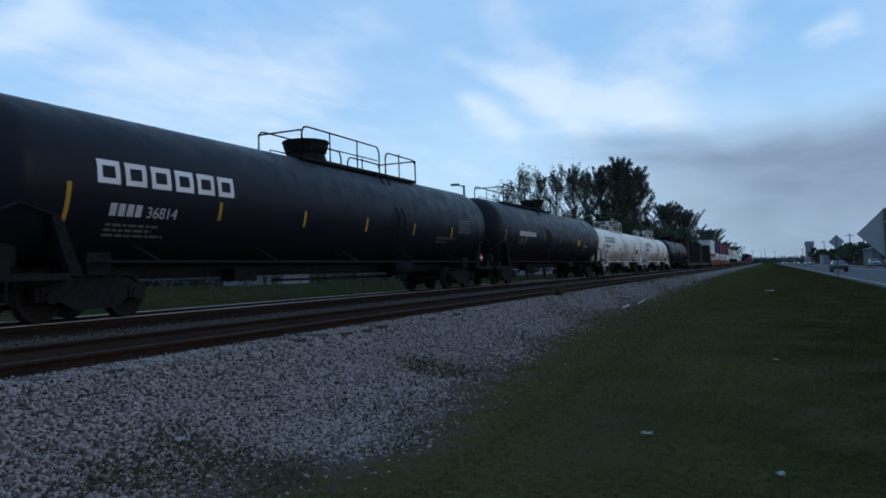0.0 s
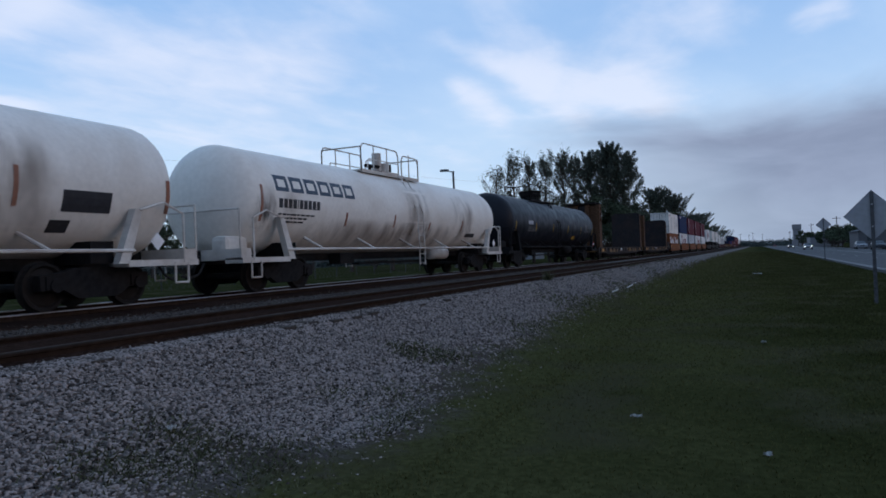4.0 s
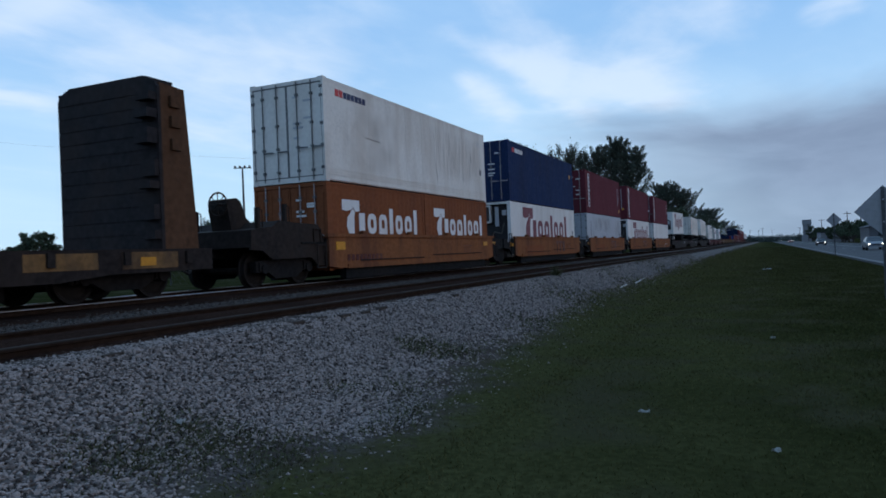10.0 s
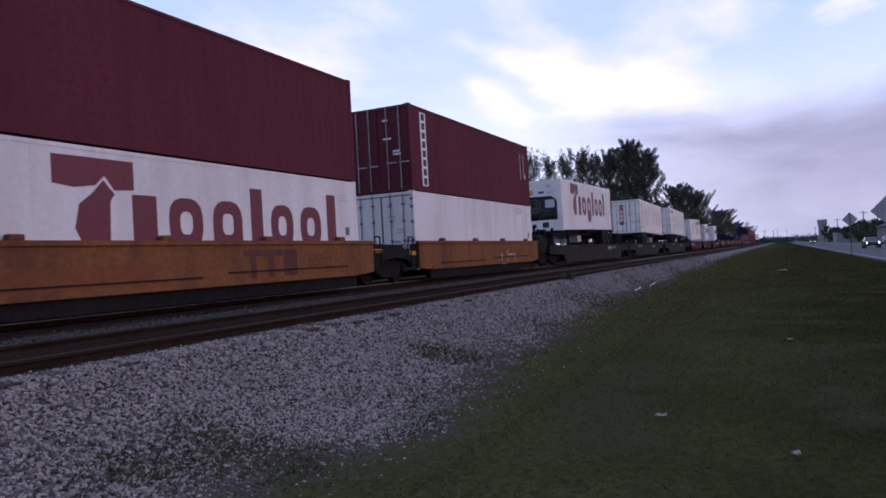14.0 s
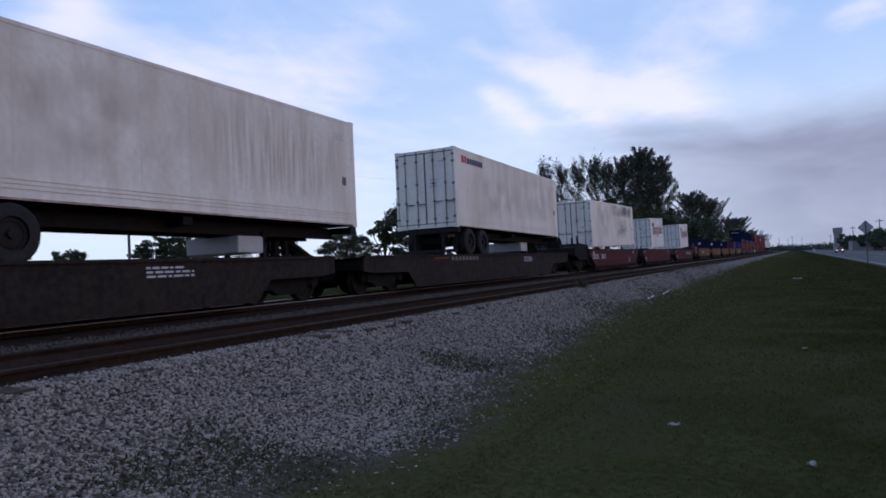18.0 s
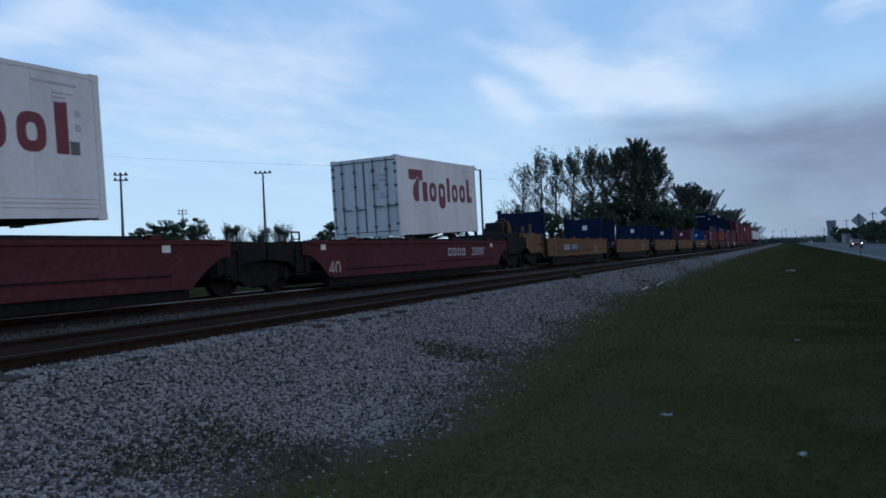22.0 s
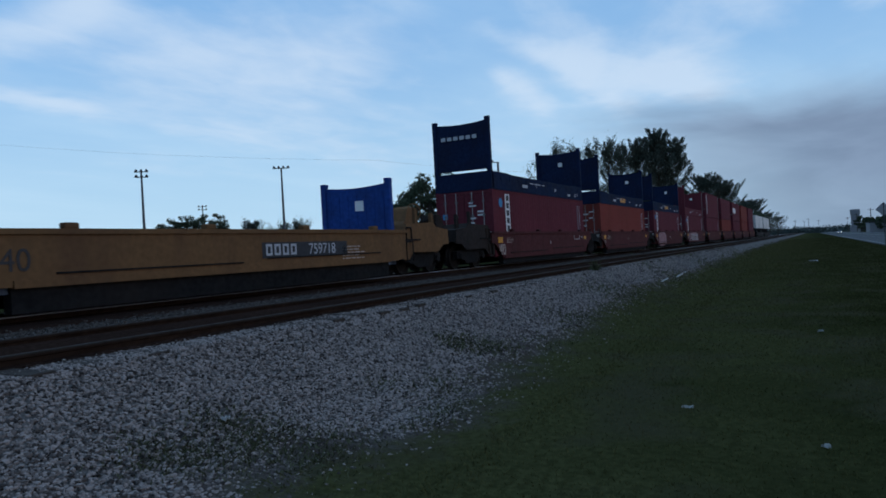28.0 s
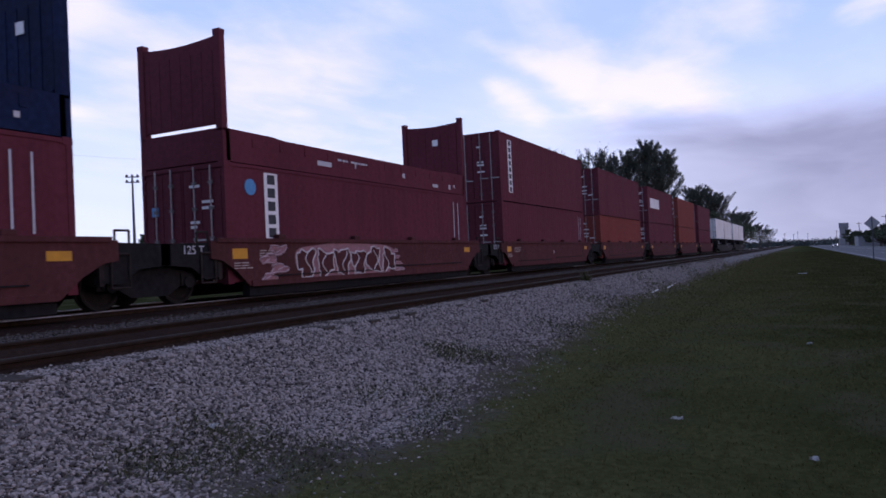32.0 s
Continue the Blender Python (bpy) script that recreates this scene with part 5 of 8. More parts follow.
# ---- flat cars ----
def bulkhead_flat(label, u, length, in_near, in_far, seed):
    """A flat car with tall end bulkheads; in_near and in_far: the inner faces of the bulkheads, from the front of the deck."""
    c = thing("bulkhead_flat_car", label, "flat car", "cars of the freight train", u)
    part("deck", boxes((-1.38, 1.38, 0, length, 0.86, 0.95)), M_TIE, c)
    rnd = random.Random(seed)
    for x in (-1, 1):
        xa, xb = sorted((x * 1.40, x * 1.30))
        bm = bmesh.new()
        plate(bm, [(0.0, 0.95), (0.0, 0.52), (2.6, 0.50), (3.6, 0.40), (length - 3.6, 0.40), (length - 2.6, 0.50), (length, 0.52), (length, 0.95)], 0, xa, xb)
        s = part("side_sill", bm, M_DKBROWN, c)
        for k in range(14):
            y = 0.7 + (length - 1.4) * k / 13
            xa, xb = sorted((x * 1.46, x * 1.39))
            part("stake_pocket", boxes((xa, xb, y - 0.07, y + 0.07, 0.66, 0.90)), M_DKBROWN, s)
        y = 0.9
        while y < length - 1.2:
            w = rnd.uniform(0.5, 2.6)
            xa, xb = sorted((x * 1.398, x * 1.408))
            if rnd.random() < 0.7:
                part("paint_patch", boxes((xa, xb, y, min(y + w, length - 0.4), rnd.uniform(0.52, 0.62), rnd.uniform(0.80, 0.90))), M_PATCH, s)
            y += w + rnd.uniform(0.3, 1.6)
    lettering(c, "car_number", 1.409, small_print(length * 0.42, 0.70, 1.3, 1, 0.13, 0.05, seed), M_LOGO_GREY)
    for y in (1.4, length - 1.9):
        lettering(c, "reflector_panel", 1.409, [(y, y + 0.36, 0.64, 0.80)], M_AMBER)
    for inner, way in ((in_near, -1), (in_far, 1)):
        slots = seed == 8 and way < 0
        b = part("bulkhead", bulk_plate(inner, way, slots), M_BULK_IN, c, "tall rusty steel end bulkhead")
        for z in range(10 if slots else 12):
            a2, b2 = sorted((inner, inner - way * 0.012))
            part("plank", boxes((-1.34, 1.34, a2, b2, 0.98 + z * 0.275, 0.98 + z * 0.275 + 0.25)), M_BULK_IN, b)
        for k, x in enumerate((-1.24, -0.42, 0.42, 1.24)):
            bm = bmesh.new()
            plate(bm, [(inner + way * 0.08, 0.95), (inner + way * 0.98, 0.95), (inner + way * 0.95, 1.5), (inner + way * 0.72, 4.16), (inner + way * 0.08, 4.2)], 0, x - 0.13, x + 0.13)
            part("post", bm, M_BULK, b)
        for k, x in enumerate((-0.83, 0.0, 0.83)):
            bm = bmesh.new()
            plate(bm, [(inner + way * 0.62, 1.1), (inner + way * 0.70, 1.1), (inner + way * 0.52, 3.75 if slots else 4.12), (inner + way * 0.44, 3.75 if slots else 4.12)], 0, x - 0.30, x + 0.30)
            part("outer_panel", bm, M_BULK_IN if k == 1 else M_BULK, b)
        a2, b2 = sorted((inner + way * 0.05, inner + way * 0.75))
        part("top_cap", boxes((-1.05, 1.05, a2, b2, 4.28, 4.36)), M_BULK_IN, b)
        if seed == 8:
            zl = 1.15
            while zl < 4.0:
                hl = rnd.uniform(0.14, 0.34)
                a2, b2 = sorted((inner, inner - way * rnd.uniform(0.10, 0.26)))
                part("dunnage_lug", boxes((1.0, 1.36, a2, b2, zl, zl + hl)), M_BULK_IN, b)
                zl += hl + rnd.uniform(0.05, 0.32)
        for z in (2.9, 3.35, 3.75):
            part("edge_lug", boxes((1.34, 1.44, min(inner + way * 0.3, inner + way * 0.55), max(inner + way * 0.3, inner + way * 0.55), z, z + 0.22)), M_BULK, b)
        part("foot_step", boxes((-0.6, 0.6, min(inner + way * 0.98, inner + way * 1.15), max(inner + way * 0.98, inner + way * 1.15), 0.98, 1.02)), M_DKBROWN, b)
    part("centre_sill", boxes((-0.4, 0.4, 0.1, length - 0.1, 0.50, 0.86)), M_BLACK_STEEL, c)
    # added black box that closes the dark gap below the deck
    part("under_fill", boxes((-0.9, 0.9, 4.2, length - 4.2, 0.16, 0.50)), M_BLACK_STEEL, c)
    part("brake_rigging", boxes((0.2, 0.6, length * 0.4, length * 0.4 + 1.1, 0.42, 0.66), (-0.8, -0.2, length * 0.5, length * 0.5 + 0.7, 0.45, 0.7)), M_BLACK_STEEL, c)
    part("end_ladder", chain([(1.39, 0.15, 0.95), (1.39, 0.15, 0.35), (1.39, 0.55, 0.35), (1.39, 0.55, 0.95)], 0.022), M_DKBROWN, c)
    truck(c, 2.0)
    truck(c, length - 2.0)
    for y, w in ((0, -1), (length, 1)):
        part("end_sill", boxes((-1.38, 1.38, min(y, y - w * 0.12), max(y, y - w * 0.12), 0.60, 0.95)), M_PATCH, c)
        coupler(c, y - 0.05 * w, w)
        air_hose(c, y, w)
    return c


def bulk_plate(inner, way, slots):
    """The bulkhead's sheet; slots: narrow upright openings below its top beam."""
    bm = bmesh.new()
    a, b = sorted((inner, inner + way * 0.08))
    if not slots:
        return plate(bm, [(-1.38, 0.95), (1.38, 0.95), (1.38, 4.12), (1.22, 4.28), (1.02, 4.36), (-1.02, 4.36), (-1.22, 4.28), (-1.38, 4.12)], 1, a, b)
    plate(bm, [(-1.38, 0.95), (1.38, 0.95), (1.38, 3.78), (-1.38, 3.78)], 1, a, b)
    plate(bm, [(-1.38, 4.05), (1.38, 4.05), (1.38, 4.12), (1.22, 4.28), (1.02, 4.36), (-1.02, 4.36), (-1.22, 4.28), (-1.38, 4.12)], 1, a, b)
    for x0, x1 in ((-1.38, -0.92), (-0.74, -0.09), (0.09, 0.74), (0.92, 1.38)):
        box(bm, x0, x1, a, b, 3.78, 4.05)
    return bm


def trailer_flat(label, u, length, hitches, marks, stands=()):
    """A low flat car for road trailers; hitches: where its folding hitches stand."""
    c = thing("trailer_flat_car", label, "flat car", "cars of the freight train", u)
    part("deck", boxes((-1.30, 1.30, 0, length, 0.96, 1.03)), M_DKBROWN, c)
    for x in (-1, 1):
        xa, xb = sorted((x * 1.38, x * 1.30))
        bm = bmesh.new()
        plate(bm, [(0.0, 1.06), (0.0, 0.66), (0.5, 0.60), (2.5, 0.58), (3.0, 0.10), (length - 3.0, 0.10), (length - 2.5, 0.58), (length - 0.5, 0.60), (length, 0.66), (length, 1.06)], 0, xa, xb)
        s = part("side_sill", bm, M_DKBROWN, c)
        xa, xb = sorted((x * 1.42, x * 1.28))
        part("top_flange", boxes((xa, xb, 0, length, 1.03, 1.09)), M_DKBROWN, s)
        part("reflector_strip", boxes((x * 1.382 if x > 0 else -1.388, 1.388 if x > 0 else -1.382, length * 0.22, length * 0.22 + 1.1, 0.95, 1.01)), M_RUST_STRIP, s)
    for y in hitches:
        bm = bmesh.new()
        plate(bm, [(y - 0.48, 1.90), (y - 0.40, 1.99), (y - 0.20, 1.96), (y - 0.14, 2.01), (y + 0.10, 2.0), (y + 0.46, 1.88), (y + 0.44, 1.76), (y + 0.2, 1.78), (y - 0.26, 1.78)], 0, -0.22, 0.22)
        h = part("hitch", bm, M_BLACK_STEEL, c)
        for x in (-0.15, 0.15):
            bm = bmesh.new()
            plate(bm, [(y - 0.36, 1.03), (y - 0.18, 1.03), (y - 0.06, 1.79), (y - 0.24, 1.79)], 0, x - 0.07, x + 0.07)
            plate(bm, [(y + 0.12, 1.03), (y + 0.28, 1.03), (y + 0.22, 1.79), (y + 0.08, 1.79)], 0, x - 0.07, x + 0.07)
            part("hitch_leg", bm, M_BLACK_STEEL, h)
            part("hitch_brace", rod(bmesh.new(), (x, y + 1.35, 1.04), (x, y + 0.1, 1.66), 0.085, 8), M_BLACK_STEEL, h)
        for z in (1.25, 1.55):
            part("hitch_tie", boxes((-0.10, 0.10, y - 0.2, y + 0.12, z, z + 0.1)), M_BLACK_STEEL, h)
        part("hitch_base", boxes((-0.6, 0.6, y - 0.6, y + 0.7, 1.03, 1.16)), M_BLACK_STEEL, h)
    part("centre_sill", boxes((-0.35, 0.35, 0.1, length - 0.1, 0.45, 0.96)), M_BLACK_STEEL, c)
    lettering(c, "car_number", 1.381, marks, M_PRINT_DIM)
    lettering(c, "small_print", 1.381, small_print(length * 0.66, 0.90, 1.2, 3, 0.04, 0.04, int(u)), M_LOGO_GREY)
    for y in stands:
        part("grab_post", chain([(1.2, y, 1.05), (1.2, y, 2.05), (1.05, y, 2.05), (1.05, y, 1.05)], 0.035), M_BLACK_STEEL, c)
        bw = ring(bmesh.new(), (0.5, y + 0.4, 1.72), 0.28, 0.022, 1, 18)
        rod(bw, (0.22, y + 0.4, 1.72), (0.78, y + 0.4, 1.72), 0.014, 5)
        rod(bw, (0.5, y + 0.4, 1.44), (0.5, y + 0.4, 2.0), 0.014, 5)
        rod(bw, (0.5, y + 0.4, 1.05), (0.5, y + 0.4, 1.72), 0.05, 6)
        part("brake_wheel", bw, M_BLACK_STEEL, c)
    truck(c, 1.5)
    truck(c, length - 1.5)
    for y, w in ((0, -1), (length, 1)):
        part("end_sill", boxes((-1.30, 1.30, min(y, y - w * 0.12), max(y, y - w * 0.12), 0.70, 1.03)), M_BLACK_STEEL, c)
        coupler(c, y - 0.05 * w, w)
    return c


def chassis(u, z, length, wheels_near, tilt):
    """A container chassis: two beams, bolsters, tandem axles at one end, legs and a bumper. Local z = 0 at the container's foot."""
    c = thing("container_chassis", "black skeletal road chassis under a white container", "trailer chassis", "road chassis on the train", u, z, tilt)
    for xa in (-0.52, 0.36):
        part("beam", boxes((xa, xa + 0.16, 0.2, length - 0.2, -0.30, -0.02)), M_CHASSIS, c)
    for ya, wx in ((0.05, 1.21), (length - 0.30, 1.21), (length * 0.5, 1.0)):
        part("bolster", boxes((-wx, wx, ya, ya + 0.25, -0.18, -0.012)), M_CHASSIS, c)
    yw = (1.15, 2.40) if wheels_near else (length - 2.40, length - 1.15)
    part("axle_frame", boxes((-0.6, 0.6, yw[0] - 0.5, yw[1] + 0.5, -0.52, -0.30)), M_CHASSIS, c)
    for y in yw:
        part("axle", rod(bmesh.new(), (-1.1, y, -0.50), (1.1, y, -0.50), 0.07, 8), M_CHASSIS, c)
        for x in (-1.08, -0.78, 0.78, 1.08):
            wdt = 0.13
            bm = bmesh.new()
            seg = 20
            prof = [(0.28, -wdt), (0.44, -wdt), (0.49, -wdt * 0.7), (0.49, wdt * 0.7), (0.44, wdt), (0.28, wdt)]
            rr = [[bm.verts.new((x + dx, y + r * math.cos(2 * math.pi * k / seg), -0.50 + r * math.sin(2 * math.pi * k / seg))) for r, dx in prof] for k in range(seg)]
            for k in range(seg):
                p, q = rr[k], rr[(k + 1) % seg]
                for i in range(len(prof) - 1):
                    bm.faces.new((p[i], p[i + 1], q[i + 1], q[i]))
            ty = part("tyre", bm, M_TYRE, c)
            bm = bmesh.new()
            bmesh.ops.create_cone(bm, cap_ends=True, segments=20, radius1=0.285, radius2=0.285, depth=0.16, matrix=Matrix.LocRotScale((x, y, -0.50), Euler((0, math.pi / 2, 0)), None))
            # rim and hub take the chassis black: shade under the container in their colour
            r = part("rim", bm, M_CHASSIS, ty)
            bm = bmesh.new()
            ring(bm, (x + 0.085 * (1 if x > 0 else -1), y, -0.50), 0.22, 0.02, 0, 12)
            bmesh.ops.create_cone(bm, cap_ends=True, segments=10, radius1=0.10, radius2=0.08, depth=0.3, matrix=Matrix.LocRotScale((x, y, -0.50), Euler((0, math.pi / 2, 0)), None))
            part("hub", bm, M_CHASSIS, r)
    yb = 0.12 if wheels_near else length - 0.12
    part("bumper", boxes((-1.1, 1.1, yb - 0.06, yb + 0.06, -0.90, -0.78), (-0.62, -0.52, yb - 0.05, yb + 0.05, -0.8, -0.2), (0.52, 0.62, yb - 0.05, yb + 0.05, -0.8, -0.2)), M_CHASSIS, c)
    for xa in (-1.05, 0.80):
        part("tail_lamp", boxes((xa, xa + 0.25, yb - 0.07, yb, -0.36, -0.26)), M_LOGO_RUST, c)
    yl = length - 3.2 if wheels_near else 3.2
    part("landing_leg", boxes((-0.62, -0.50, yl, yl + 0.12, -0.80, -0.2), (0.50, 0.62, yl, yl + 0.12, -0.80, -0.2), (-0.62, 0.62, yl + 0.02, yl + 0.1, -0.45, -0.38)), M_CHASSIS, c)
    yg = length * 0.62 if wheels_near else length * 0.36
    part("generator_box", boxes((-0.9, 0.7, yg + 0.45, yg + 1.3, -0.72, -0.32), bevel=0.04), M_LOGO_GREY, c, "pale generator box slung under the chassis")
    return c


# ---- the train, from its head to its tail ----
def hollow(y0, z0, n, w, h, gap, st=0.10):
    """n plain hollow oblongs in a row."""
    out = []
    for i in range(n):
        a = y0 + i * (w + gap)
        b = a + w
        out += [(a, a + st, z0, z0 + h), (b - st, b, z0, z0 + h), (a + st, b - st, z0 + h - st, z0 + h), (a + st, b - st, z0, z0 + st)]
    return out


tank_one = tank_car("long black tank car with white block marking and roof railings", 7.7, 19.7, 1.5, 2.45, False, hollow(1.15, 2.40, 6, 0.48, 0.42, 0.12), [(0.55, 1.50, 2.36)] + [(4.2 + 3.06 * k, 1.90, 2.28) for k in range(5)], 8.3, 15.1, 9.5, blocks(1.46, 1.85, (0.14,) * 4, 0.22, 0.05), None)
tank_two = tank_car("long black tank car with roof manway and railings", 29.9, 19.3, 1.5, 2.45, False, [], [(0.2, 1.98, 2.46), (3.2, 1.98, 2.46), (6.22, 2.08, 2.54), (9.45, 2.05, 2.52), (12.2, 2.05, 2.48), (15.05, 2.02, 2.42), (18.6, 1.95, 2.4)], 2.2, 10.3, 9.0, blocks(2.2, 2.25, (0.2,) * 4 + (0.05,) + (0.2,) * 6, 0.22, 0.05), (13.39, 14.06, 1.98, 2.36))
white_tank = tank_car("stained white pressure tank car with dark block marking", 51.25, 16.45, 1.35, 2.26, True, hollow(1.12, 2.46, 6, 0.53, 0.42, 0.11), [(0.50 + 3.2 * k, 1.75, 2.40) for k in range(6)], 6.6, 10.85, 8.45, blocks(1.1, 2.06, (0.155,) * 4, 0.23, 0.05), (14.2, 15.2, 1.70, 2.07), ((6.4, 7.1, 1.85, 2.1), (9.3, 9.9, 1.72, 2.0)))
tank_car("stained white pressure tank car with dark block marking", 70.6, 16.4, 1.35, 2.26, True, hollow(0.74, 2.46, 6, 0.53, 0.40, 0.115), [(0.12, 1.70, 2.57), (4.0, 1.67, 2.05), (7.0, 1.7, 2.1), (9.75, 1.65, 1.95), (12.8, 1.7, 2.1)], 6.0, 10.15, 8.5, blocks(0.83, 2.05, (0.15,) * 4 + (0.04,) + (0.15,) * 5, 0.23, 0.045), (13.5, 14.5, 1.45, 1.6))
tank_car("black tank car with small white print and roof railings", 89.9, 18.1, 1.42, 2.32, False, [], [(0.3 + 3.5 * k, 1.85, 2.30) for k in range(6)], 5.2, 10.2, 7.6, blocks(2.4, 2.2, (0.17,) * 4, 0.18, 0.05), (12.3, 13.0, 1.5, 1.7))
stencil(tank_one, "car_number", "36814", 1.381, 2.28, 1.85, 0.31, M_LOGO_GREY, 20)
stencil(tank_one, "load_name", "LIQUEFIED PETROLEUM GAS", 1.376, 15.3, 1.83, 0.125, M_PRINT_DIM, 22)
stencil(tank_one, "load_note", "NON-ODORIZED", 1.322, 15.3, 1.70, 0.11, M_PRINT_DIM, 26)
stencil(tank_two, "load_note", "NON-ODORIZED", 1.420, 14.95, 1.94, 0.15, M_LOGO_GREY, 18)
stencil(white_tank, "car_number", "43107", 1.345, 2.05, 2.06, 0.31, M_LOGO_BLACK, 4)
curved_marks(tank_two, "small_print", small_print(14.95, 1.80, 1.2, 2, 0.045, 0.05, 9), 1.5, 2.45, M_PRINT_DIM)
curved_marks(white_tank, "marking_panel", [(14.05, 14.45, 1.35, 1.56)], 1.35, 2.26, M_LOGO_BLACK)

bulkhead_flat("empty rusty bulkhead flat car with faded yellow patches", 109.9, 21.9, 1.70, 20.95, 5)
bulkhead_flat("empty rusty bulkhead flat car with faded yellow patches", 133.4, 21.3, 1.20, 19.97, 8)

ORANGE_UNITS = (159.2, 174.9, 190.6, 206.2, 221.7)
for i, u in enumerate(ORANGE_UNITS):
    nums = [] if i == 0 else [([(7.09, 8.40, 0.95, 1.09), (7.28, 7.46, 0.46, 0.95), (7.90, 8.08, 0.47, 0.95), (8.46, 8.96, 0.48, 1.09)], M_LOGO_RUST), ([(1.5, 4.6, 0.45, 0.86)], M_BROWN_BOX)]
    if i == 0:
        nums = [(blocks(0.9, 0.55, (0.16,) * 9, 0.17, 0.07), M_LOGO_RUST)]
    if i == 4:
        nums = [([(7.6, 7.64, 0.3, 0.8), (7.7, 8.1, 0.32, 0.36), (8.3, 8.34, 0.4, 0.9), (8.5, 9.0, 0.7, 0.74), (9.2, 9.24, 0.35, 0.8)], M_SPRAY_WHITE)]
    w = well_car("faded orange well car carrying stacked containers", u, 12.6, M_ORANGE, M_BLACK_STEEL if i else M_DKBROWN, nums, front_end=i == 0, rear_end=i == 4, amber=i == 0, reach=0.62 if i == 4 else 1.0)
    if i < 4:
        lettering(w, "reflector_panel", 1.298, [(12.72, 13.2, 0.95, 1.05)], M_AMBER, "small amber strip")
    if i:
        lettering(w, "reflector_panel", 1.298, [(-0.55, -0.12, 0.84, 1.02)], M_AMBER, "small amber panel")
        stencil(w, "truck_figure", "125 T", 1.298, -1.0, 1.06, 0.20, M_LOGO_GREY)
    if i == 1:
        stencil(w, "side_letter", "C", 1.364, 6.24, 0.55, 0.30, M_LOGO_RUST)

L40, L20 = 12.192, 6.058
c = container("stained white refrigerated container stacked on brown boxes", 159.4, 2.74, L40, 2.85, M_REEFER_OLD, "reefer")
lettering(c, "company_mark", 1.215, [(0.62, 0.80, 2.42, 2.62), (0.84, 1.0, 2.42, 2.62)], M_LOGO_RED)
lettering(c, "company_mark", 1.215, blocks(1.05, 2.42, (0.17,) * 6, 0.18, 0.04), M_LOGO_NAVY)
smear(c, "stain", 1.213, 0.3, 4.5, 0.3, 2.4, M_SMUDGE)
smear(c, "stain", 1.213, 6.5, 12.0, 0.6, 2.6, M_RUSTRUN)
scratch(c, ((2.2, 1.45), (3.1, 1.42)), 1.213, 0.012)
scratch(c, ((10.6, 1.9), (10.65, 1.5)), 1.213, 0.012)
scratch(c, ((7.2, 1.2), (7.3, 0.8), (7.32, 0.6)), 1.213, 0.008)
for k in range(2):
    c = container("rust-orange short container with white carrier mark, sunk in a well car", 159.4 + 6.12 * k, 0.30, L20, 2.44, M_BROWN_BOX, "steel")
    wordmark(c, 0.75, 1.02, 4.7, 0.60, M_LOGO_WHITE, 1.0, x=1.213)
c = container("white container with maroon carrier mark, sunk in a well car", 174.75, 0.36, L40, 2.60, M_REEFER, "reefer", "far", cooler="boxed")
wordmark(c, 1.9, 0.80, 8.3, 1.0, M_LOGO_MAROON, 1.0, x=1.213)
c = container("navy blue corrugated container on top of a white one", 174.75, 2.97, L40, 2.87, M_BLUE_BOX, "steel")
lettering(c, "company_mark", 1.215, [(0.62, 0.78, 2.36, 2.58), (0.82, 0.96, 2.36, 2.58)], M_LOGO_RED)
lettering(c, "company_mark", 1.215, blocks(1.02, 2.36, (0.20,) * 5, 0.2, 0.05), M_LOGO_WHITE)
lettering(c, "warning_decal", 1.215, [(11.3, 11.5, 1.9, 2.1)], M_LOGO_ORANGE)
c = container("dull aluminium-grey container sunk in a well car", 190.45, 0.36, L40, 2.60, M_ALU, "reefer")
smear(c, "stain", 1.213, 9.5, 12.0, 0.9, 2.5, M_SMUDGE)
smear(c, "stain", 1.213, 1.5, 9.0, 1.3, 2.5, M_SMUDGE)
lettering(c, "lessor_letters", 1.213, [(1.05, 1.35, 2.05 - 0.27 * k, 2.09 - 0.27 * k) for k in range(5)] + [(1.18, 1.22, 1.88 - 0.27 * k, 2.05 - 0.27 * k) for k in range(5)], M_LOGO_BLACK)
c = container("maroon corrugated container with white vertical strip", 190.45, 2.97, L40, 2.87, M_RED_BOX, "steel")
down_strip(c, 0.78, 0.42, 2.68, 8, 1.215)
lettering(c, "service_marks", 1.215, [(11.2, 11.24, 0.9, 2.3), (11.5, 11.54, 1.2, 2.3), (11.62, 11.68, 1.5, 1.7)], M_LOGO_GREY)
lettering(c, "warning_decal", 1.215, [(11.55, 11.85, 0.35, 0.65)], M_AMBER)
c = container("white container with maroon carrier mark, sunk in a well car", 206.05, 0.36, L40, 2.60, M_REEFER, "reefer", "far", cooler="boxed")
wordmark(c, 2.8, 0.80, 8.3, 1.0, M_LOGO_MAROON, 1.0, x=1.213)
c = container("maroon corrugated container with white vertical strip", 206.05, 2.97, L40, 2.87, M_RED_BOX, "steel", "far")
end_marks(c, "unit_number", 0.012, [(0.72, 0.77, 0.95 + 0.13 * k, 1.03 + 0.13 * k) for k in range(13)], M_LOGO_GREY)
end_marks(c, "tally_mark", 0.012, [(0.30, 0.37, 2.15, 2.4), (0.02, 0.10, 1.75, 2.05)], M_LOGO_WHITE)
end_marks(c, "warning_decal", 0.012, [(0.78, 0.92, 0.80, 0.96)], M_LOGO_ORANGE)
down_strip(c, 0.78, 0.20, 2.70, 8, 1.215)
c = container("plain white container sunk in a well car", 221.75, 0.36, L40, 2.60, M_REEFER, "reefer")
lettering(c, "small_print", 1.213, small_print(10.0, 2.4, 1.1, 3, 0.06, 0.05, 4), M_LOGO_GREY)
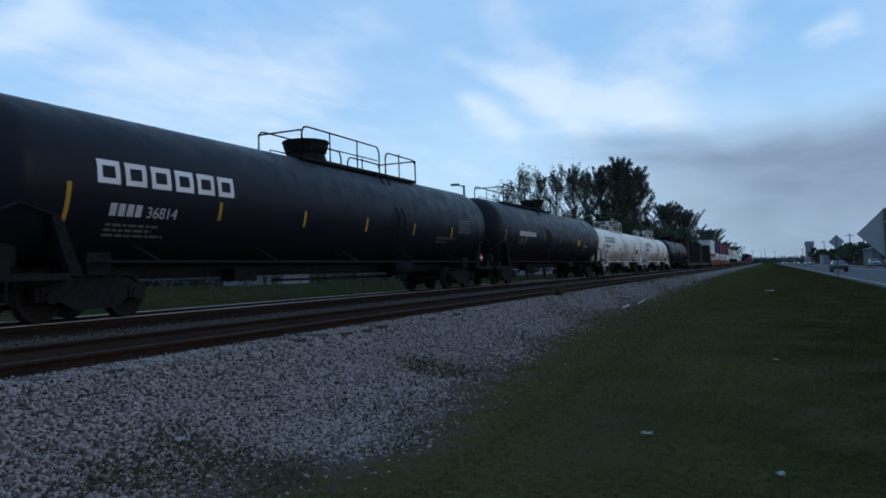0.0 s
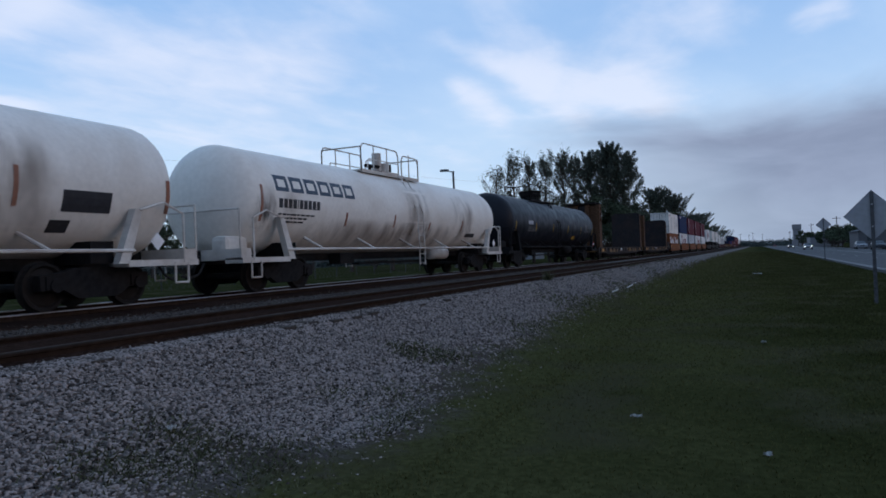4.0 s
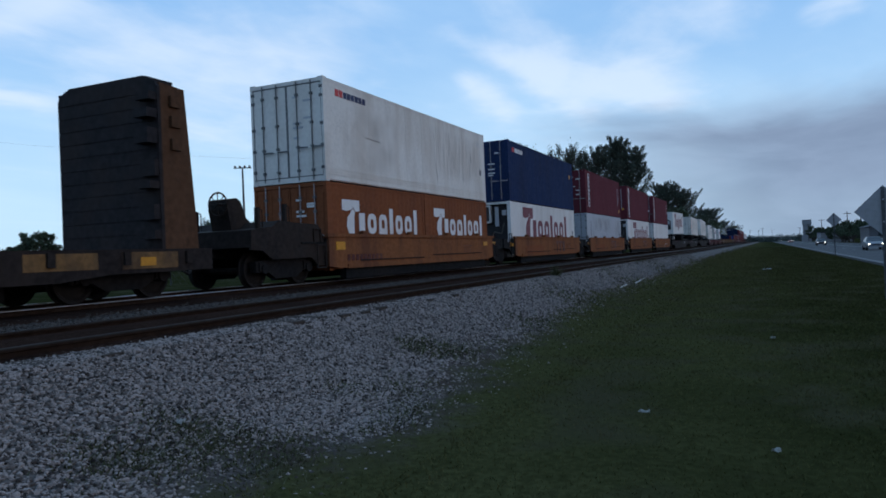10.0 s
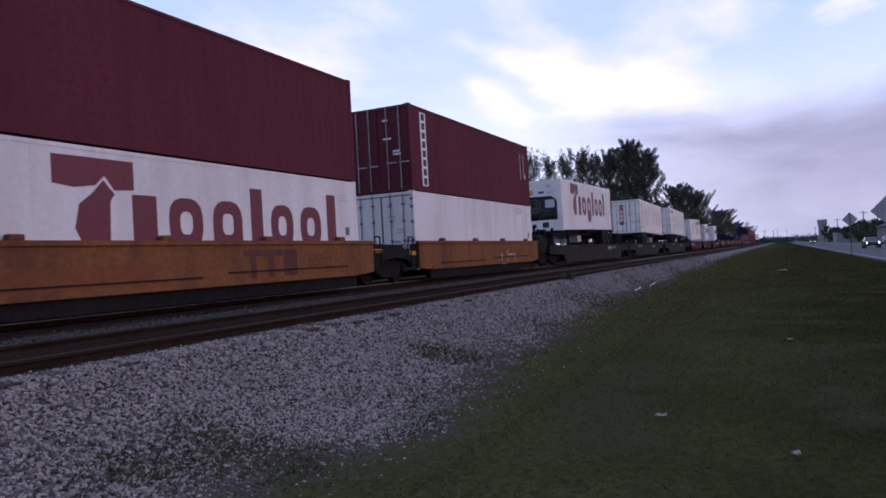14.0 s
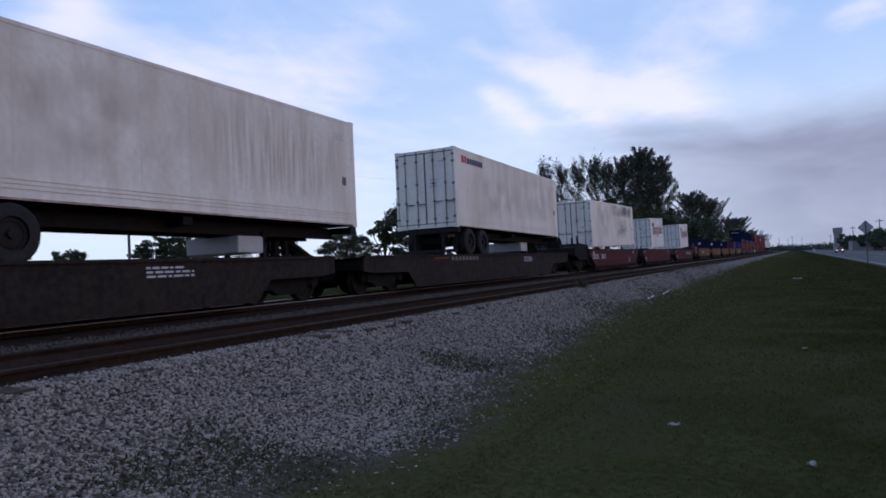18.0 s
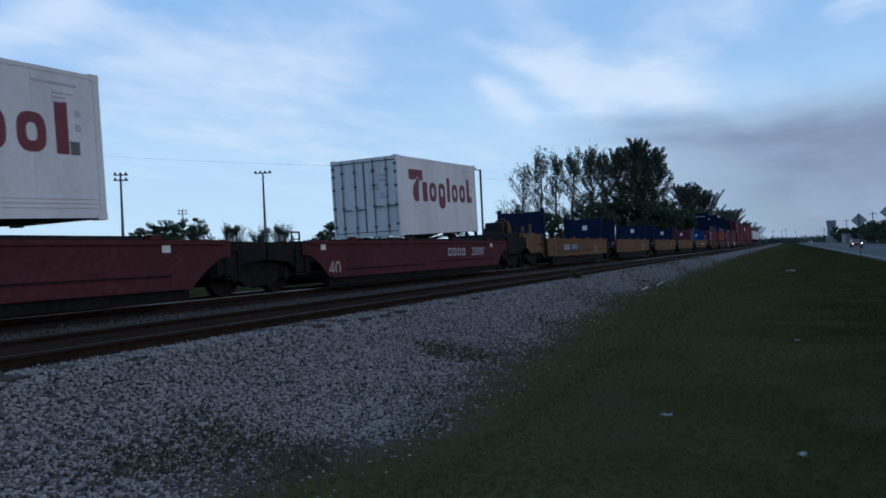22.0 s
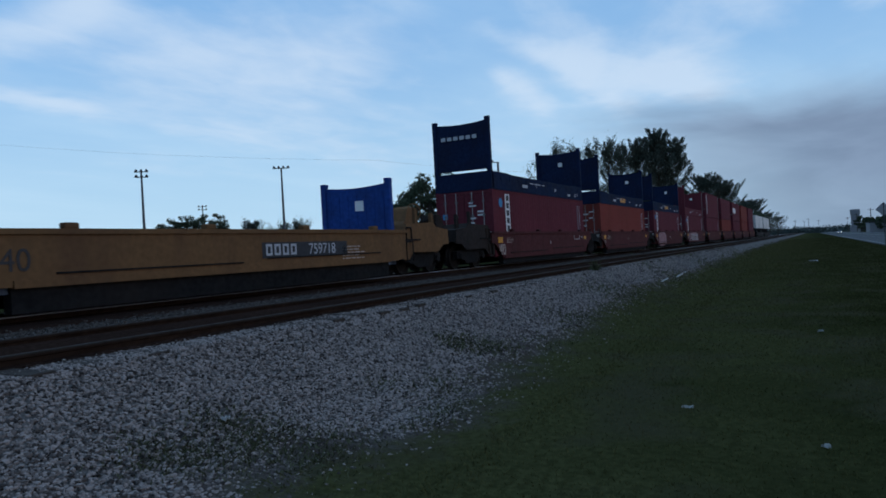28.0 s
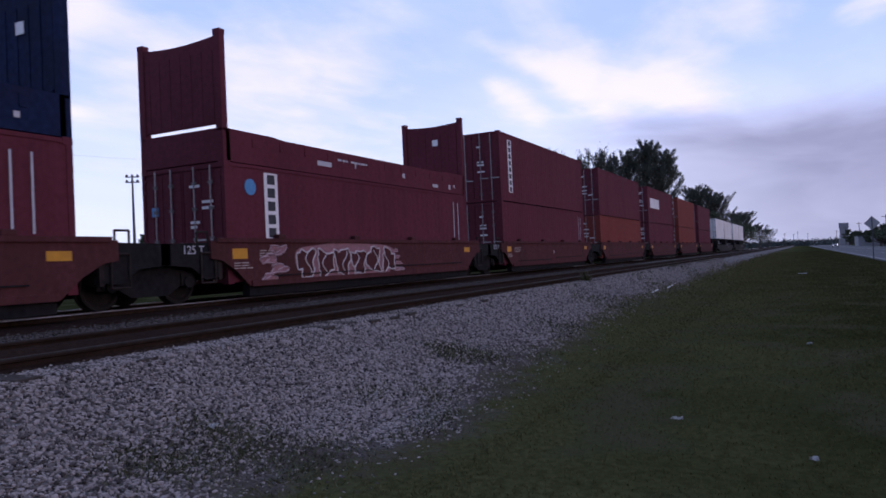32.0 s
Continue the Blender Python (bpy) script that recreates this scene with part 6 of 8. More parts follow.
c = container("maroon corrugated container with white vertical strip", 221.75, 2.97, L40, 2.87, M_RED_BOX, "steel")
down_strip(c, 0.78, 0.20, 2.70, 8, 1.215)
lettering(c, "service_marks", 1.215, [(11.0, 11.05, 1.2, 2.4), (11.45, 11.50, 1.3, 2.4), (11.55, 11.7, 1.25, 1.45)], M_LOGO_GREY)

# road trailers on three coupled flat cars
first_flat = trailer_flat("dark brown trailer flat car with folding hitch", 236.3, 20.5, (3.2, 20.0), blocks(14.2, 0.78, (0.2,) * 7, 0.16, 0.08), stands=())
post = part("brake_post", boxes((1.16, 1.28, 0.98, 1.12, 1.03, 1.98)), M_BLACK_STEEL, first_flat)
part("post_loop", chain([(1.22, 1.12, 1.95), (1.22, 1.22, 1.93), (1.22, 1.24, 1.38), (1.22, 1.14, 1.36)], 0.014), M_BLACK_STEEL, post)
for ya, yb, zt in ((0.15, 0.85, 1.42), (2.34, 2.75, 1.55)):
    part("grab_rail", chain([(1.25, ya, 1.03), (1.25, ya, zt), (1.25, yb, zt), (1.25, yb, 1.03)], 0.022), M_BLACK_STEEL, first_flat)
trailer_flat("dark brown trailer flat car with folding hitch", 257.2, 17.5, (1.85, 16.9), blocks(4.0, 0.78, (0.2,) * 8, 0.16, 0.08))
trailer_flat("dark brown trailer flat car with folding hitch", 276.1, 19.6, (17.4,), blocks(5.6, 0.88, (0.2,) * 8, 0.14, 0.1), stands=(18.8,))
c = container("white refrigerated container with large maroon carrier mark", 239.55, 1.90, 12.55, 2.87, M_REEFER, "reefer", "far", 0.90, cooler=True)
wordmark(c, 2.0, 0.90, 8.55, 1.13, M_LOGO_MAROON, 1.0, x=1.213)
lettering(c, "service_marks", 1.213, [(11.1, 11.22, 1.0, 1.15), (11.1, 11.2, 1.5, 1.55), (11.1, 11.2, 1.9, 1.95), (11.1, 11.3, 2.4, 2.45)], M_LOGO_RED)
chassis(239.55, 1.90, 12.55, False, 0.90)
c = container("scuffed white refrigerated container with red vertical panel", 264.0, 2.05, 12.1, 2.87, M_REEFER_OLD, "reefer", tilt=-0.75)
p = lettering(c, "name_panel", 1.213, [(0.75, 1.12, 0.62, 2.30)], M_LOGO_RED, "red vertical panel with white blocks")
lettering(p, "panel_block", 1.217, [(0.82, 1.05, z, z + 0.30) for z in (0.72, 1.12, 1.52, 1.92)], M_LOGO_WHITE)
lettering(c, "panel_cap", 1.213, [(0.75, 1.12, 2.36, 2.56), (0.75, 1.12, 0.36, 0.56)], M_LOGO_NAVY)
p = end_marks(c, "name_panel", 0.0, [(-0.55, -0.20, 0.95, 2.25)], M_LOGO_RED)
end_marks(p, "panel_block", -0.004, [(-0.48, -0.27, z, z + 0.26) for z in (1.05, 1.40, 1.75)], M_LOGO_WHITE)
end_marks(c, "panel_cap", 0.0, [(-0.55, -0.20, 2.30, 2.45), (-0.55, -0.20, 0.75, 0.9)], M_LOGO_NAVY)
smear(c, "stain", 1.213, 0.4, 6.5, 0.4, 2.6, M_SMUDGE)
smear(c, "stain", 1.213, 6.0, 11.8, 0.5, 2.7, M_RUSTRUN)
chassis(264.0, 2.05, 12.1, True, -0.75)
c = container("stained white refrigerated container with small company mark", 282.65, 2.09, 12.15, 2.90, M_REEFER_OLD, "reefer", tilt=-1.0)
lettering(c, "company_mark", 1.213, [(0.62, 0.84, 2.40, 2.66), (0.90, 1.08, 2.40, 2.66)], M_LOGO_RED)
lettering(c, "company_mark", 1.213, blocks(1.14, 2.40, (0.20,) * 6, 0.22, 0.05), M_LOGO_NAVY)
smear(c, "stain", 1.213, 0.4, 7.5, 0.3, 2.2, M_SMUDGE)
smear(c, "stain", 1.213, 6.5, 11.9, 0.6, 2.75, M_SMUDGE)
scratch(c, ((5.2, 1.9), (5.25, 1.2), (5.3, 0.9)), 1.213)
chassis(282.65, 2.09, 12.15, True, -1.0)

# red well cars with boxes riding on flat frames
RED_A = (300.6, 316.5, 333.0)
for i, u in enumerate(RED_A):
    yn = 0.28 if i == 0 else 8.0
    nums = [(hollow(yn + 0.39 * k, 0.70, 1, 0.27, 0.26, 0, 0.05), M_LOGO_GREY) for k in range(4)]
    w = well_car("faded red well car with white stencilled markings", u, 13.5, M_MAROON, M_BLACK_STEEL, nums if i != 1 else [], front_end=i == 0, rear_end=i == 2, amber=False, top=1.22, cut=True, lo=0.28, rise=0.65 if i == 0 else 0.9)
    lettering(w, "end_mark", 1.362, [(11.9, 12.1, 0.98, 1.12), (0.5, 0.7, 0.98, 1.12)], M_LOGO_WHITE)
    stencil(w, "capacity_figure", "40", 1.366, (10.2, 0.8, 0.8)[i], 0.30, 0.56, M_LOGO_TAN)
    if i != 1:
        stencil(w, "car_number", "230097", 1.364, yn + 2.05, 0.69, 0.41, M_LOGO_GREY)
    if i == 1:
        stencil(w, "side_letter", "C", 1.366, 3.1, 0.42, 0.30, M_LOGO_TAN)
for u, n in ((301.6, L40), (319.0, 9.6), (335.7, 9.6)):
    c = thing("folded_flat_rack", "dark folded flat rack lying in a well car", "flat rack", "folded racks", u, 0.30)
    part("floor_frame", boxes((-1.2, -1.05, 0, n, 0, 0.55), (1.05, 1.2, 0, n, 0, 0.55), (-1.05, 1.05, 0, n, 0.40, 0.50)), M_CHASSIS, c)
    for y in (0.2, n * 0.5, n - 0.9):
        part("folded_wall", boxes((-1.15, 1.15, y, y + 0.7, 0.55, 0.98), bevel=0.03), M_CHASSIS, c)
    part("top_frame", boxes((-1.2, -1.0, 0, n, 0.86, 1.0), (1.0, 1.2, 0, n, 0.86, 1.0), (-1.2, 1.2, 0.1, 0.35, 0.86, 1.0), (-1.2, 1.2, n - 0.35, n - 0.1, 0.86, 1.0)), M_CHASSIS, c)
c = container("scuffed white refrigerated container riding above a well car", 301.6, 1.38, 12.3, 2.85, M_REEFER_OLD, "reefer", tilt=0.9)
lettering(c, "old_mark", 1.213, [(1.9, 2.7, 2.25, 2.29)], M_LOGO_GREY)
smear(c, "faded_patch", 1.213, 5.6, 12.1, 1.75, 2.80, M_SMUDGE)
smear(c, "faded_patch", 1.213, 0.3, 5.0, 0.5, 2.6, M_SMUDGE)
smear(c, "grey_stain", 1.214, 5.0, 12.1, 2.0, 3.0, M_GREYBAND)
smear(c, "grey_stain", 1.2155, 10.4, 12.0, 2.0, 2.85, M_GREYBAND)
smear(c, "grey_stain", 1.215, 6.5, 10.0, 0.5, 1.9, M_GREYBAND)
for pts in (((9.2, 1.9), (9.35, 1.5), (9.75, 1.15)), ((9.9, 1.75), (9.8, 1.3), (9.85, 0.95)), ((8.3, 1.6), (8.7, 1.35)), ((10.6, 1.35), (11.0, 1.6)), ((11.1, 2.05), (11.15, 1.95))):
    scratch(c, pts, 1.213)
for u in (321.2, 337.95):
    c = container("short white refrigerated container with maroon carrier mark", u, 1.37, 6.15, 2.52, M_REEFER, "reefer", tilt=2.0)
    wordmark(c, 0.75, 1.10, 4.75, 0.64, M_LOGO_MAROON, 1.0, x=1.213)
    lettering(c, "service_marks", 1.213, [(5.65, 5.75, 1.5, 1.62), (4.9, 5.7, 2.25, 2.29), (5.65, 5.75, 1.75, 1.85)], M_LOGO_GREY)

# yellow well cars with flat racks whose walls stand above the sides
YELLOW = (352.4, 368.0, 383.7, 398.5, 414.2)
WALLS = ((M_BLUE_RACK, M_BLUE_RACK), (M_BLUE_RACK, M_BLUE_RACK), (M_BLUE_RACK, M_BLUE_RACK), (M_RED_BOX, M_RED_BOX), (M_GREY_BLUE, M_BRIGHT_BLUE))
for i, u in enumerate(YELLOW):
    w = well_car("faded yellow well car with flat rack inside", u, 12.6, M_YELLOW, M_BLACK_STEEL, [], front_end=i == 0, rear_end=i == 4, amber=False, top=1.35, lo=0.46, hood=M_YELLOW)
    y0 = {0: 2.7, 4: 6.4}.get(i)
    if y0:
        p = lettering(w, "number_panel", 1.362, [(y0, y0 + 3.2, 0.71, 1.06)], M_LOGO_BLACK, "black panel with pale bars and figures")
        for k in range(4):
            lettering(p, "mark_frame", 1.368, hollow(y0 + 0.12 + 0.28 * k, 0.77, 1, 0.20, 0.25, 0, 0.05), M_LOGO_GREY)
        stencil(p, "car_number", "759718", 1.370, y0 + 1.62, 0.77, 0.36, M_LOGO_GREY)
    stencil(w, "capacity_figure", "40", 1.366, 0.7, 0.70, 0.5, M_LOGO_BLACK)
    if i > 0:
        stencil(w, "truck_figure", "125 T", 1.298, -1.05, 0.98, 0.26, M_LOGO_GREY)
    a, b = WALLS[i]
    name = "red" if a is M_RED_BOX else "blue"
    r = flat_rack(name + " flat rack with upright end walls, sunk in a well car", u + (0.15 if i else 0.05), 0.36, 12.1, a, a, b, "flat racks", base=0.6, wall=2.26 if 0 < i < 4 else 2.38, lifted=False)
    end_marks(r, "label_plate", 11.98, [(-0.02, 0.28, 1.62, 1.92)], M_PLACARD)

# red well cars with stacked boxes and flat racks
def bubble(parent, y0, y1, z0, z1, fill, line, seed, label, wave, lift=0.0):
    """A sprayed bubble shape on the side wall: a filled patch with a pale outline and an inner stroke."""
    rnd = random.Random(seed)
    cy, cz, ry, rz = (y0 + y1) / 2, (z0 + z1) / 2, (y1 - y0) / 2, (z1 - z0) / 2
    ph = [rnd.uniform(0, 6.28) for k in range(3)]
    rim = []
    for k in range(36):
        a = 2 * math.pi * k / 36
        r = 1.0 - wave * 0.5 + wave * 0.5 * (math.sin(3 * a + ph[0]) * 0.5 + math.sin(5 * a + ph[1]) * 0.3 + math.sin(8 * a + ph[2]) * 0.2)
        ca, sa = math.cos(a), math.sin(a)
        rim.append((cy + ry * r * math.copysign(abs(ca) ** 0.6, ca), cz + rz * r * math.copysign(abs(sa) ** 0.6, sa)))
    bm = bmesh.new()
    plate(bm, rim, 0, 1.358, 1.364 + lift)
    g = part("spray_tag", bm, fill, parent, label) if label else part("spray_letter", bm, fill, parent)
    target = g if label else parent
    w = 0.022 if ry > 0.3 else 0.012
    if line:
        part("spray_outline", chain([(1.362 + lift, y, z) for y, z in rim + rim[:1]], w, 4), line, target)
    if not label and ry > 0.3:
        s = rnd.uniform(-0.3, 0.2)
        part("spray_stroke", chain([(1.364 + lift, cy + ry * (s + 0.25 * math.sin(k * 0.9 + seed)), cz + rz * (-0.6 + 1.2 * k / 6)) for k in range(7)], 0.018, 4), line, target)
    return g


RED_B = (433.5, 449.2, 464.9, 480.6, 496.3)
RACKS = ((M_BLUE_RACK, M_RED_BOX, "dark maroon"), (M_BLUE_RACK, M_ORED_BOX, "orange-red"), (M_BLUE_RACK, M_RED_BOX, "dark maroon"), (M_RED_BOX, M_RED_BOX, "dark maroon"), (None, M_RED_BOX, "dark maroon"))
for i, u in enumerate(RED_B):
    w = well_car("faded red well car carrying stacked boxes", u, 13.0, M_MAROON, M_DKBROWN, [], front_end=i == 0, rear_end=False, top=1.30, cut=True, lo=0.28, rise=0.72)
    if i == 0:
        stencil(w, "capacity_figure", "40", 1.366, 0.45, 0.40, 0.60, M_LOGO_TAN)
        lettering(w, "spray_scrawl", 1.362, [(10.2, 10.23, 0.85, 1.1), (10.4, 10.9, 0.9, 0.93), (11.1, 11.14, 0.88, 1.1), (11.3, 11.7, 1.0, 1.03)], M_SPRAY_WHITE)
    else:
        stencil(w, "truck_figure", "125 T", 1.298, -0.95, 0.98, 0.24, M_LOGO_GREY)
    lettering(w, "small_print", 1.362, small_print(0.40, 0.76, 0.55, 3, 0.025, 0.03, i + 30) + small_print(1.2, 1.02, 0.7, 4, 0.02, 0.035, i + 50), M_LOGO_TAN)
    stencil(w, "side_letter", "A" if i == 0 else "E", 1.366, 6.4, 0.72, 0.22, M_LOGO_WHITE)
    rack, low, tone = RACKS[i]
    c = container(tone + " corrugated container sunk in a well car", u + 0.35, 0.34, L40, 2.60, low, "steel")
    if i in (0, 2, 3):
        down_strip(c, 1.25, 0.95, 2.46, 5, 1.215, 0.46)
        part("round_badge", rod(bmesh.new(), (1.205, 0.79, 2.10), (1.221, 0.79, 2.10), 0.18, 18), M_LOGO_CYAN, c)
        end_marks(c, "round_badge", 0.01, [(-0.95, -0.75, 1.55, 1.75)], M_LOGO_CYAN)
    lettering(c, "service_marks", 1.215, [(11.1, 11.14, 1.0, 2.3), (11.45, 11.49, 1.0, 2.3)], M_LOGO_GREY)
    if rack is not None:
        nm = "red" if rack is M_RED_BOX else "dark blue"
        marks = [("service_marks", [(3.3, 3.9, 0.22, 0.34), (5.0, 5.05, 0.3, 0.45), (7.6, 7.75, 0.25, 0.4), (9.6, 10.0, 0.12, 0.22), (10.8, 10.95, 0.12, 0.28), (11.2, 11.3, 0.2, 0.3)], M_LOGO_GREY), ("small_print", small_print(4.2, 0.42, 2.0, 1, 0.05, 0.05, i), M_LOGO_GREY)]
        if i in (1, 2):
            marks.append(("company_mark", blocks(5.1, 0.22, (0.22,) * 5, 0.26, 0.06), M_LOGO_ORANGE))
        r = flat_rack(nm + " flat rack with upright end walls stacked on a container", u + 0.35, 2.95, L40, rack, rack, rack, "flat racks", base=0.70, wall=2.68, marks=marks)
        end_marks(r, "label_plate", 12.07, [(0.02, 0.24, 1.9, 2.12)], M_PLACARD)
        end_marks(r, "rack_number", 0.10, [(-0.5, -0.35, 0.25, 0.40), (-0.2, -0.05, 0.22, 0.42), (0.15, 0.35, 0.25, 0.38), (-0.7, 0.4, 0.46, 0.52)], M_LOGO_GREY)
        if i == 0:
            end_marks(r, "company_mark", 0.0, [(-0.85 + 0.27 * k, -0.66 + 0.27 * k, 2.02, 2.16) for k in range(6)], M_LOGO_GREY)
    else:
        c = container("dark maroon corrugated container stacked on another", u + 0.35, 2.95, L40, 2.87, M_RED_BOX, "steel")
        down_strip(c, 0.9, 0.4, 2.6, 8, 1.215)
    if i == 2:
        g = bubble(w, 1.30, 4.40, 0.12, 1.28, M_SPRAY_FILL, M_SPRAY, 1, "large pinkish spray-painted tag", 0.16)
        for k in range(4):
            bubble(g, 1.40 + 0.72 * k, 2.26 + 0.72 * k, 0.18 + 0.03 * (k % 2), 1.22 - 0.05 * (k % 2), M_SPRAY_FILL, M_SPRAY, 5 + k, "", 0.4, 0.006 + 0.003 * (k % 2))
    if i == 3:
        g = bubble(w, 2.3, 7.2, 0.24, 1.24, M_SPRAY_FILL, None, 2, "wild spray-painted tag with pale outlines", 0.14)
        for k in range(6):
            bubble(g, 2.40 + 0.76 * k, 3.30 + 0.76 * k, 0.30, 1.18 - 0.06 * (k % 2), M_MAROON, M_SPRAY_WHITE, 20 + k, "", 0.55, 0.006 + 0.004 * (k % 2))
        for k in range(4):
            bubble(g, 1.15 + 0.3 * (k % 2), 1.85 + 0.35 * (k % 2), 0.26 + 0.22 * k, 0.52 + 0.22 * k, M_SPRAY_FILL, M_SPRAY, 40 + k, "", 0.6, 0.004)
        for k in range(4):
            bubble(g, 6.9 + 0.1 * (k % 2), 7.6 - 0.12 * k, 0.40 + 0.18 * k, 0.50 + 0.18 * k, M_SPRAY_FILL, M_SPRAY, 60 + k, "", 0.5, 0.004)
# the train goes on behind
for i, u in enumerate((512.2, 527.8, 543.4, 559.0)):
    well_car("faded red well car carrying stacked boxes", u, 13.0, M_MAROON, M_DKBROWN, [], top=1.30, cut=True, lo=0.28)
    container("dark maroon corrugated container sunk in a well car", u + 0.35, 0.34, L40, 2.60, M_RED_BOX if i % 2 else M_ORED_BOX)
    c = container("dark maroon corrugated container stacked on another", u + 0.35, 2.95, L40, 2.87, M_RED_BOX if i != 2 else M_ORED_BOX)
    if i == 1:
        lettering(c, "company_mark", 1.215, [(1.0, 5.0, 1.2, 2.0)], M_LOGO_WHITE)
trailer_flat("dark brown trailer flat car with road trailers", 578.0, 27.0, (13.0, 26.0), [])
trailer_flat("dark brown trailer flat car with road trailers", 607.0, 27.0, (13.0, 26.0), [])
for u in (579.0, 592.0, 608.0, 621.0):
    container("white refrigerated container on a road chassis", u, 2.0, L40, 2.87, M_REEFER, "reefer")
    chassis(u, 2.0, L40, True, 0.0)

# ---- ground, road and tracks ----
def strip_mesh(name, xs_zs, ys, mat, label, wobble=None, kind="structure"):
    """A sheet of cross-section xs_zs drawn along the line at the given y."""
    verts, faces = [], []
    n = len(xs_zs)
    for y in ys:
        for i, (x, z) in enumerate(xs_zs):
            dx = wobble(i, y) if wobble else 0.0
            verts.append((x + dx, y, z))
    for r in range(len(ys) - 1):
        for i in range(n - 1):
            a = r * n + i
            faces.append((a, a + 1, a + n + 1, a + n))
    me = bpy.data.meshes.new(name)
    me.from_pydata(verts, [], faces)
    me.materials.append(mat)
    ob = new(name, me)
    return tagged(ob, label, name.replace("_", " "), "", kind)


LONG = [-400, -150, -60] + [-30 + 2 * k for k in range(60)] + [100, 120, 150, 200, 260, 340, 450, 600, 800, 1200, 1800, 2600]
strip_mesh("ground", [(-3000, -0.5), (-400, -0.5), (-60, -0.5), (-20, -0.52), (-15.6, -0.62), (-14, -0.7), (-5, -0.86), (-3, -0.88), (0, -0.9), (3, -0.92), (5.2, -0.98), (30, -1.02), (400, -1.0), (3000, -1.0)], LONG, M_GRASS, "dark mown grass verge and field")


FOOT = ((-400, -3.9), (2.5, -3.75), (3.3, -3.9), (3.7, -4.15), (4.3, -4.2), (4.7, -3.9), (5.1, -3.45), (5.7, -3.0), (6.4, -3.55), (7.6, -4.0), (8.6, -4.3), (11, -4.2), (13, -4.45), (18, -4.45), (29, -4.4), (60, -4.5), (1500, -4.6))
LAWN = ((-400, -3.1), (3.7, -3.2), (4.5, -3.15), (5.3, -3.05), (5.9, -2.85), (7.2, -3.25), (9.1, -3.55), (12.4, -3.65), (14, -4.0), (20, -4.25), (29, -4.15), (60, -4.35), (1500, -4.5))
BED = ((-5.2, -0.12), (-4.6, -0.42), (-4.0, -0.68), (-3.4, -0.83), (-2.7, -0.875), (-2.2, -0.90))


def ragged(line, y, amp, seed):
    v = noise.noise((y * 0.9, seed, 0)) * amp + noise.noise((y * 2.9, seed + 2.0, 0)) * amp * 0.6
    return float(np.interp(y, [p[0] for p in line], [p[1] for p in line])) + v


def foot_x(y):
    """Where the clean ballast ends."""
    return max(-5.0, ragged(FOOT, y, 0.22, 3.3))


def lawn_x(y):
    """Where the grass begins, beyond a band of bare soil."""
    return max(foot_x(y) + 0.06, ragged(LAWN, y, 0.20, 8.1))


def bed_z(x):
    return float(np.interp(x, [p[0] for p in BED], [p[1] for p in BED]))


FINE = [-400, -120, -40] + [-20 + 0.25 * k for k in range(360)] + [75, 85, 100, 130, 180, 260, 400, 700, 1500]
strip_mesh("ballast", [(-15.7, -0.66), (-14.4, -0.16), (-13.4, -0.13), (-10.2, -0.13), (-7.9, -0.13), *BED], FINE, M_BALLAST, "coarse grey crushed-stone ballast")


def cover(name, first, last, lift, material, label, n=6):
    """A thin sheet lying on the ballast's slope between two ragged lines."""
    verts, faces = [], []
    for y in FINE:
        a, b = first(y), last(y)
        for i in range(n):
            x = a + (b - a) * i / (n - 1)
            verts.append((x, y, bed_z(x) + lift * min(1.0, 2.0 * i / (n - 1)) - 0.012 * (i == 0)))
    for r in range(len(FINE) - 1):
        for i in range(n - 1):
            k = r * n + i
            faces.append((k, k + 1, k + n + 1, k + n))
    me = bpy.data.meshes.new(name)
    me.from_pydata(verts, [], faces)
    me.materials.append(material)
    at = me.attributes.new("lawn", "FLOAT", "POINT")
    at.data.foreach_set("value", [verts[k][0] - lawn_x(verts[k][1]) for k in range(len(verts))])
    return tagged(new(name, me), label, name, "", "structure")


cover("soil", foot_x, lambda y: -2.3, 0.014, M_VERGE, "bare grey-brown soil with thin ragged grass at the foot of the ballast", 15)
strip_mesh("track_dirt", [(-14.2, -0.12), (-13.35, -0.105), (-12.0, -0.10), (-10.3, -0.105), (-9.5, -0.115)], [-400, 0, 400, 1500], M_BED_BROWN, "brown dirt and rust between the rails")
strip_mesh("track_dirt", [(-8.6, -0.115), (-7.2, -0.07), (-5.9, -0.07), (-5.60, -0.112)], [-400, 0, 400, 1500], M_BED_BROWN, "brown dirt and rust between the rails")
strip_mesh("road", [(5.75, -0.90), (12.5, -0.86), (19.5, -0.90)], [-200, 0, 100, 300, 900, 2600], M_ROAD, "grey asphalt highway")
strip_mesh("kerb", [(5.45, -0.99), (5.45, -0.80), (5.72, -0.80), (5.76, -0.93)], [-200, 0, 100, 300, 900, 2600], M_KERB, "low concrete kerb")
for x, solid in ((9.3, False), (12.35, True), (12.6, True), (15.8, False), (6.05, True), (19.2, True)):
    bm = bmesh.new()
    if solid:
        box(bm, x - 0.06, x + 0.06, 0, 700, -0.87, -0.852 - 0.03 * (abs(x - 12.5) > 2))
    else:
        for k in range(50):
            box(bm, x - 0.06, x + 0.06, 10 + 12 * k, 13 + 12 * k, -0.88, -0.866)
    m = part("road_line", bm, M_LINE, None)
    tagged(m, "worn painted lane line on the asphalt", "road line", "road lines", "structure")


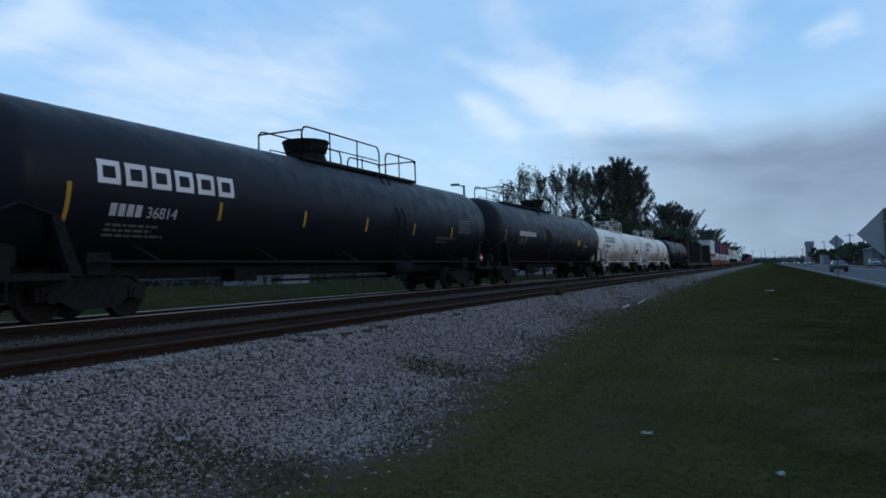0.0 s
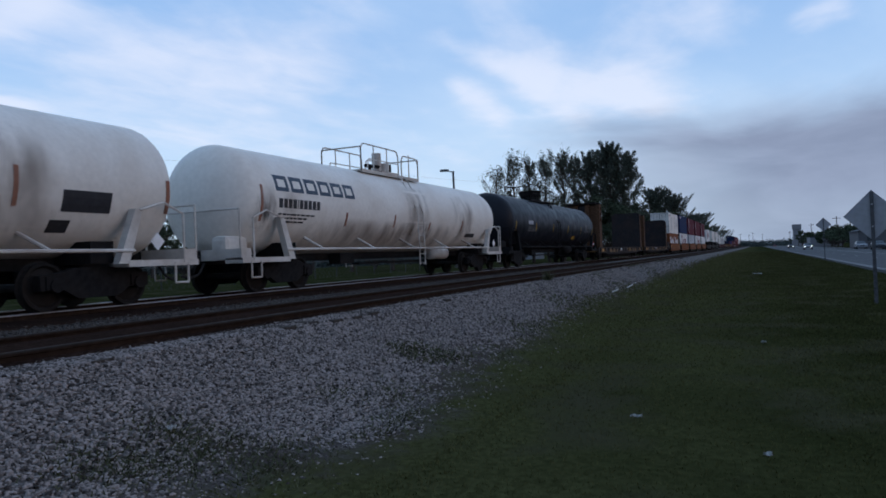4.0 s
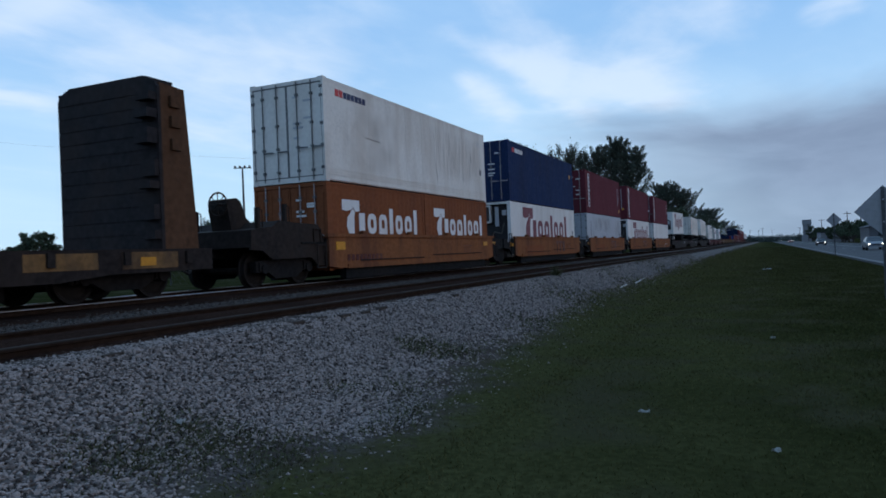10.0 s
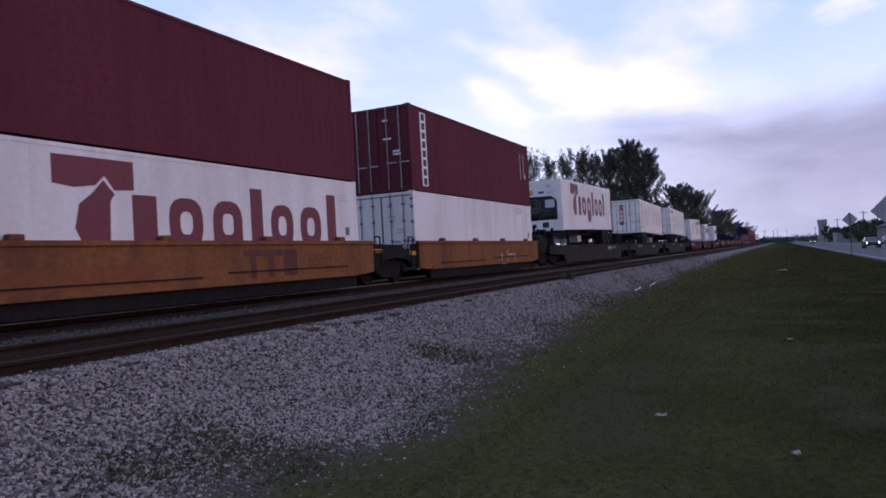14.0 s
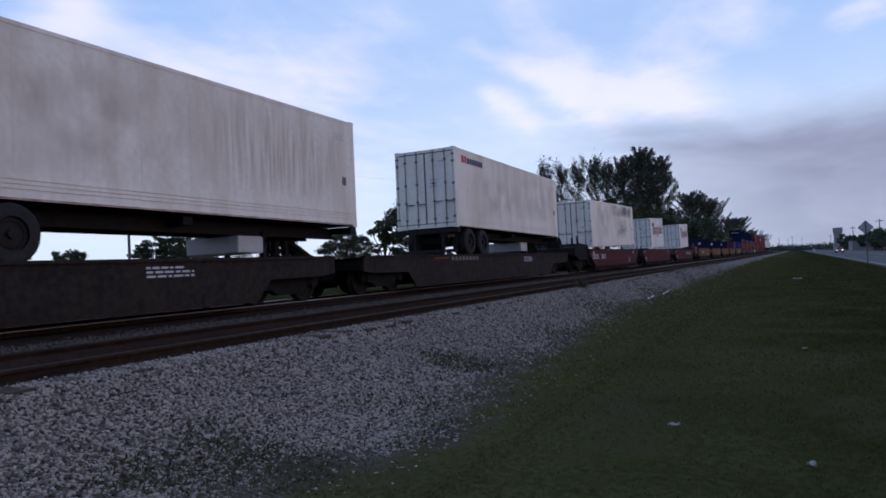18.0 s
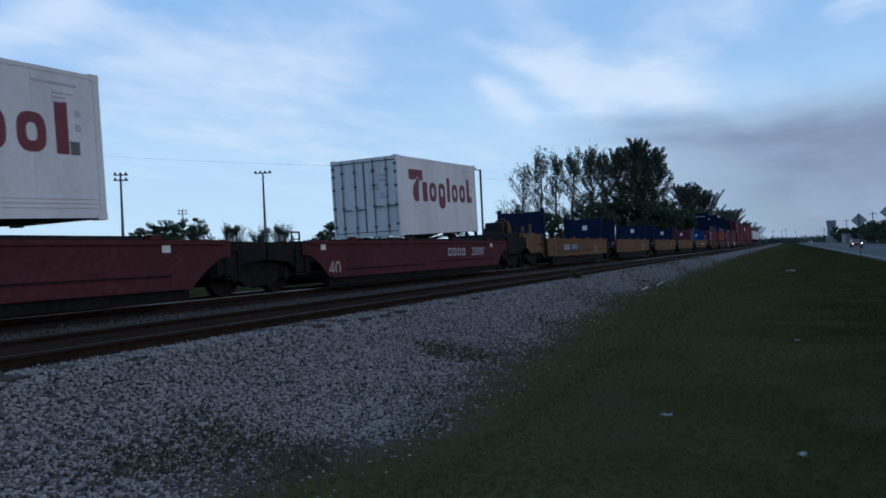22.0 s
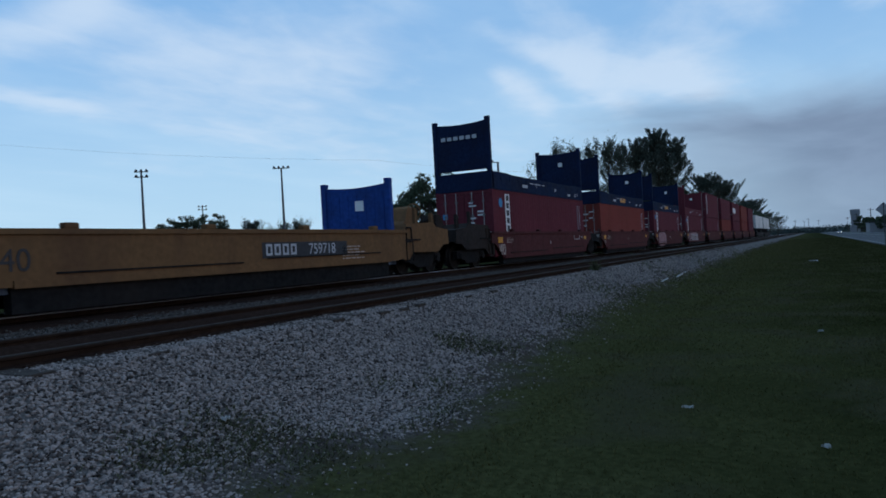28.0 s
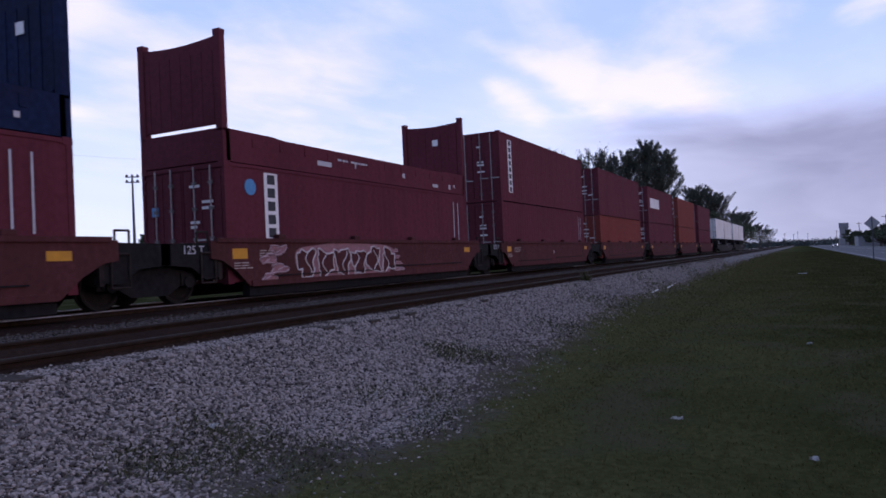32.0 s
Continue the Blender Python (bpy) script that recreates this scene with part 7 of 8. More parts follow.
def rail_profile(x, head):
    """Flat-bottomed rail, foot at the sleeper and head at z = 0; the head's running face is its own piece."""
    foot = [(x - 0.07, -0.165), (x + 0.07, -0.165), (x + 0.07, -0.15), (x + 0.012, -0.125), (x + 0.012, -0.045), (x + 0.035, -0.035), (x + 0.035, -0.010), (x - 0.035, -0.010), (x - 0.035, -0.035), (x - 0.012, -0.045), (x - 0.012, -0.125), (x - 0.07, -0.15)]
    bm = bmesh.new()
    plate(bm, foot, 1, -400, 1500)
    return bm


def track(label, xc, head_mat, z=0.0):
    t = new("railway_track")
    tagged(t, label, "railway track", "tracks", "structure")
    for x in (xc - 0.7525, xc + 0.7525):
        r = part("rail", rail_profile(x, head_mat), M_RAIL, t)
        bm = bmesh.new()
        plate(bm, [(x - 0.037, -0.020), (x + 0.037, -0.020), (x + 0.037, -0.008), (x + 0.027, 0.0), (x - 0.027, 0.0), (x - 0.037, -0.008)], 1, -400, 1500)
        part("rail_head", bm, head_mat, r)
    return t


main_track = track("running line with polished rail heads on grey ballast", TRACK_X, M_RAIL_SHINY)
siding = track("unused siding with rusted rails and half-buried sleepers", SIDING_X, M_RAIL_RUST)

# ---- signs, poles and small things beside the line ----
def road_sign(x, y, zc, half, turn):
    s = thing("road_sign", "diamond road sign seen from its bare grey back, on a post", "road sign", "road signs")
    s.matrix_world = pose(x, y, 0, 0, 0, turn)
    bm = bmesh.new()
    r = 0.05
    plate(bm, [(0, zc + half), (-half + r, zc + r), (-half, zc), (-half + r, zc - r), (0, zc - half), (half - r, zc - r), (half, zc), (half - r, zc + r)], 1, -0.003, 0.003)
    part("sign_board", bm, M_SIGN_BACK, s)
    post = part("sign_post", boxes((-0.04, 0.04, -0.055, -0.01, GROUND_Z - 0.3, zc + half * 0.92)), M_POST, s)
    part("post_bolt", boxes((-0.02, 0.02, -0.07, -0.05, zc + 0.25, zc + 0.29), (-0.02, 0.02, -0.07, -0.05, zc - 0.29, zc - 0.25)), M_GALV, post)
    part("post_hole", boxes(*[(-0.008, 0.008, -0.058, -0.05, GROUND_Z + 0.2 + 0.15 * k, GROUND_Z + 0.22 + 0.15 * k) for k in range(12)]), M_LOGO_BLACK, post)
    return s


road_sign(2.62, 20.2, 1.24, 0.62, -6)
road_sign(5.40, 70.0, 2.15, 0.60, -4)


def flood_pole(az, dist, height, arm, lamps, turn=0.0, tilt_rows=1):
    """A tall field floodlight mast."""
    x, y = -dist * math.sin(radians(az)), dist * math.cos(radians(az))
    p = thing("floodlight_mast", "tall grey sports-field floodlight mast", "light mast", "floodlight masts")
    p.matrix_world = pose(x, y, 0, 0, 0, turn)
    bm = bmesh.new()
    bmesh.ops.create_cone(bm, cap_ends=True, segments=10, radius1=0.26, radius2=0.12, depth=height + 0.8, matrix=Matrix.Translation((0, 0, (height - 0.8) / 2)))
    part("mast", bm, M_POLE, p)
    for r in range(tilt_rows):
        z = height - 0.15 - r * 0.75
        a = part("cross_arm", boxes((-arm, arm, -0.07, 0.07, z, z + 0.12)), M_POLE, p)
        for k in range(lamps):
            xx = -arm + 0.25 + (2 * arm - 0.5) * k / max(1, lamps - 1)
            bm = bmesh.new()
            bmesh.ops.create_cone(bm, cap_ends=True, segments=10, radius1=0.21, radius2=0.12, depth=0.30, matrix=Matrix.LocRotScale((xx, -0.12, z + 0.25), Euler((radians(60), 0, 0)), None))
            part("floodlight", bm, M_LAMP, a)
    return p


flood_pole(49.66, 110, 14.4, 0.95, 3, 40, 2)
flood_pole(39.53, 112, 14.8, 1.3, 4, 30)
flood_pole(45.51, 185, 15.0, 1.1, 3, 40, 2)
sl = thing("street_lamp", "tall grey lamp post with one short arm", "lamp post")
sl.matrix_world = pose(-82 * math.sin(radians(22.46)), 82 * math.cos(radians(22.46)), 0, 0, 0, 20)
part("post", rod(bmesh.new(), (0, 0, -0.6), (0, 0, 10.5), 0.12, 8), M_POLE, sl)
part("arm", rod(bmesh.new(), (0, 0, 10.4), (-0.9, 0, 10.6), 0.06, 6), M_POLE, sl)
part("lamp_head", boxes((-1.5, -0.5, -0.2, 0.2, 10.5, 10.75), bevel=0.05), M_LAMP, sl)


def utility_pole(x, y, h, wires=True):
    p = thing("utility_pole", "weathered wooden utility pole with crossarm", "utility pole", "utility poles")
    p.matrix_world = pose(x, y, -1.0)
    bm = bmesh.new()
    bmesh.ops.create_cone(bm, cap_ends=True, segments=8, radius1=0.17, radius2=0.11, depth=h, matrix=Matrix.Translation((0, 0, h / 2)))
    part("pole", bm, M_BARK, p)
    part("crossarm", boxes((-1.1, 1.1, -0.06, 0.06, h - 0.7, h - 0.56)), M_BARK, p)
    part("insulator", boxes(*[(xx - 0.04, xx + 0.04, -0.04, 0.04, h - 0.56, h - 0.42) for xx in (-1.0, -0.4, 0.4, 1.0)]), M_GALV, p)
    return p


for x, y, h in ((22.9, 250, 9.4), (26.5, 250, 9.6), (21, 330, 9.5), (20.5, 420, 9.5), (20.5, 520, 9.5), (-5.5, 700, 11), (-10.0, 560, 10), (-2.0, 640, 12), (6, 760, 12), (-75, 98, 6.5), (-80, 103.5, 6.0), (-58, 118, 6.0), (-35, 80, 4.4), (-33, 84, 4.2)):
    utility_pole(x, y, h)


def wire_run(points, sag, label):
    pts = []
    for a, b in zip(points[:-1], points[1:]):
        for k in range(13):
            f = k / 12
            pts.append(tuple(Vector(a).lerp(Vector(b), f) - Vector((0, 0, sag * 4 * f * (1 - f)))))
    w = part("overhead_wire", chain(pts, 0.010, 4), M_POLE, None)
    tagged(w, label, "overhead wire", "overhead wires")


wire_run([(-150, 75, 28.0), (-60, 95, 15.5), (-30, 170, 16)], 1.0, "thin dark overhead wire against the sky")

# far buildings
def building(label, x, y, w, d, h, mat, roof_mat, roof="flat", windows=0):
    b = thing("building", label, "building")
    b.matrix_world = pose(x, y, -1.0)
    part("wall", boxes((-w / 2, w / 2, -d / 2, d / 2, 0, h)), mat, b)
    if roof == "flat":
        part("roof", boxes((-w / 2 - 0.2, w / 2 + 0.2, -d / 2 - 0.2, d / 2 + 0.2, h, h + 0.35)), roof_mat, b)
    else:
        bm = bmesh.new()
        plate(bm, [(-w / 2 - 0.4, h), (w / 2 + 0.4, h), (w / 2 * 0.2, h + w * 0.14), (-w / 2 * 0.2, h + w * 0.14)], 1, -d / 2 - 0.4, d / 2 + 0.4)
        part("roof", bm, roof_mat, b)
    for k in range(windows):
        xx = -w / 2 + (k + 0.5) * w / windows
        wd = part("window", boxes((xx - 0.5, xx + 0.5, -d / 2 - 0.04, -d / 2 + 0.05, h * 0.45, h * 0.75)), M_GLASS, b)
        part("window_sill", boxes((xx - 0.6, xx + 0.6, -d / 2 - 0.1, -d / 2, h * 0.42, h * 0.45)), M_KERB, wd)
    return b


tw = thing("tower_building", "pale block tower with a dark wider cap", "tower")
tw.matrix_world = pose(21.3, 450, -1.0)
part("shaft", boxes((-2.0, 2.0, -2, 2, 0, 9.4)), M_WALL_PALE, tw)
part("cap", boxes((-2.3, 2.3, -2.3, 2.3, 9.4, 12.2)), M_WALL_PALE, tw)
part("base", boxes((-2.6, 2.6, -2.5, 2.5, 0, 3.0)), M_WALL_PALE, tw)
building("low roadside building with dark hipped roof", 24.0, 165, 12, 14, 3.4, M_POLE, M_WALL_DARK, "hip", 3)
building("low roadside building with flat roof", 29.0, 120, 12, 10, 3.6, M_POLE, M_WALL_DARK, "flat", 3)
building("low roadside building with flat roof", 23.0, 300, 10, 20, 3.4, M_WALL_PALE, M_WALL_DARK, "flat", 2)
building("long low park building with grey roof", -88, 112, 14, 8, 2.6, M_WALL_PALE, M_WALL_DARK, "hip", 5)
building("long low park shed behind the field", -150, 150, 30, 8, 2.4, M_WALL_PALE, M_WALL_DARK, "flat", 8)
building("long low park shed behind the field", -60, 165, 26, 8, 2.2, M_WALL_PALE, M_WALL_DARK, "flat", 6)
building("reddish low hall behind the field", -105, 70, 18, 8, 2.2, M_BROWN_BOX, M_WALL_DARK, "flat", 4)


def field_fence(x, y0, y1, h):
    f = thing("chain_fence", "grey chain-link fence along the field", "fence", "", None)
    f["kind"] = "structure"
    f.matrix_world = pose(x, y0, -0.5)
    n = int((y1 - y0) / 3)
    for k in range(n + 1):
        part("fence_post", rod(bmesh.new(), (0, 3 * k, 0), (0, 3 * k, h), 0.035, 6), M_FENCE, f)
    part("top_rail", rod(bmesh.new(), (0, 0, h), (0, 3 * n, h), 0.03, 6), M_FENCE, f)
    bm = bmesh.new()
    for k in range(int((y1 - y0) / 0.5)):
        for s in (0, 1):
            a, b = (0, 0.5 * k, 0.02 if s else h), (0, min(0.5 * k + h, y1 - y0), h if s else 0.02)
            rod(bm, a, b, 0.006, 3)
    part("wire_mesh", bm, M_FENCE, f)
    return f


field_fence(-30.0, -6, 75, 1.25)


# ---- vehicles on the highway ----
def sedan(label, paint_mat, lit, y0, speed, x, t_off=0.0):
    """A saloon car coming along the road towards the viewer; its nose points to -y."""
    c = thing("car", label, "car", "cars on the road")
    bm = bmesh.new()
    plate(bm, [(-2.2, 0.32), (-2.25, 0.62), (-2.05, 0.80), (-0.95, 0.93), (1.65, 0.95), (2.2, 0.88), (2.25, 0.45), (2.1, 0.30)], 0, -0.88, 0.88)
    bmesh.ops.bevel(bm, geom=[e for e in bm.edges if abs(e.verts[0].co.x - e.verts[1].co.x) < 0.01], offset=0.06, segments=2, affect="EDGES")
    body = part("body", bm, paint_mat, c)
    bm = bmesh.new()
    lo = [(-0.78, -1.0, 0.92), (0.78, -1.0, 0.92), (0.78, 1.75, 0.94), (-0.78, 1.75, 0.94)]
    hi = [(-0.60, -0.25, 1.42), (0.60, -0.25, 1.42), (0.60, 1.05, 1.42), (-0.60, 1.05, 1.42)]
    v = [bm.verts.new(p) for p in lo + hi]
    for f in ((0, 1, 5, 4), (1, 2, 6, 5), (2, 3, 7, 6), (3, 0, 4, 7), (4, 5, 6, 7)):
        bm.faces.new([v[i] for i in f])
    part("windows", bm, M_GLASS, c)
    part("roof", boxes((-0.60, 0.60, -0.25, 1.05, 1.41, 1.46), bevel=0.02), paint_mat, c)
    for xx in (-0.78, 0.78):
        for yy in (-1.35, 1.35):
            t = part("tyre", rod(bmesh.new(), (xx - 0.1, yy, 0.32), (xx + 0.1, yy, 0.32), 0.32, 16), M_TYRE, c)
            part("rim", rod(bmesh.new(), (xx - 0.11, yy, 0.32), (xx + 0.11, yy, 0.32), 0.2, 12), M_RIM, t)
    for xx in (-0.65, 0.65):
        bm = bmesh.new()
        bmesh.ops.create_uvsphere(bm, u_segments=10, v_segments=8, radius=0.085, matrix=Matrix.Translation((xx, -2.20, 0.66)))
        part("headlamp", bm, M_HEADLIGHT if lit == 2 else (M_TAILLIGHT if lit == 1 else M_RIM), c)
    part("grille", boxes((-0.4, 0.4, -2.27, -2.2, 0.50, 0.68)), M_LOGO_BLACK, c)
    part("bumper", boxes((-0.86, 0.86, -2.30, -2.15, 0.32, 0.50), bevel=0.03), paint_mat, c)
    CARS.append((c, x, y0, speed))
    return c


CARS = []
sedan("dark saloon car driving on the highway", M_CAR_DARK, 0, 101, 14.5, 7.9)
sedan("dark car with lit headlamps on the highway", M_CAR_DARK, 2, 318, 15.2, 10.3)
sedan("dark red car with glowing lamps on the highway", M_CAR_RED, 2, 545, 18.4, 10.2)
sedan("silver car with lit headlamps far along the highway", M_CAR_SILVER, 2, 240, 15.0, 10.6)
sedan("silver car with lit headlamps far along the highway", M_CAR_SILVER, 2, 780, 16.0, 10.0)
sedan("dark car parked beyond the highway", M_CAR_DARK, 0, 128, 0.0, 17.2)
sedan("silver car parked beyond the highway", M_CAR_SILVER, 0, 150, 0.0, 17.4)


# ---- plants ----
def leaf_sheet(name, pts, size, droop, mat, parent, rng, aspect=2.2):
    """Many small folded leaf tufts: two triangles each, turned at random."""
    n = len(pts)
    d = rng.normal(size=(n, 3))
    d[:, 2] = d[:, 2] * 0.6 + droop
    d /= np.linalg.norm(d, axis=1)[:, None]
    s = rng.normal(size=(n, 3))
    s -= (s * d).sum(1)[:, None] * d
    s /= np.linalg.norm(s, axis=1)[:, None]
    k = size * rng.uniform(0.6, 1.4, size=(n, 1))
    d, s = d * k * aspect / 2, s * k / 2
    v = np.stack([pts - d, pts + s, pts + d, pts - s], 1).reshape(-1, 3)
    f = np.arange(4 * n).reshape(n, 4)
    me = bpy.data.meshes.new(name)
    me.from_pydata(v.tolist(), [], f.tolist())
    me.materials.append(mat)
    ob = new(name, me)
    ob.parent = parent
    return ob


def limb(bm, a, b, r0, r1, seg=6):
    a, b = Vector(a), Vector(b)
    d = b - a
    bmesh.ops.create_cone(bm, cap_ends=True, segments=seg, radius1=r0, radius2=r1, depth=d.length, matrix=Matrix.LocRotScale((a + b) / 2, d.to_track_quat("Z", "Y"), None))


def needle_sheet(name, pts, along, size, mat, parent, rng, aspect):
    """Slender drooping sprays, each laid roughly along the branch that bears it."""
    n = len(pts)
    d = along + rng.normal(size=(n, 3)) * 0.75
    d /= np.linalg.norm(d, axis=1)[:, None]
    s = rng.normal(size=(n, 3))
    s -= (s * d).sum(1)[:, None] * d
    s /= np.linalg.norm(s, axis=1)[:, None]
    k = size * rng.uniform(0.5, 1.5, size=(n, 1))
    d, s = d * k * aspect / 2, s * k / 2
    v = np.stack([pts - d, pts + s, pts + d, pts - s], 1).reshape(-1, 3)
    me = bpy.data.meshes.new(name)
    me.from_pydata(v.tolist(), [], np.arange(4 * n).reshape(n, 4).tolist())
    me.materials.append(mat)
    ob = new(name, me)
    ob.parent = parent
    return ob


def casuarina(label, az, dist, h, width, seed, plumes=26, leaves=90, base=-0.6, airy=0.0):
    """A feathery she-oak: upswept limbs ending in ragged plumes; an airy one keeps gaps between them."""
    rng = np.random.default_rng(seed)
    x, y = -dist * math.sin(radians(az)), dist * math.cos(radians(az))
    t = thing("tree", label, "tree", "feathery trees behind the line")
    t.matrix_world = pose(x, y, base)
    bm = bmesh.new()
    bend = [np.array((0.35 * math.sin(k * 1.3 + seed), 0.35 * math.cos(k * 1.7 + seed), h * 0.93 * k / 6)) for k in range(7)]
    for k in range(6):
        limb(bm, bend[k], bend[k + 1], 0.26 * (1 - k / 6.5), 0.26 * (1 - (k + 1) / 6.5) + 0.01)
    part("trunk", bm, M_BARK, t)
    bm = bmesh.new()
    pts, ways = [], []
    low = 0.30 if airy else 0.10
    for i in range(plumes):
        f = (i + rng.uniform(0.1, 0.9)) / plumes
        z0 = h * (low + (0.88 - low) * f)
        full = math.sin(math.pi * min(1.0, 0.30 + 0.62 * f)) ** 0.8
        reach = width / 2 * full * rng.uniform(0.55, 1.1)
        a = rng.uniform(0, 2 * math.pi)
        rise = reach * rng.uniform(0.4, 1.2) + 0.7 + 1.0 * f
        k = min(5, int(z0 / (h * 0.93) * 6))
        p0 = bend[k] + (bend[k + 1] - bend[k]) * (z0 / (h * 0.93) * 6 - k)
        p1 = p0 + np.array((reach * math.cos(a), reach * math.sin(a), rise))
        p1[2] = min(p1[2], h * rng.uniform(0.95, 1.03))
        limb(bm, tuple(p0), tuple(p1), 0.06, 0.015, 4)
        way = (p1 - p0) / np.linalg.norm(p1 - p0)
        m = int(leaves * rng.uniform(0.6, 1.4))
        if airy:
            for c in rng.uniform(0.35, 1.0, size=4):
                mm = m // 4
                q = p0 + (p1 - p0) * c + rng.normal(size=3) * 0.28
                pts.append(q + way * rng.normal(size=(mm, 1)) * 0.48 + rng.normal(size=(mm, 3)) * 0.15)
                ways.append(np.tile(way * 0.8, (mm, 1)))
        else:
            s = rng.beta(1.5, 0.9, size=(m, 1))
            q = p0 + (p1 - p0) * s * 1.06 + rng.normal(size=(m, 3)) * (0.10 + 0.36 * (1.02 - s)) * (1, 1, 0.8)
            pts.append(q)
            ways.append(np.tile(way + np.array((0, 0, 0.35)), (m, 1)))
    for k in range(4 if airy else 7):
        m = leaves
        foot = bend[5] + rng.normal(size=3) * (width * 0.10, width * 0.10, 0.8)
        s = rng.uniform(0, 1, size=(m, 1))
        top = np.array((foot[0] * 1.25, foot[1] * 1.25, h * rng.uniform(0.90, 1.02)))
        pts.append(foot + (top - foot) * s + rng.normal(size=(m, 3)) * (0.06 + 0.28 * (1 - s)))
        ways.append(np.tile(np.array((0, 0, 1.0)), (m, 1)))
    part("limb", bm, M_BARK, t)
    needle_sheet("crown", np.concatenate(pts), np.concatenate(ways), 0.070, M_NEEDLE, t, rng, 5.0 if airy else 6.0)
    return t


def broad_tree(label, az, dist, h, width, seed, clumps=26, leaves=120, base=-0.6, trunk_h=0.35, flat=0.55, size=0.24):
    """A spreading tree: forked trunk, limbs and an uneven crown of leaf clumps with gaps."""
    rng = np.random.default_rng(seed)
    x, y = -dist * math.sin(radians(az)), dist * math.cos(radians(az))
    t = thing("tree", label, "tree", "broad trees beyond the field")
    t.matrix_world = pose(x, y, base)
    bm = bmesh.new()
    limb(bm, (0, 0, -0.2), (0.1, 0, h * trunk_h), 0.28, 0.18, 8)
    part("trunk", bm, M_BARK, t)
    bm = bmesh.new()
    pts = []
    for i in range(clumps):
        a = rng.uniform(0, 2 * math.pi)
        r = width / 2 * math.sqrt(rng.uniform(0.05, 1)) * 0.92
        top = h * (0.98 - 0.42 * (2 * r / width) ** 2)
        z = rng.uniform(max(h * trunk_h, top - h * 0.30), top)
        c = np.array((r * math.cos(a), r * math.sin(a), z))
        limb(bm, (0.1, 0, h * trunk_h * 0.9), tuple(c), 0.09, 0.03, 4)
        m = int(leaves * rng.uniform(0.5, 1.4))
        rad = width * rng.uniform(0.06, 0.13) * (0.75 if clumps > 80 else 1.0)
        q = rng.normal(size=(m, 3))
        q = q / np.linalg.norm(q, axis=1)[:, None] * rad * rng.uniform(0.35, 1.1, size=(m, 1))
        q[:, 2] *= flat
        pts.append(c + q)
    part("limb", bm, M_BARK, t)
    leaf_sheet("crown", np.concatenate(pts), size, 0.0, M_LEAF, t, rng, 1.7)
    return t


THIN = "tall thin feathery casuarina tree behind the railway"
DENSE = "broad dark feathery casuarina tree behind the railway"
casuarina(THIN, 19.2, 94, 12.6, 4.4, 1, 20, 90, airy=1)
casuarina(THIN, 17.8, 96, 14.7, 3.6, 2, 24, 110, airy=1)
casuarina(THIN, 16.5, 98, 14.7, 3.8, 13, 24, 120, airy=1)
casuarina(THIN, 15.3, 100, 14.6, 3.8, 14, 28, 140, airy=1)
casuarina(THIN, 13.9, 102, 15.6, 4.4, 3, 32, 180, airy=1)
casuarina(THIN, 13.1, 105, 14.9, 4.2, 15, 30, 170, airy=1)
casuarina(DENSE, 11.7, 106, 15.6, 6.0, 4, 60, 200)
casuarina(DENSE, 10.3, 108, 16.9, 7.5, 5, 84, 260)
casuarina(DENSE, 9.1, 110, 15.4, 6.5, 6, 70, 230)
casuarina("low feathery casuarina tree behind the railway", 19.9, 92, 7.4, 5.0, 7, 14, 90, airy=1)
casuarina("dark feathery casuarina tree behind the railway", 6.9, 168, 14.6, 11.0, 8, 90, 260)
casuarina("dark feathery casuarina tree behind the railway", 5.7, 172, 13.0, 9.0, 9, 70, 230)
casuarina("dark feathery casuarina tree behind the railway", 3.9, 262, 12.6, 11.0, 10, 110, 230)
casuarina("small far casuarina tree beside the railway", 2.7, 330, 10.0, 9.0, 11, 40, 150)
casuarina("small far casuarina tree beside the railway", 2.2, 420, 10.0, 12.0, 12, 40, 150)
broad_tree("dense undergrowth trees below the casuarinas", 17.4, 93, 6.5, 8, 21, 30, 130, trunk_h=0.1, flat=0.8)
broad_tree("dense undergrowth trees below the casuarinas", 14.0, 98, 8.0, 9, 22, 34, 150, trunk_h=0.1, flat=0.8)
broad_tree("dense undergrowth trees below the casuarinas", 11.0, 102, 9.0, 10, 23, 40, 170, trunk_h=0.1, flat=0.9)
broad_tree("dense undergrowth trees below the casuarinas", 8.6, 112, 8.5, 9, 24, 36, 150, trunk_h=0.1, flat=0.9)
broad_tree("dense undergrowth trees below the casuarinas", 6.6, 160, 9.0, 13, 25, 40, 150, trunk_h=0.1, flat=0.9)
broad_tree("dense undergrowth trees below the casuarinas", 4.6, 230, 9.0, 16, 26, 40, 120, trunk_h=0.1, flat=0.9)
broad_tree("round spreading shade tree at the edge of the field", 27.6, 82, 10.4, 11.4, 31, 120, 110, flat=0.6, size=0.19)
broad_tree("open-branched spreading tree at the edge of the field", 30.8, 84, 8.2, 5.0, 32, 18, 70, trunk_h=0.3)
broad_tree("flat-topped spreading tree beyond the field", 33.8, 120, 8.7, 10.0, 33, 100, 90, trunk_h=0.3, size=0.17)
broad_tree("flat-topped spreading tree beyond the field", 45.6, 120, 10.4, 10.5, 34, 120, 90, trunk_h=0.25, size=0.17)
broad_tree("flat-topped spreading tree beyond the field", 48.0, 122, 9.4, 8.0, 35, 90, 90, trunk_h=0.2, size=0.17)
broad_tree("rounded bushy tree beyond the field", 53.7, 112, 7.0, 7.0, 36, 90, 90, size=0.17, trunk_h=0.1, flat=0.8)
broad_tree("low bushy tree beyond the field", 49.6, 125, 4.6, 7.0, 43, 24, 110, trunk_h=0.1, flat=0.8)
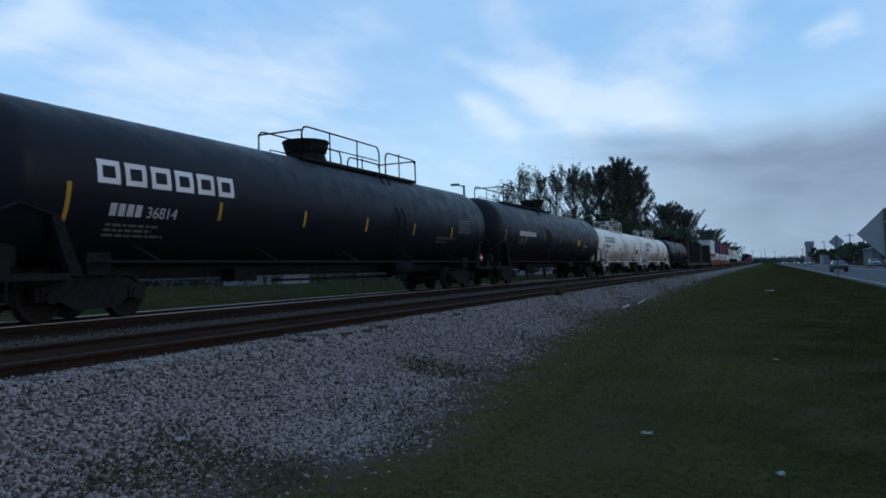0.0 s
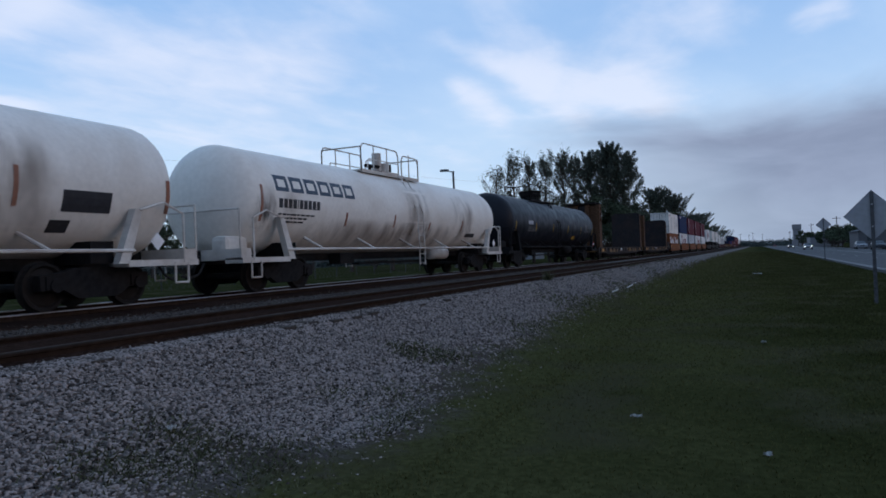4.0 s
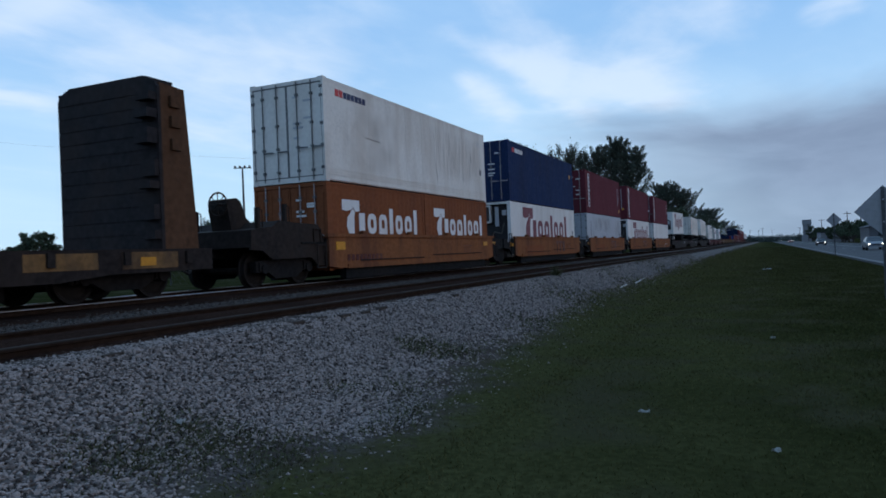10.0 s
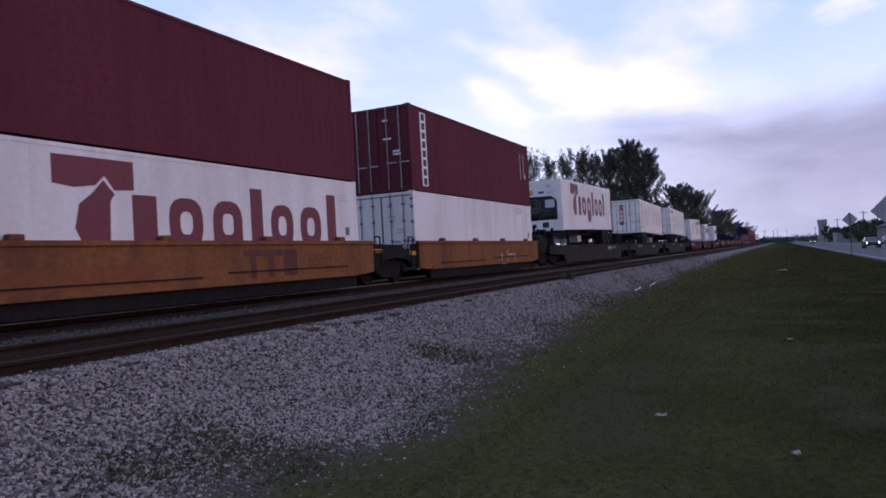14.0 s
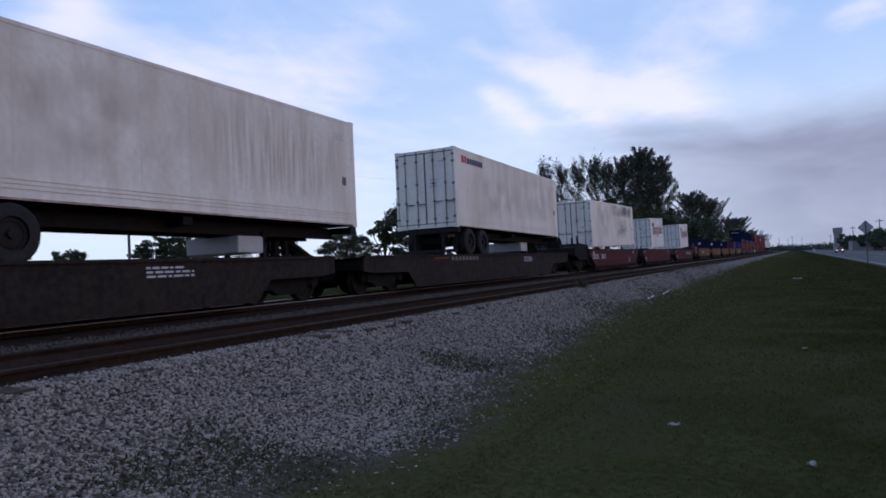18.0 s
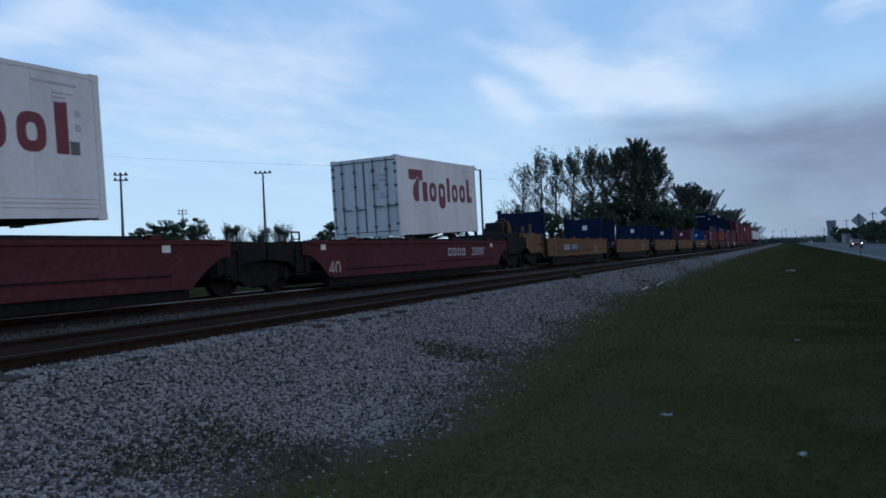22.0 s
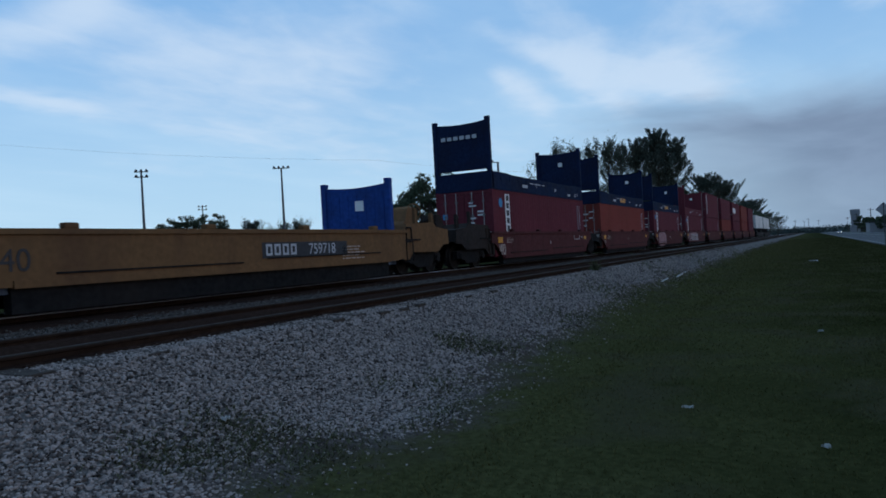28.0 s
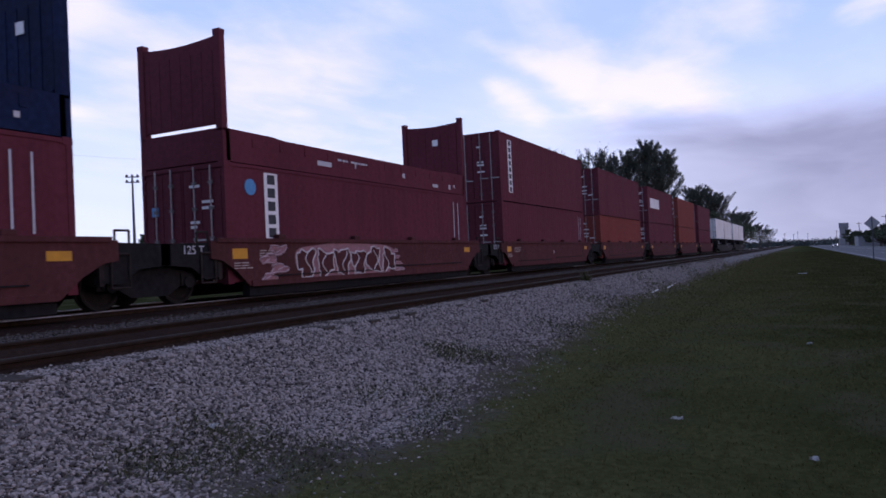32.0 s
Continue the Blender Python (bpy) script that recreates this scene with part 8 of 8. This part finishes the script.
broad_tree("low bushy tree beyond the field", 43.4, 125, 4.4, 7.0, 44, 24, 110, trunk_h=0.1, flat=0.8)
casuarina("wispy young tree beyond the field", 41.9, 130, 8.4, 5.0, 37, 26, 160, airy=1)
casuarina("wispy young tree beyond the field", 38.4, 130, 7.8, 5.0, 38, 26, 160, airy=1)
casuarina("wispy young tree beyond the field", 39.8, 132, 7.4, 4.5, 39, 24, 150, airy=1)
broad_tree("low bushy tree behind the field", 20.9, 100, 5.2, 7.0, 40, 26, 110, trunk_h=0.1, flat=0.8)
broad_tree("low bushy tree behind the field", 29.0, 100, 4.2, 7.0, 41, 22, 90, trunk_h=0.1, flat=0.8)
broad_tree("low bushy tree behind the field", 57.5, 120, 7.0, 9.0, 42, 30, 110, trunk_h=0.1, flat=0.8)
rnd = random.Random(5)
for k in range(17):
    y = 118 + k * 19 + rnd.uniform(-4, 4)
    x = 21.5 + rnd.uniform(-1.5, 3.5)
    broad_tree("dark roadside tree beyond the highway", -math.degrees(math.atan2(x, y)), math.hypot(x, y), rnd.uniform(4.0, 6.2) + k * 0.12, rnd.uniform(6, 9), 60 + k, 22, 90, base=-1.0, trunk_h=0.15, flat=0.8, size=0.3)

# far woods that close the horizon
rng = np.random.default_rng(77)
pts = []
for k in range(420):
    side = rng.random()
    if side < 0.45:
        az, r = rng.uniform(20, 75), rng.uniform(190, 300)
    elif side < 0.8:
        az, r = rng.uniform(-14, 20), rng.uniform(560, 900)
    else:
        az, r = rng.uniform(-75, -8), rng.uniform(220, 380)
    c = np.array((-r * math.sin(math.radians(az)), r * math.cos(math.radians(az)), 0))
    hgt = rng.uniform(2.5, 5.0) * (1.0 + r / 500) * (0.5 if 0.45 <= side < 0.8 else 0.9)
    q = rng.normal(size=(420, 3)) * (3.5 + r / 160, 3.5 + r / 160, hgt * 0.26) + (0, 0, hgt * 0.28)
    q[:, 2] = np.clip(q[:, 2], -0.5, hgt * 1.15)
    pts.append(c + q)
woods = leaf_sheet("far_woods", np.concatenate(pts), 0.8, 0.0, M_DISTANCE, None, rng, 1.4)
tagged(woods, "low dark line of far trees on the horizon", "trees", "", "stuff")

# ---- ballast stones, grass and weeds near the viewer ----
def bed_height(x, y):
    """Height of the ballast's surface."""
    return np.interp(np.asarray(x, float), [p[0] for p in BED], [p[1] for p in BED])


EDGE_Y = np.arange(-20, 190, 0.1)
EDGE_X = np.array([foot_x(float(y)) for y in EDGE_Y])
LAWN_X = np.array([lawn_x(float(y)) for y in EDGE_Y])


ICO = bmesh.new()
bmesh.ops.create_icosphere(ICO, subdivisions=1, radius=1.0)
ICO_V = np.array([v.co[:] for v in ICO.verts])
ICO_F = np.array([[v.index for v in f.verts] for f in ICO.faces])
ICO.free()
OCT_V = np.array([(1, 0, 0), (-1, 0, 0), (0, 1, 0), (0, -1, 0), (0, 0, 1), (0, 0, -1)], float)
OCT_F = np.array([(0, 2, 4), (2, 1, 4), (1, 3, 4), (3, 0, 4), (2, 0, 5), (1, 2, 5), (3, 1, 5), (0, 3, 5)])


def stones(name, xy, size, rng, label, mat=M_STONE, solid=(ICO_V, ICO_F)):
    n, (sv, sf) = len(xy), solid
    sc = size * rng.uniform(0.55, 1.45, size=(n, 1, 1)) * rng.uniform(0.6, 1.25, size=(n, 1, 3))
    v = sv[None] * (1 + 0.22 * rng.normal(size=(n, len(sv), 1))) * sc
    a = rng.uniform(0, 2 * np.pi, n)
    ca, sa = np.cos(a)[:, None], np.sin(a)[:, None]
    vx, vy = v[:, :, 0] * ca - v[:, :, 1] * sa, v[:, :, 0] * sa + v[:, :, 1] * ca
    z = np.maximum(bed_height(xy[:, 0], xy[:, 1]), np.where(xy[:, 0] > -5.0, -0.885, -9))
    v = np.stack([vx + xy[:, :1], vy + xy[:, 1:2], v[:, :, 2] * 0.8 + z[:, None] + size * 0.25], -1)
    f = (sf[None] + len(sv) * np.arange(n)[:, None, None]).reshape(-1, 3)
    me = bpy.data.meshes.new(name)
    me.from_pydata(v.reshape(-1, 3).tolist(), [], f.tolist())
    me.materials.append(mat)
    ob = new(name, me)
    return tagged(ob, label, "stones", "", "stuff")


rng = np.random.default_rng(9)
xy = []
for y0, y1, dens in ((2.2, 9, 2900), (9, 17, 2000), (17, 30, 1000), (30, 55, 300)):
    area = (y1 - y0) * 3.1
    n = int(area * dens)
    q = np.stack([rng.uniform(-5.75, -2.65, n), rng.uniform(y0, y1, n)], 1)
    lim = np.interp(q[:, 1], EDGE_Y, EDGE_X)
    depth = (lim - q[:, 0]) / 0.5
    lawn = np.interp(q[:, 1], EDGE_Y, LAWN_X)
    patch = 0.5 + 0.5 * np.sin(q[:, 0] * 4.3 + 2.0 * np.sin(q[:, 1] * 2.1)) * np.sin(q[:, 1] * 2.7 + 1.5 * np.sin(q[:, 0] * 3.1))
    odds = np.clip(0.62 + depth * 0.45, 0.10, 1.0) + 0.30 * patch * (depth < 0)
    odds = np.where(q[:, 0] > lawn, 0.012 + 0.22 * np.exp(-(q[:, 0] - lawn) / 0.28), odds)
    xy.append(q[rng.random(n) < odds])
xy = np.concatenate(xy)
stones("ballast_stones", xy[xy[:, 1] < 6.5], 0.0152, rng, "loose grey crushed ballast stones")
stones("ballast_stones", xy[xy[:, 1] >= 6.5], 0.0180, rng, "loose grey crushed ballast stones", M_STONE, (OCT_V, OCT_F))
n = 14000
q = np.stack([np.clip(rng.normal(-9.0, 0.40, n), -10.3, -7.9), rng.uniform(4, 45, n)], 1)
stones("ballast_stones", q, 0.020, rng, "brown-stained crushed ballast stones between the tracks", M_STONE_DIM, (OCT_V, OCT_F))


def ground_height(x):
    return np.interp(x, [-5, -3, 0, 3, 5.2], [-0.86, -0.88, -0.9, -0.92, -0.98])


def blades(name, xy, h, mat, rng, label, wide=0.012, lean=0.5):
    n = len(xy)
    grow = np.maximum(1.0, xy[:, 1] / 5.0)
    h, wide = h * grow ** 0.25, wide * grow ** 0.75
    a = rng.uniform(0, 2 * np.pi, n)
    k = h * rng.uniform(0.5, 1.4, n)
    dx, dy = np.cos(a) * wide, np.sin(a) * wide
    lx, ly = rng.normal(size=n) * k * lean, rng.normal(size=n) * k * lean
    z = np.maximum(ground_height(xy[:, 0]), bed_height(xy[:, 0], xy[:, 1])) - 0.01 + 0.014 * np.clip((-2.0 - xy[:, 0]) / 0.3, 0, 1)
    v = np.stack([np.stack([xy[:, 0] - dx, xy[:, 1] - dy, z], -1), np.stack([xy[:, 0] + dx, xy[:, 1] + dy, z], -1), np.stack([xy[:, 0] + lx, xy[:, 1] + ly, z + k], -1)], 1)
    me = bpy.data.meshes.new(name)
    me.from_pydata(v.reshape(-1, 3).tolist(), [], np.arange(3 * n).reshape(n, 3).tolist())
    me.materials.append(mat)
    ob = new(name, me)
    return tagged(ob, label, "grass", "", "stuff")


n = 260000
p = np.stack([rng.uniform(-4.9, 5.3, n), 2.0 * (180 / 2.0) ** (rng.random(n) ** 0.9)], 1)
p = p[rng.random(n) < np.clip((180 - p[:, 1]) / 110, 0, 1)]
n = len(p)
into = p[:, 0] - np.interp(p[:, 1], EDGE_Y, LAWN_X) + 0.35 * np.sin(p[:, 0] * 5.1 + 2 * np.sin(p[:, 1] * 3.3)) * np.sin(p[:, 1] * 4.1 + 2 * np.sin(p[:, 0] * 2.7))
q = p[rng.random(n) < np.clip(0.35 + into / 1.1, 0.0, 1.0) * np.clip(1.0 - 0.75 * np.exp(-into / 0.8) * rng.random(n), 0, 1)]
blades("grass_blades", q, 0.026, M_BLADE, rng, "short dark green grass blades", 0.007)
# dark weeds creeping into the stones and over the bare soil
q = []
for cx, cy, r, n in ((-4.1, 3.45, 0.16, 1300), (-3.8, 3.7, 0.18, 1300), (-4.2, 4.15, 0.14, 900), (-3.9, 4.3, 0.2, 1400), (-3.45, 4.2, 0.22, 1500), (-3.4, 4.6, 0.2, 1100), (-3.2, 4.1, 0.2, 700), (-3.05, 5.6, 0.2, 500), (-3.1, 6.1, 0.2, 700), (-3.6, 6.7, 0.25, 700), (-4.0, 6.2, 0.12, 250), (-4.3, 8.4, 0.16, 900), (-4.1, 8.7, 0.2, 1000), (-3.9, 9.0, 0.2, 700), (-3.6, 9.8, 0.35, 500), (-3.9, 12.6, 0.4, 700), (-4.5, 16.5, 0.35, 500), (-4.2, 17.5, 0.7, 700), (-4.3, 25.0, 0.9, 900), (-4.4, 35.0, 1.2, 900), (-4.4, 48.0, 3.0, 900)):
    m = int(n * 0.36)
    q.append(np.stack([rng.normal(cx, r * 0.75, m), rng.normal(cy, r * 1.1, m)], 1) + rng.choice([-0.09, 0, 0.05, 0.1], size=(m, 2)))
blades("weed_tufts", np.concatenate(q), 0.036, M_WEED, rng, "dark weeds creeping into the ballast", 0.008, 0.9)


def litter(label, x, y, w, d, seed):
    rnd = random.Random(seed)
    bm = bmesh.new()
    n = 6
    g = [[bm.verts.new((w * (i / n - 0.5) + rnd.uniform(-0.01, 0.01), d * (j / n - 0.5), 0.03 + rnd.uniform(0, 0.035))) for j in range(n + 1)] for i in range(n + 1)]
    for i in range(n):
        for j in range(n):
            bm.faces.new((g[i][j], g[i + 1][j], g[i + 1][j + 1], g[i][j + 1]))
    ob = part("litter", bm, M_LITTER, None)
    ob.location = (x, y, float(max(ground_height(x), bed_height(x, y))))
    tagged(ob, label, "litter", "litter")


litter("crumpled white paper scrap on the grass", 0.01, 5.62, 0.05, 0.035, 1)
litter("crumpled white paper scrap on the grass", 0.04, 12.1, 0.075, 0.05, 2)
litter("flattened white wrapper on the grass", 0.0, 41.0, 0.42, 0.2, 3)
litter("flattened pale wrapper on the grass", -1.05, 6.6, 0.10, 0.03, 4)
litter("pale stone-sized scrap among the weeds", -4.15, 4.2, 0.06, 0.045, 5)
bm = bmesh.new()
rnd = random.Random(3)
for k in range(6):
    a = (-0.03 * k + rnd.uniform(-0.06, 0.06), 1.25 * k, -0.03)
    rod(bm, a, (a[0] + rnd.uniform(-0.15, 0.10), a[1] + rnd.uniform(0.9, 1.6), -0.02 + rnd.uniform(0, 0.03)), rnd.uniform(0.016, 0.028), 7)
ob = part("broken_timber", bm, M_LITTER, None)
ob.location = (-4.08, 22.3, float(bed_height(-4.08, 22.3)) + 0.05)
tagged(ob, "pale broken timber pieces lying on the ballast", "debris")
bm = bmesh.new()
for k in range(60):
    a = rnd.uniform(0, 6.28)
    rod(bm, (0, 0, 0), (0.25 * math.cos(a) * rnd.random(), 0.25 * math.sin(a) * rnd.random(), rnd.uniform(0.1, 0.32)), 0.008, 3)
ob = part("weed_plant", bm, M_WEED, None)
ob.location = (-5.3, 19.4, float(bed_height(-5.3, 19.4)) - 0.02)
tagged(ob, "small dark weed growing in the ballast", "plant")

# ---- sleepers, one by one ----
bm = bmesh.new()
box(bm, -1.30, 1.30, -0.115, 0.115, -0.30, -0.155, bevel=0.015)
TIE = bpy.data.meshes.new("sleeper")
bm.to_mesh(TIE)
bm.free()
TIE.materials.append(M_TIE)
rnd = random.Random(21)
for k in range(150):
    c = new("sleeper", TIE)
    c.parent = siding
    c.location = (SIDING_X + rnd.uniform(0.0, 0.16), -4 + 0.53 * k + rnd.uniform(-0.05, 0.05), 0.045 + rnd.uniform(-0.008, 0.012))
    c.rotation_euler = (0, 0, rnd.uniform(-0.02, 0.02))
for k in range(110):
    c = new("sleeper", TIE)
    c.parent = main_track
    c.location = (TRACK_X + rnd.uniform(-0.05, 0.05), -4 + 0.53 * k, 0.03)
bm = bmesh.new()
for k in range(500):
    y = 76 + 0.53 * k
    box(bm, SIDING_X - 1.25, SIDING_X + 1.38, y - 0.115, y + 0.115, -0.25, -0.105)
ob = part("far_sleepers", bm, M_TIE, siding)
ob["kind"] = "stuff"


# ---- what moves ----
def run(t):
    """How far the train has come after t seconds: it gathers speed slowly."""
    return 14.177 * t + 0.00973 * t * t + 0.000178 * t ** 3


def motions():
    times = [2.0 * k for k in range(17)]
    for ob, u, z, tilt in MOVERS:
        walk(ob, [(t, pose(TRACK_X, u - run(t), z, tilt)) for t in times])
    for ob, x, y0, v in CARS:
        walk(ob, [(t, pose(x, y0 - v * t, -0.88)) for t in (0.0, 16.0, 32.0)])


motions()
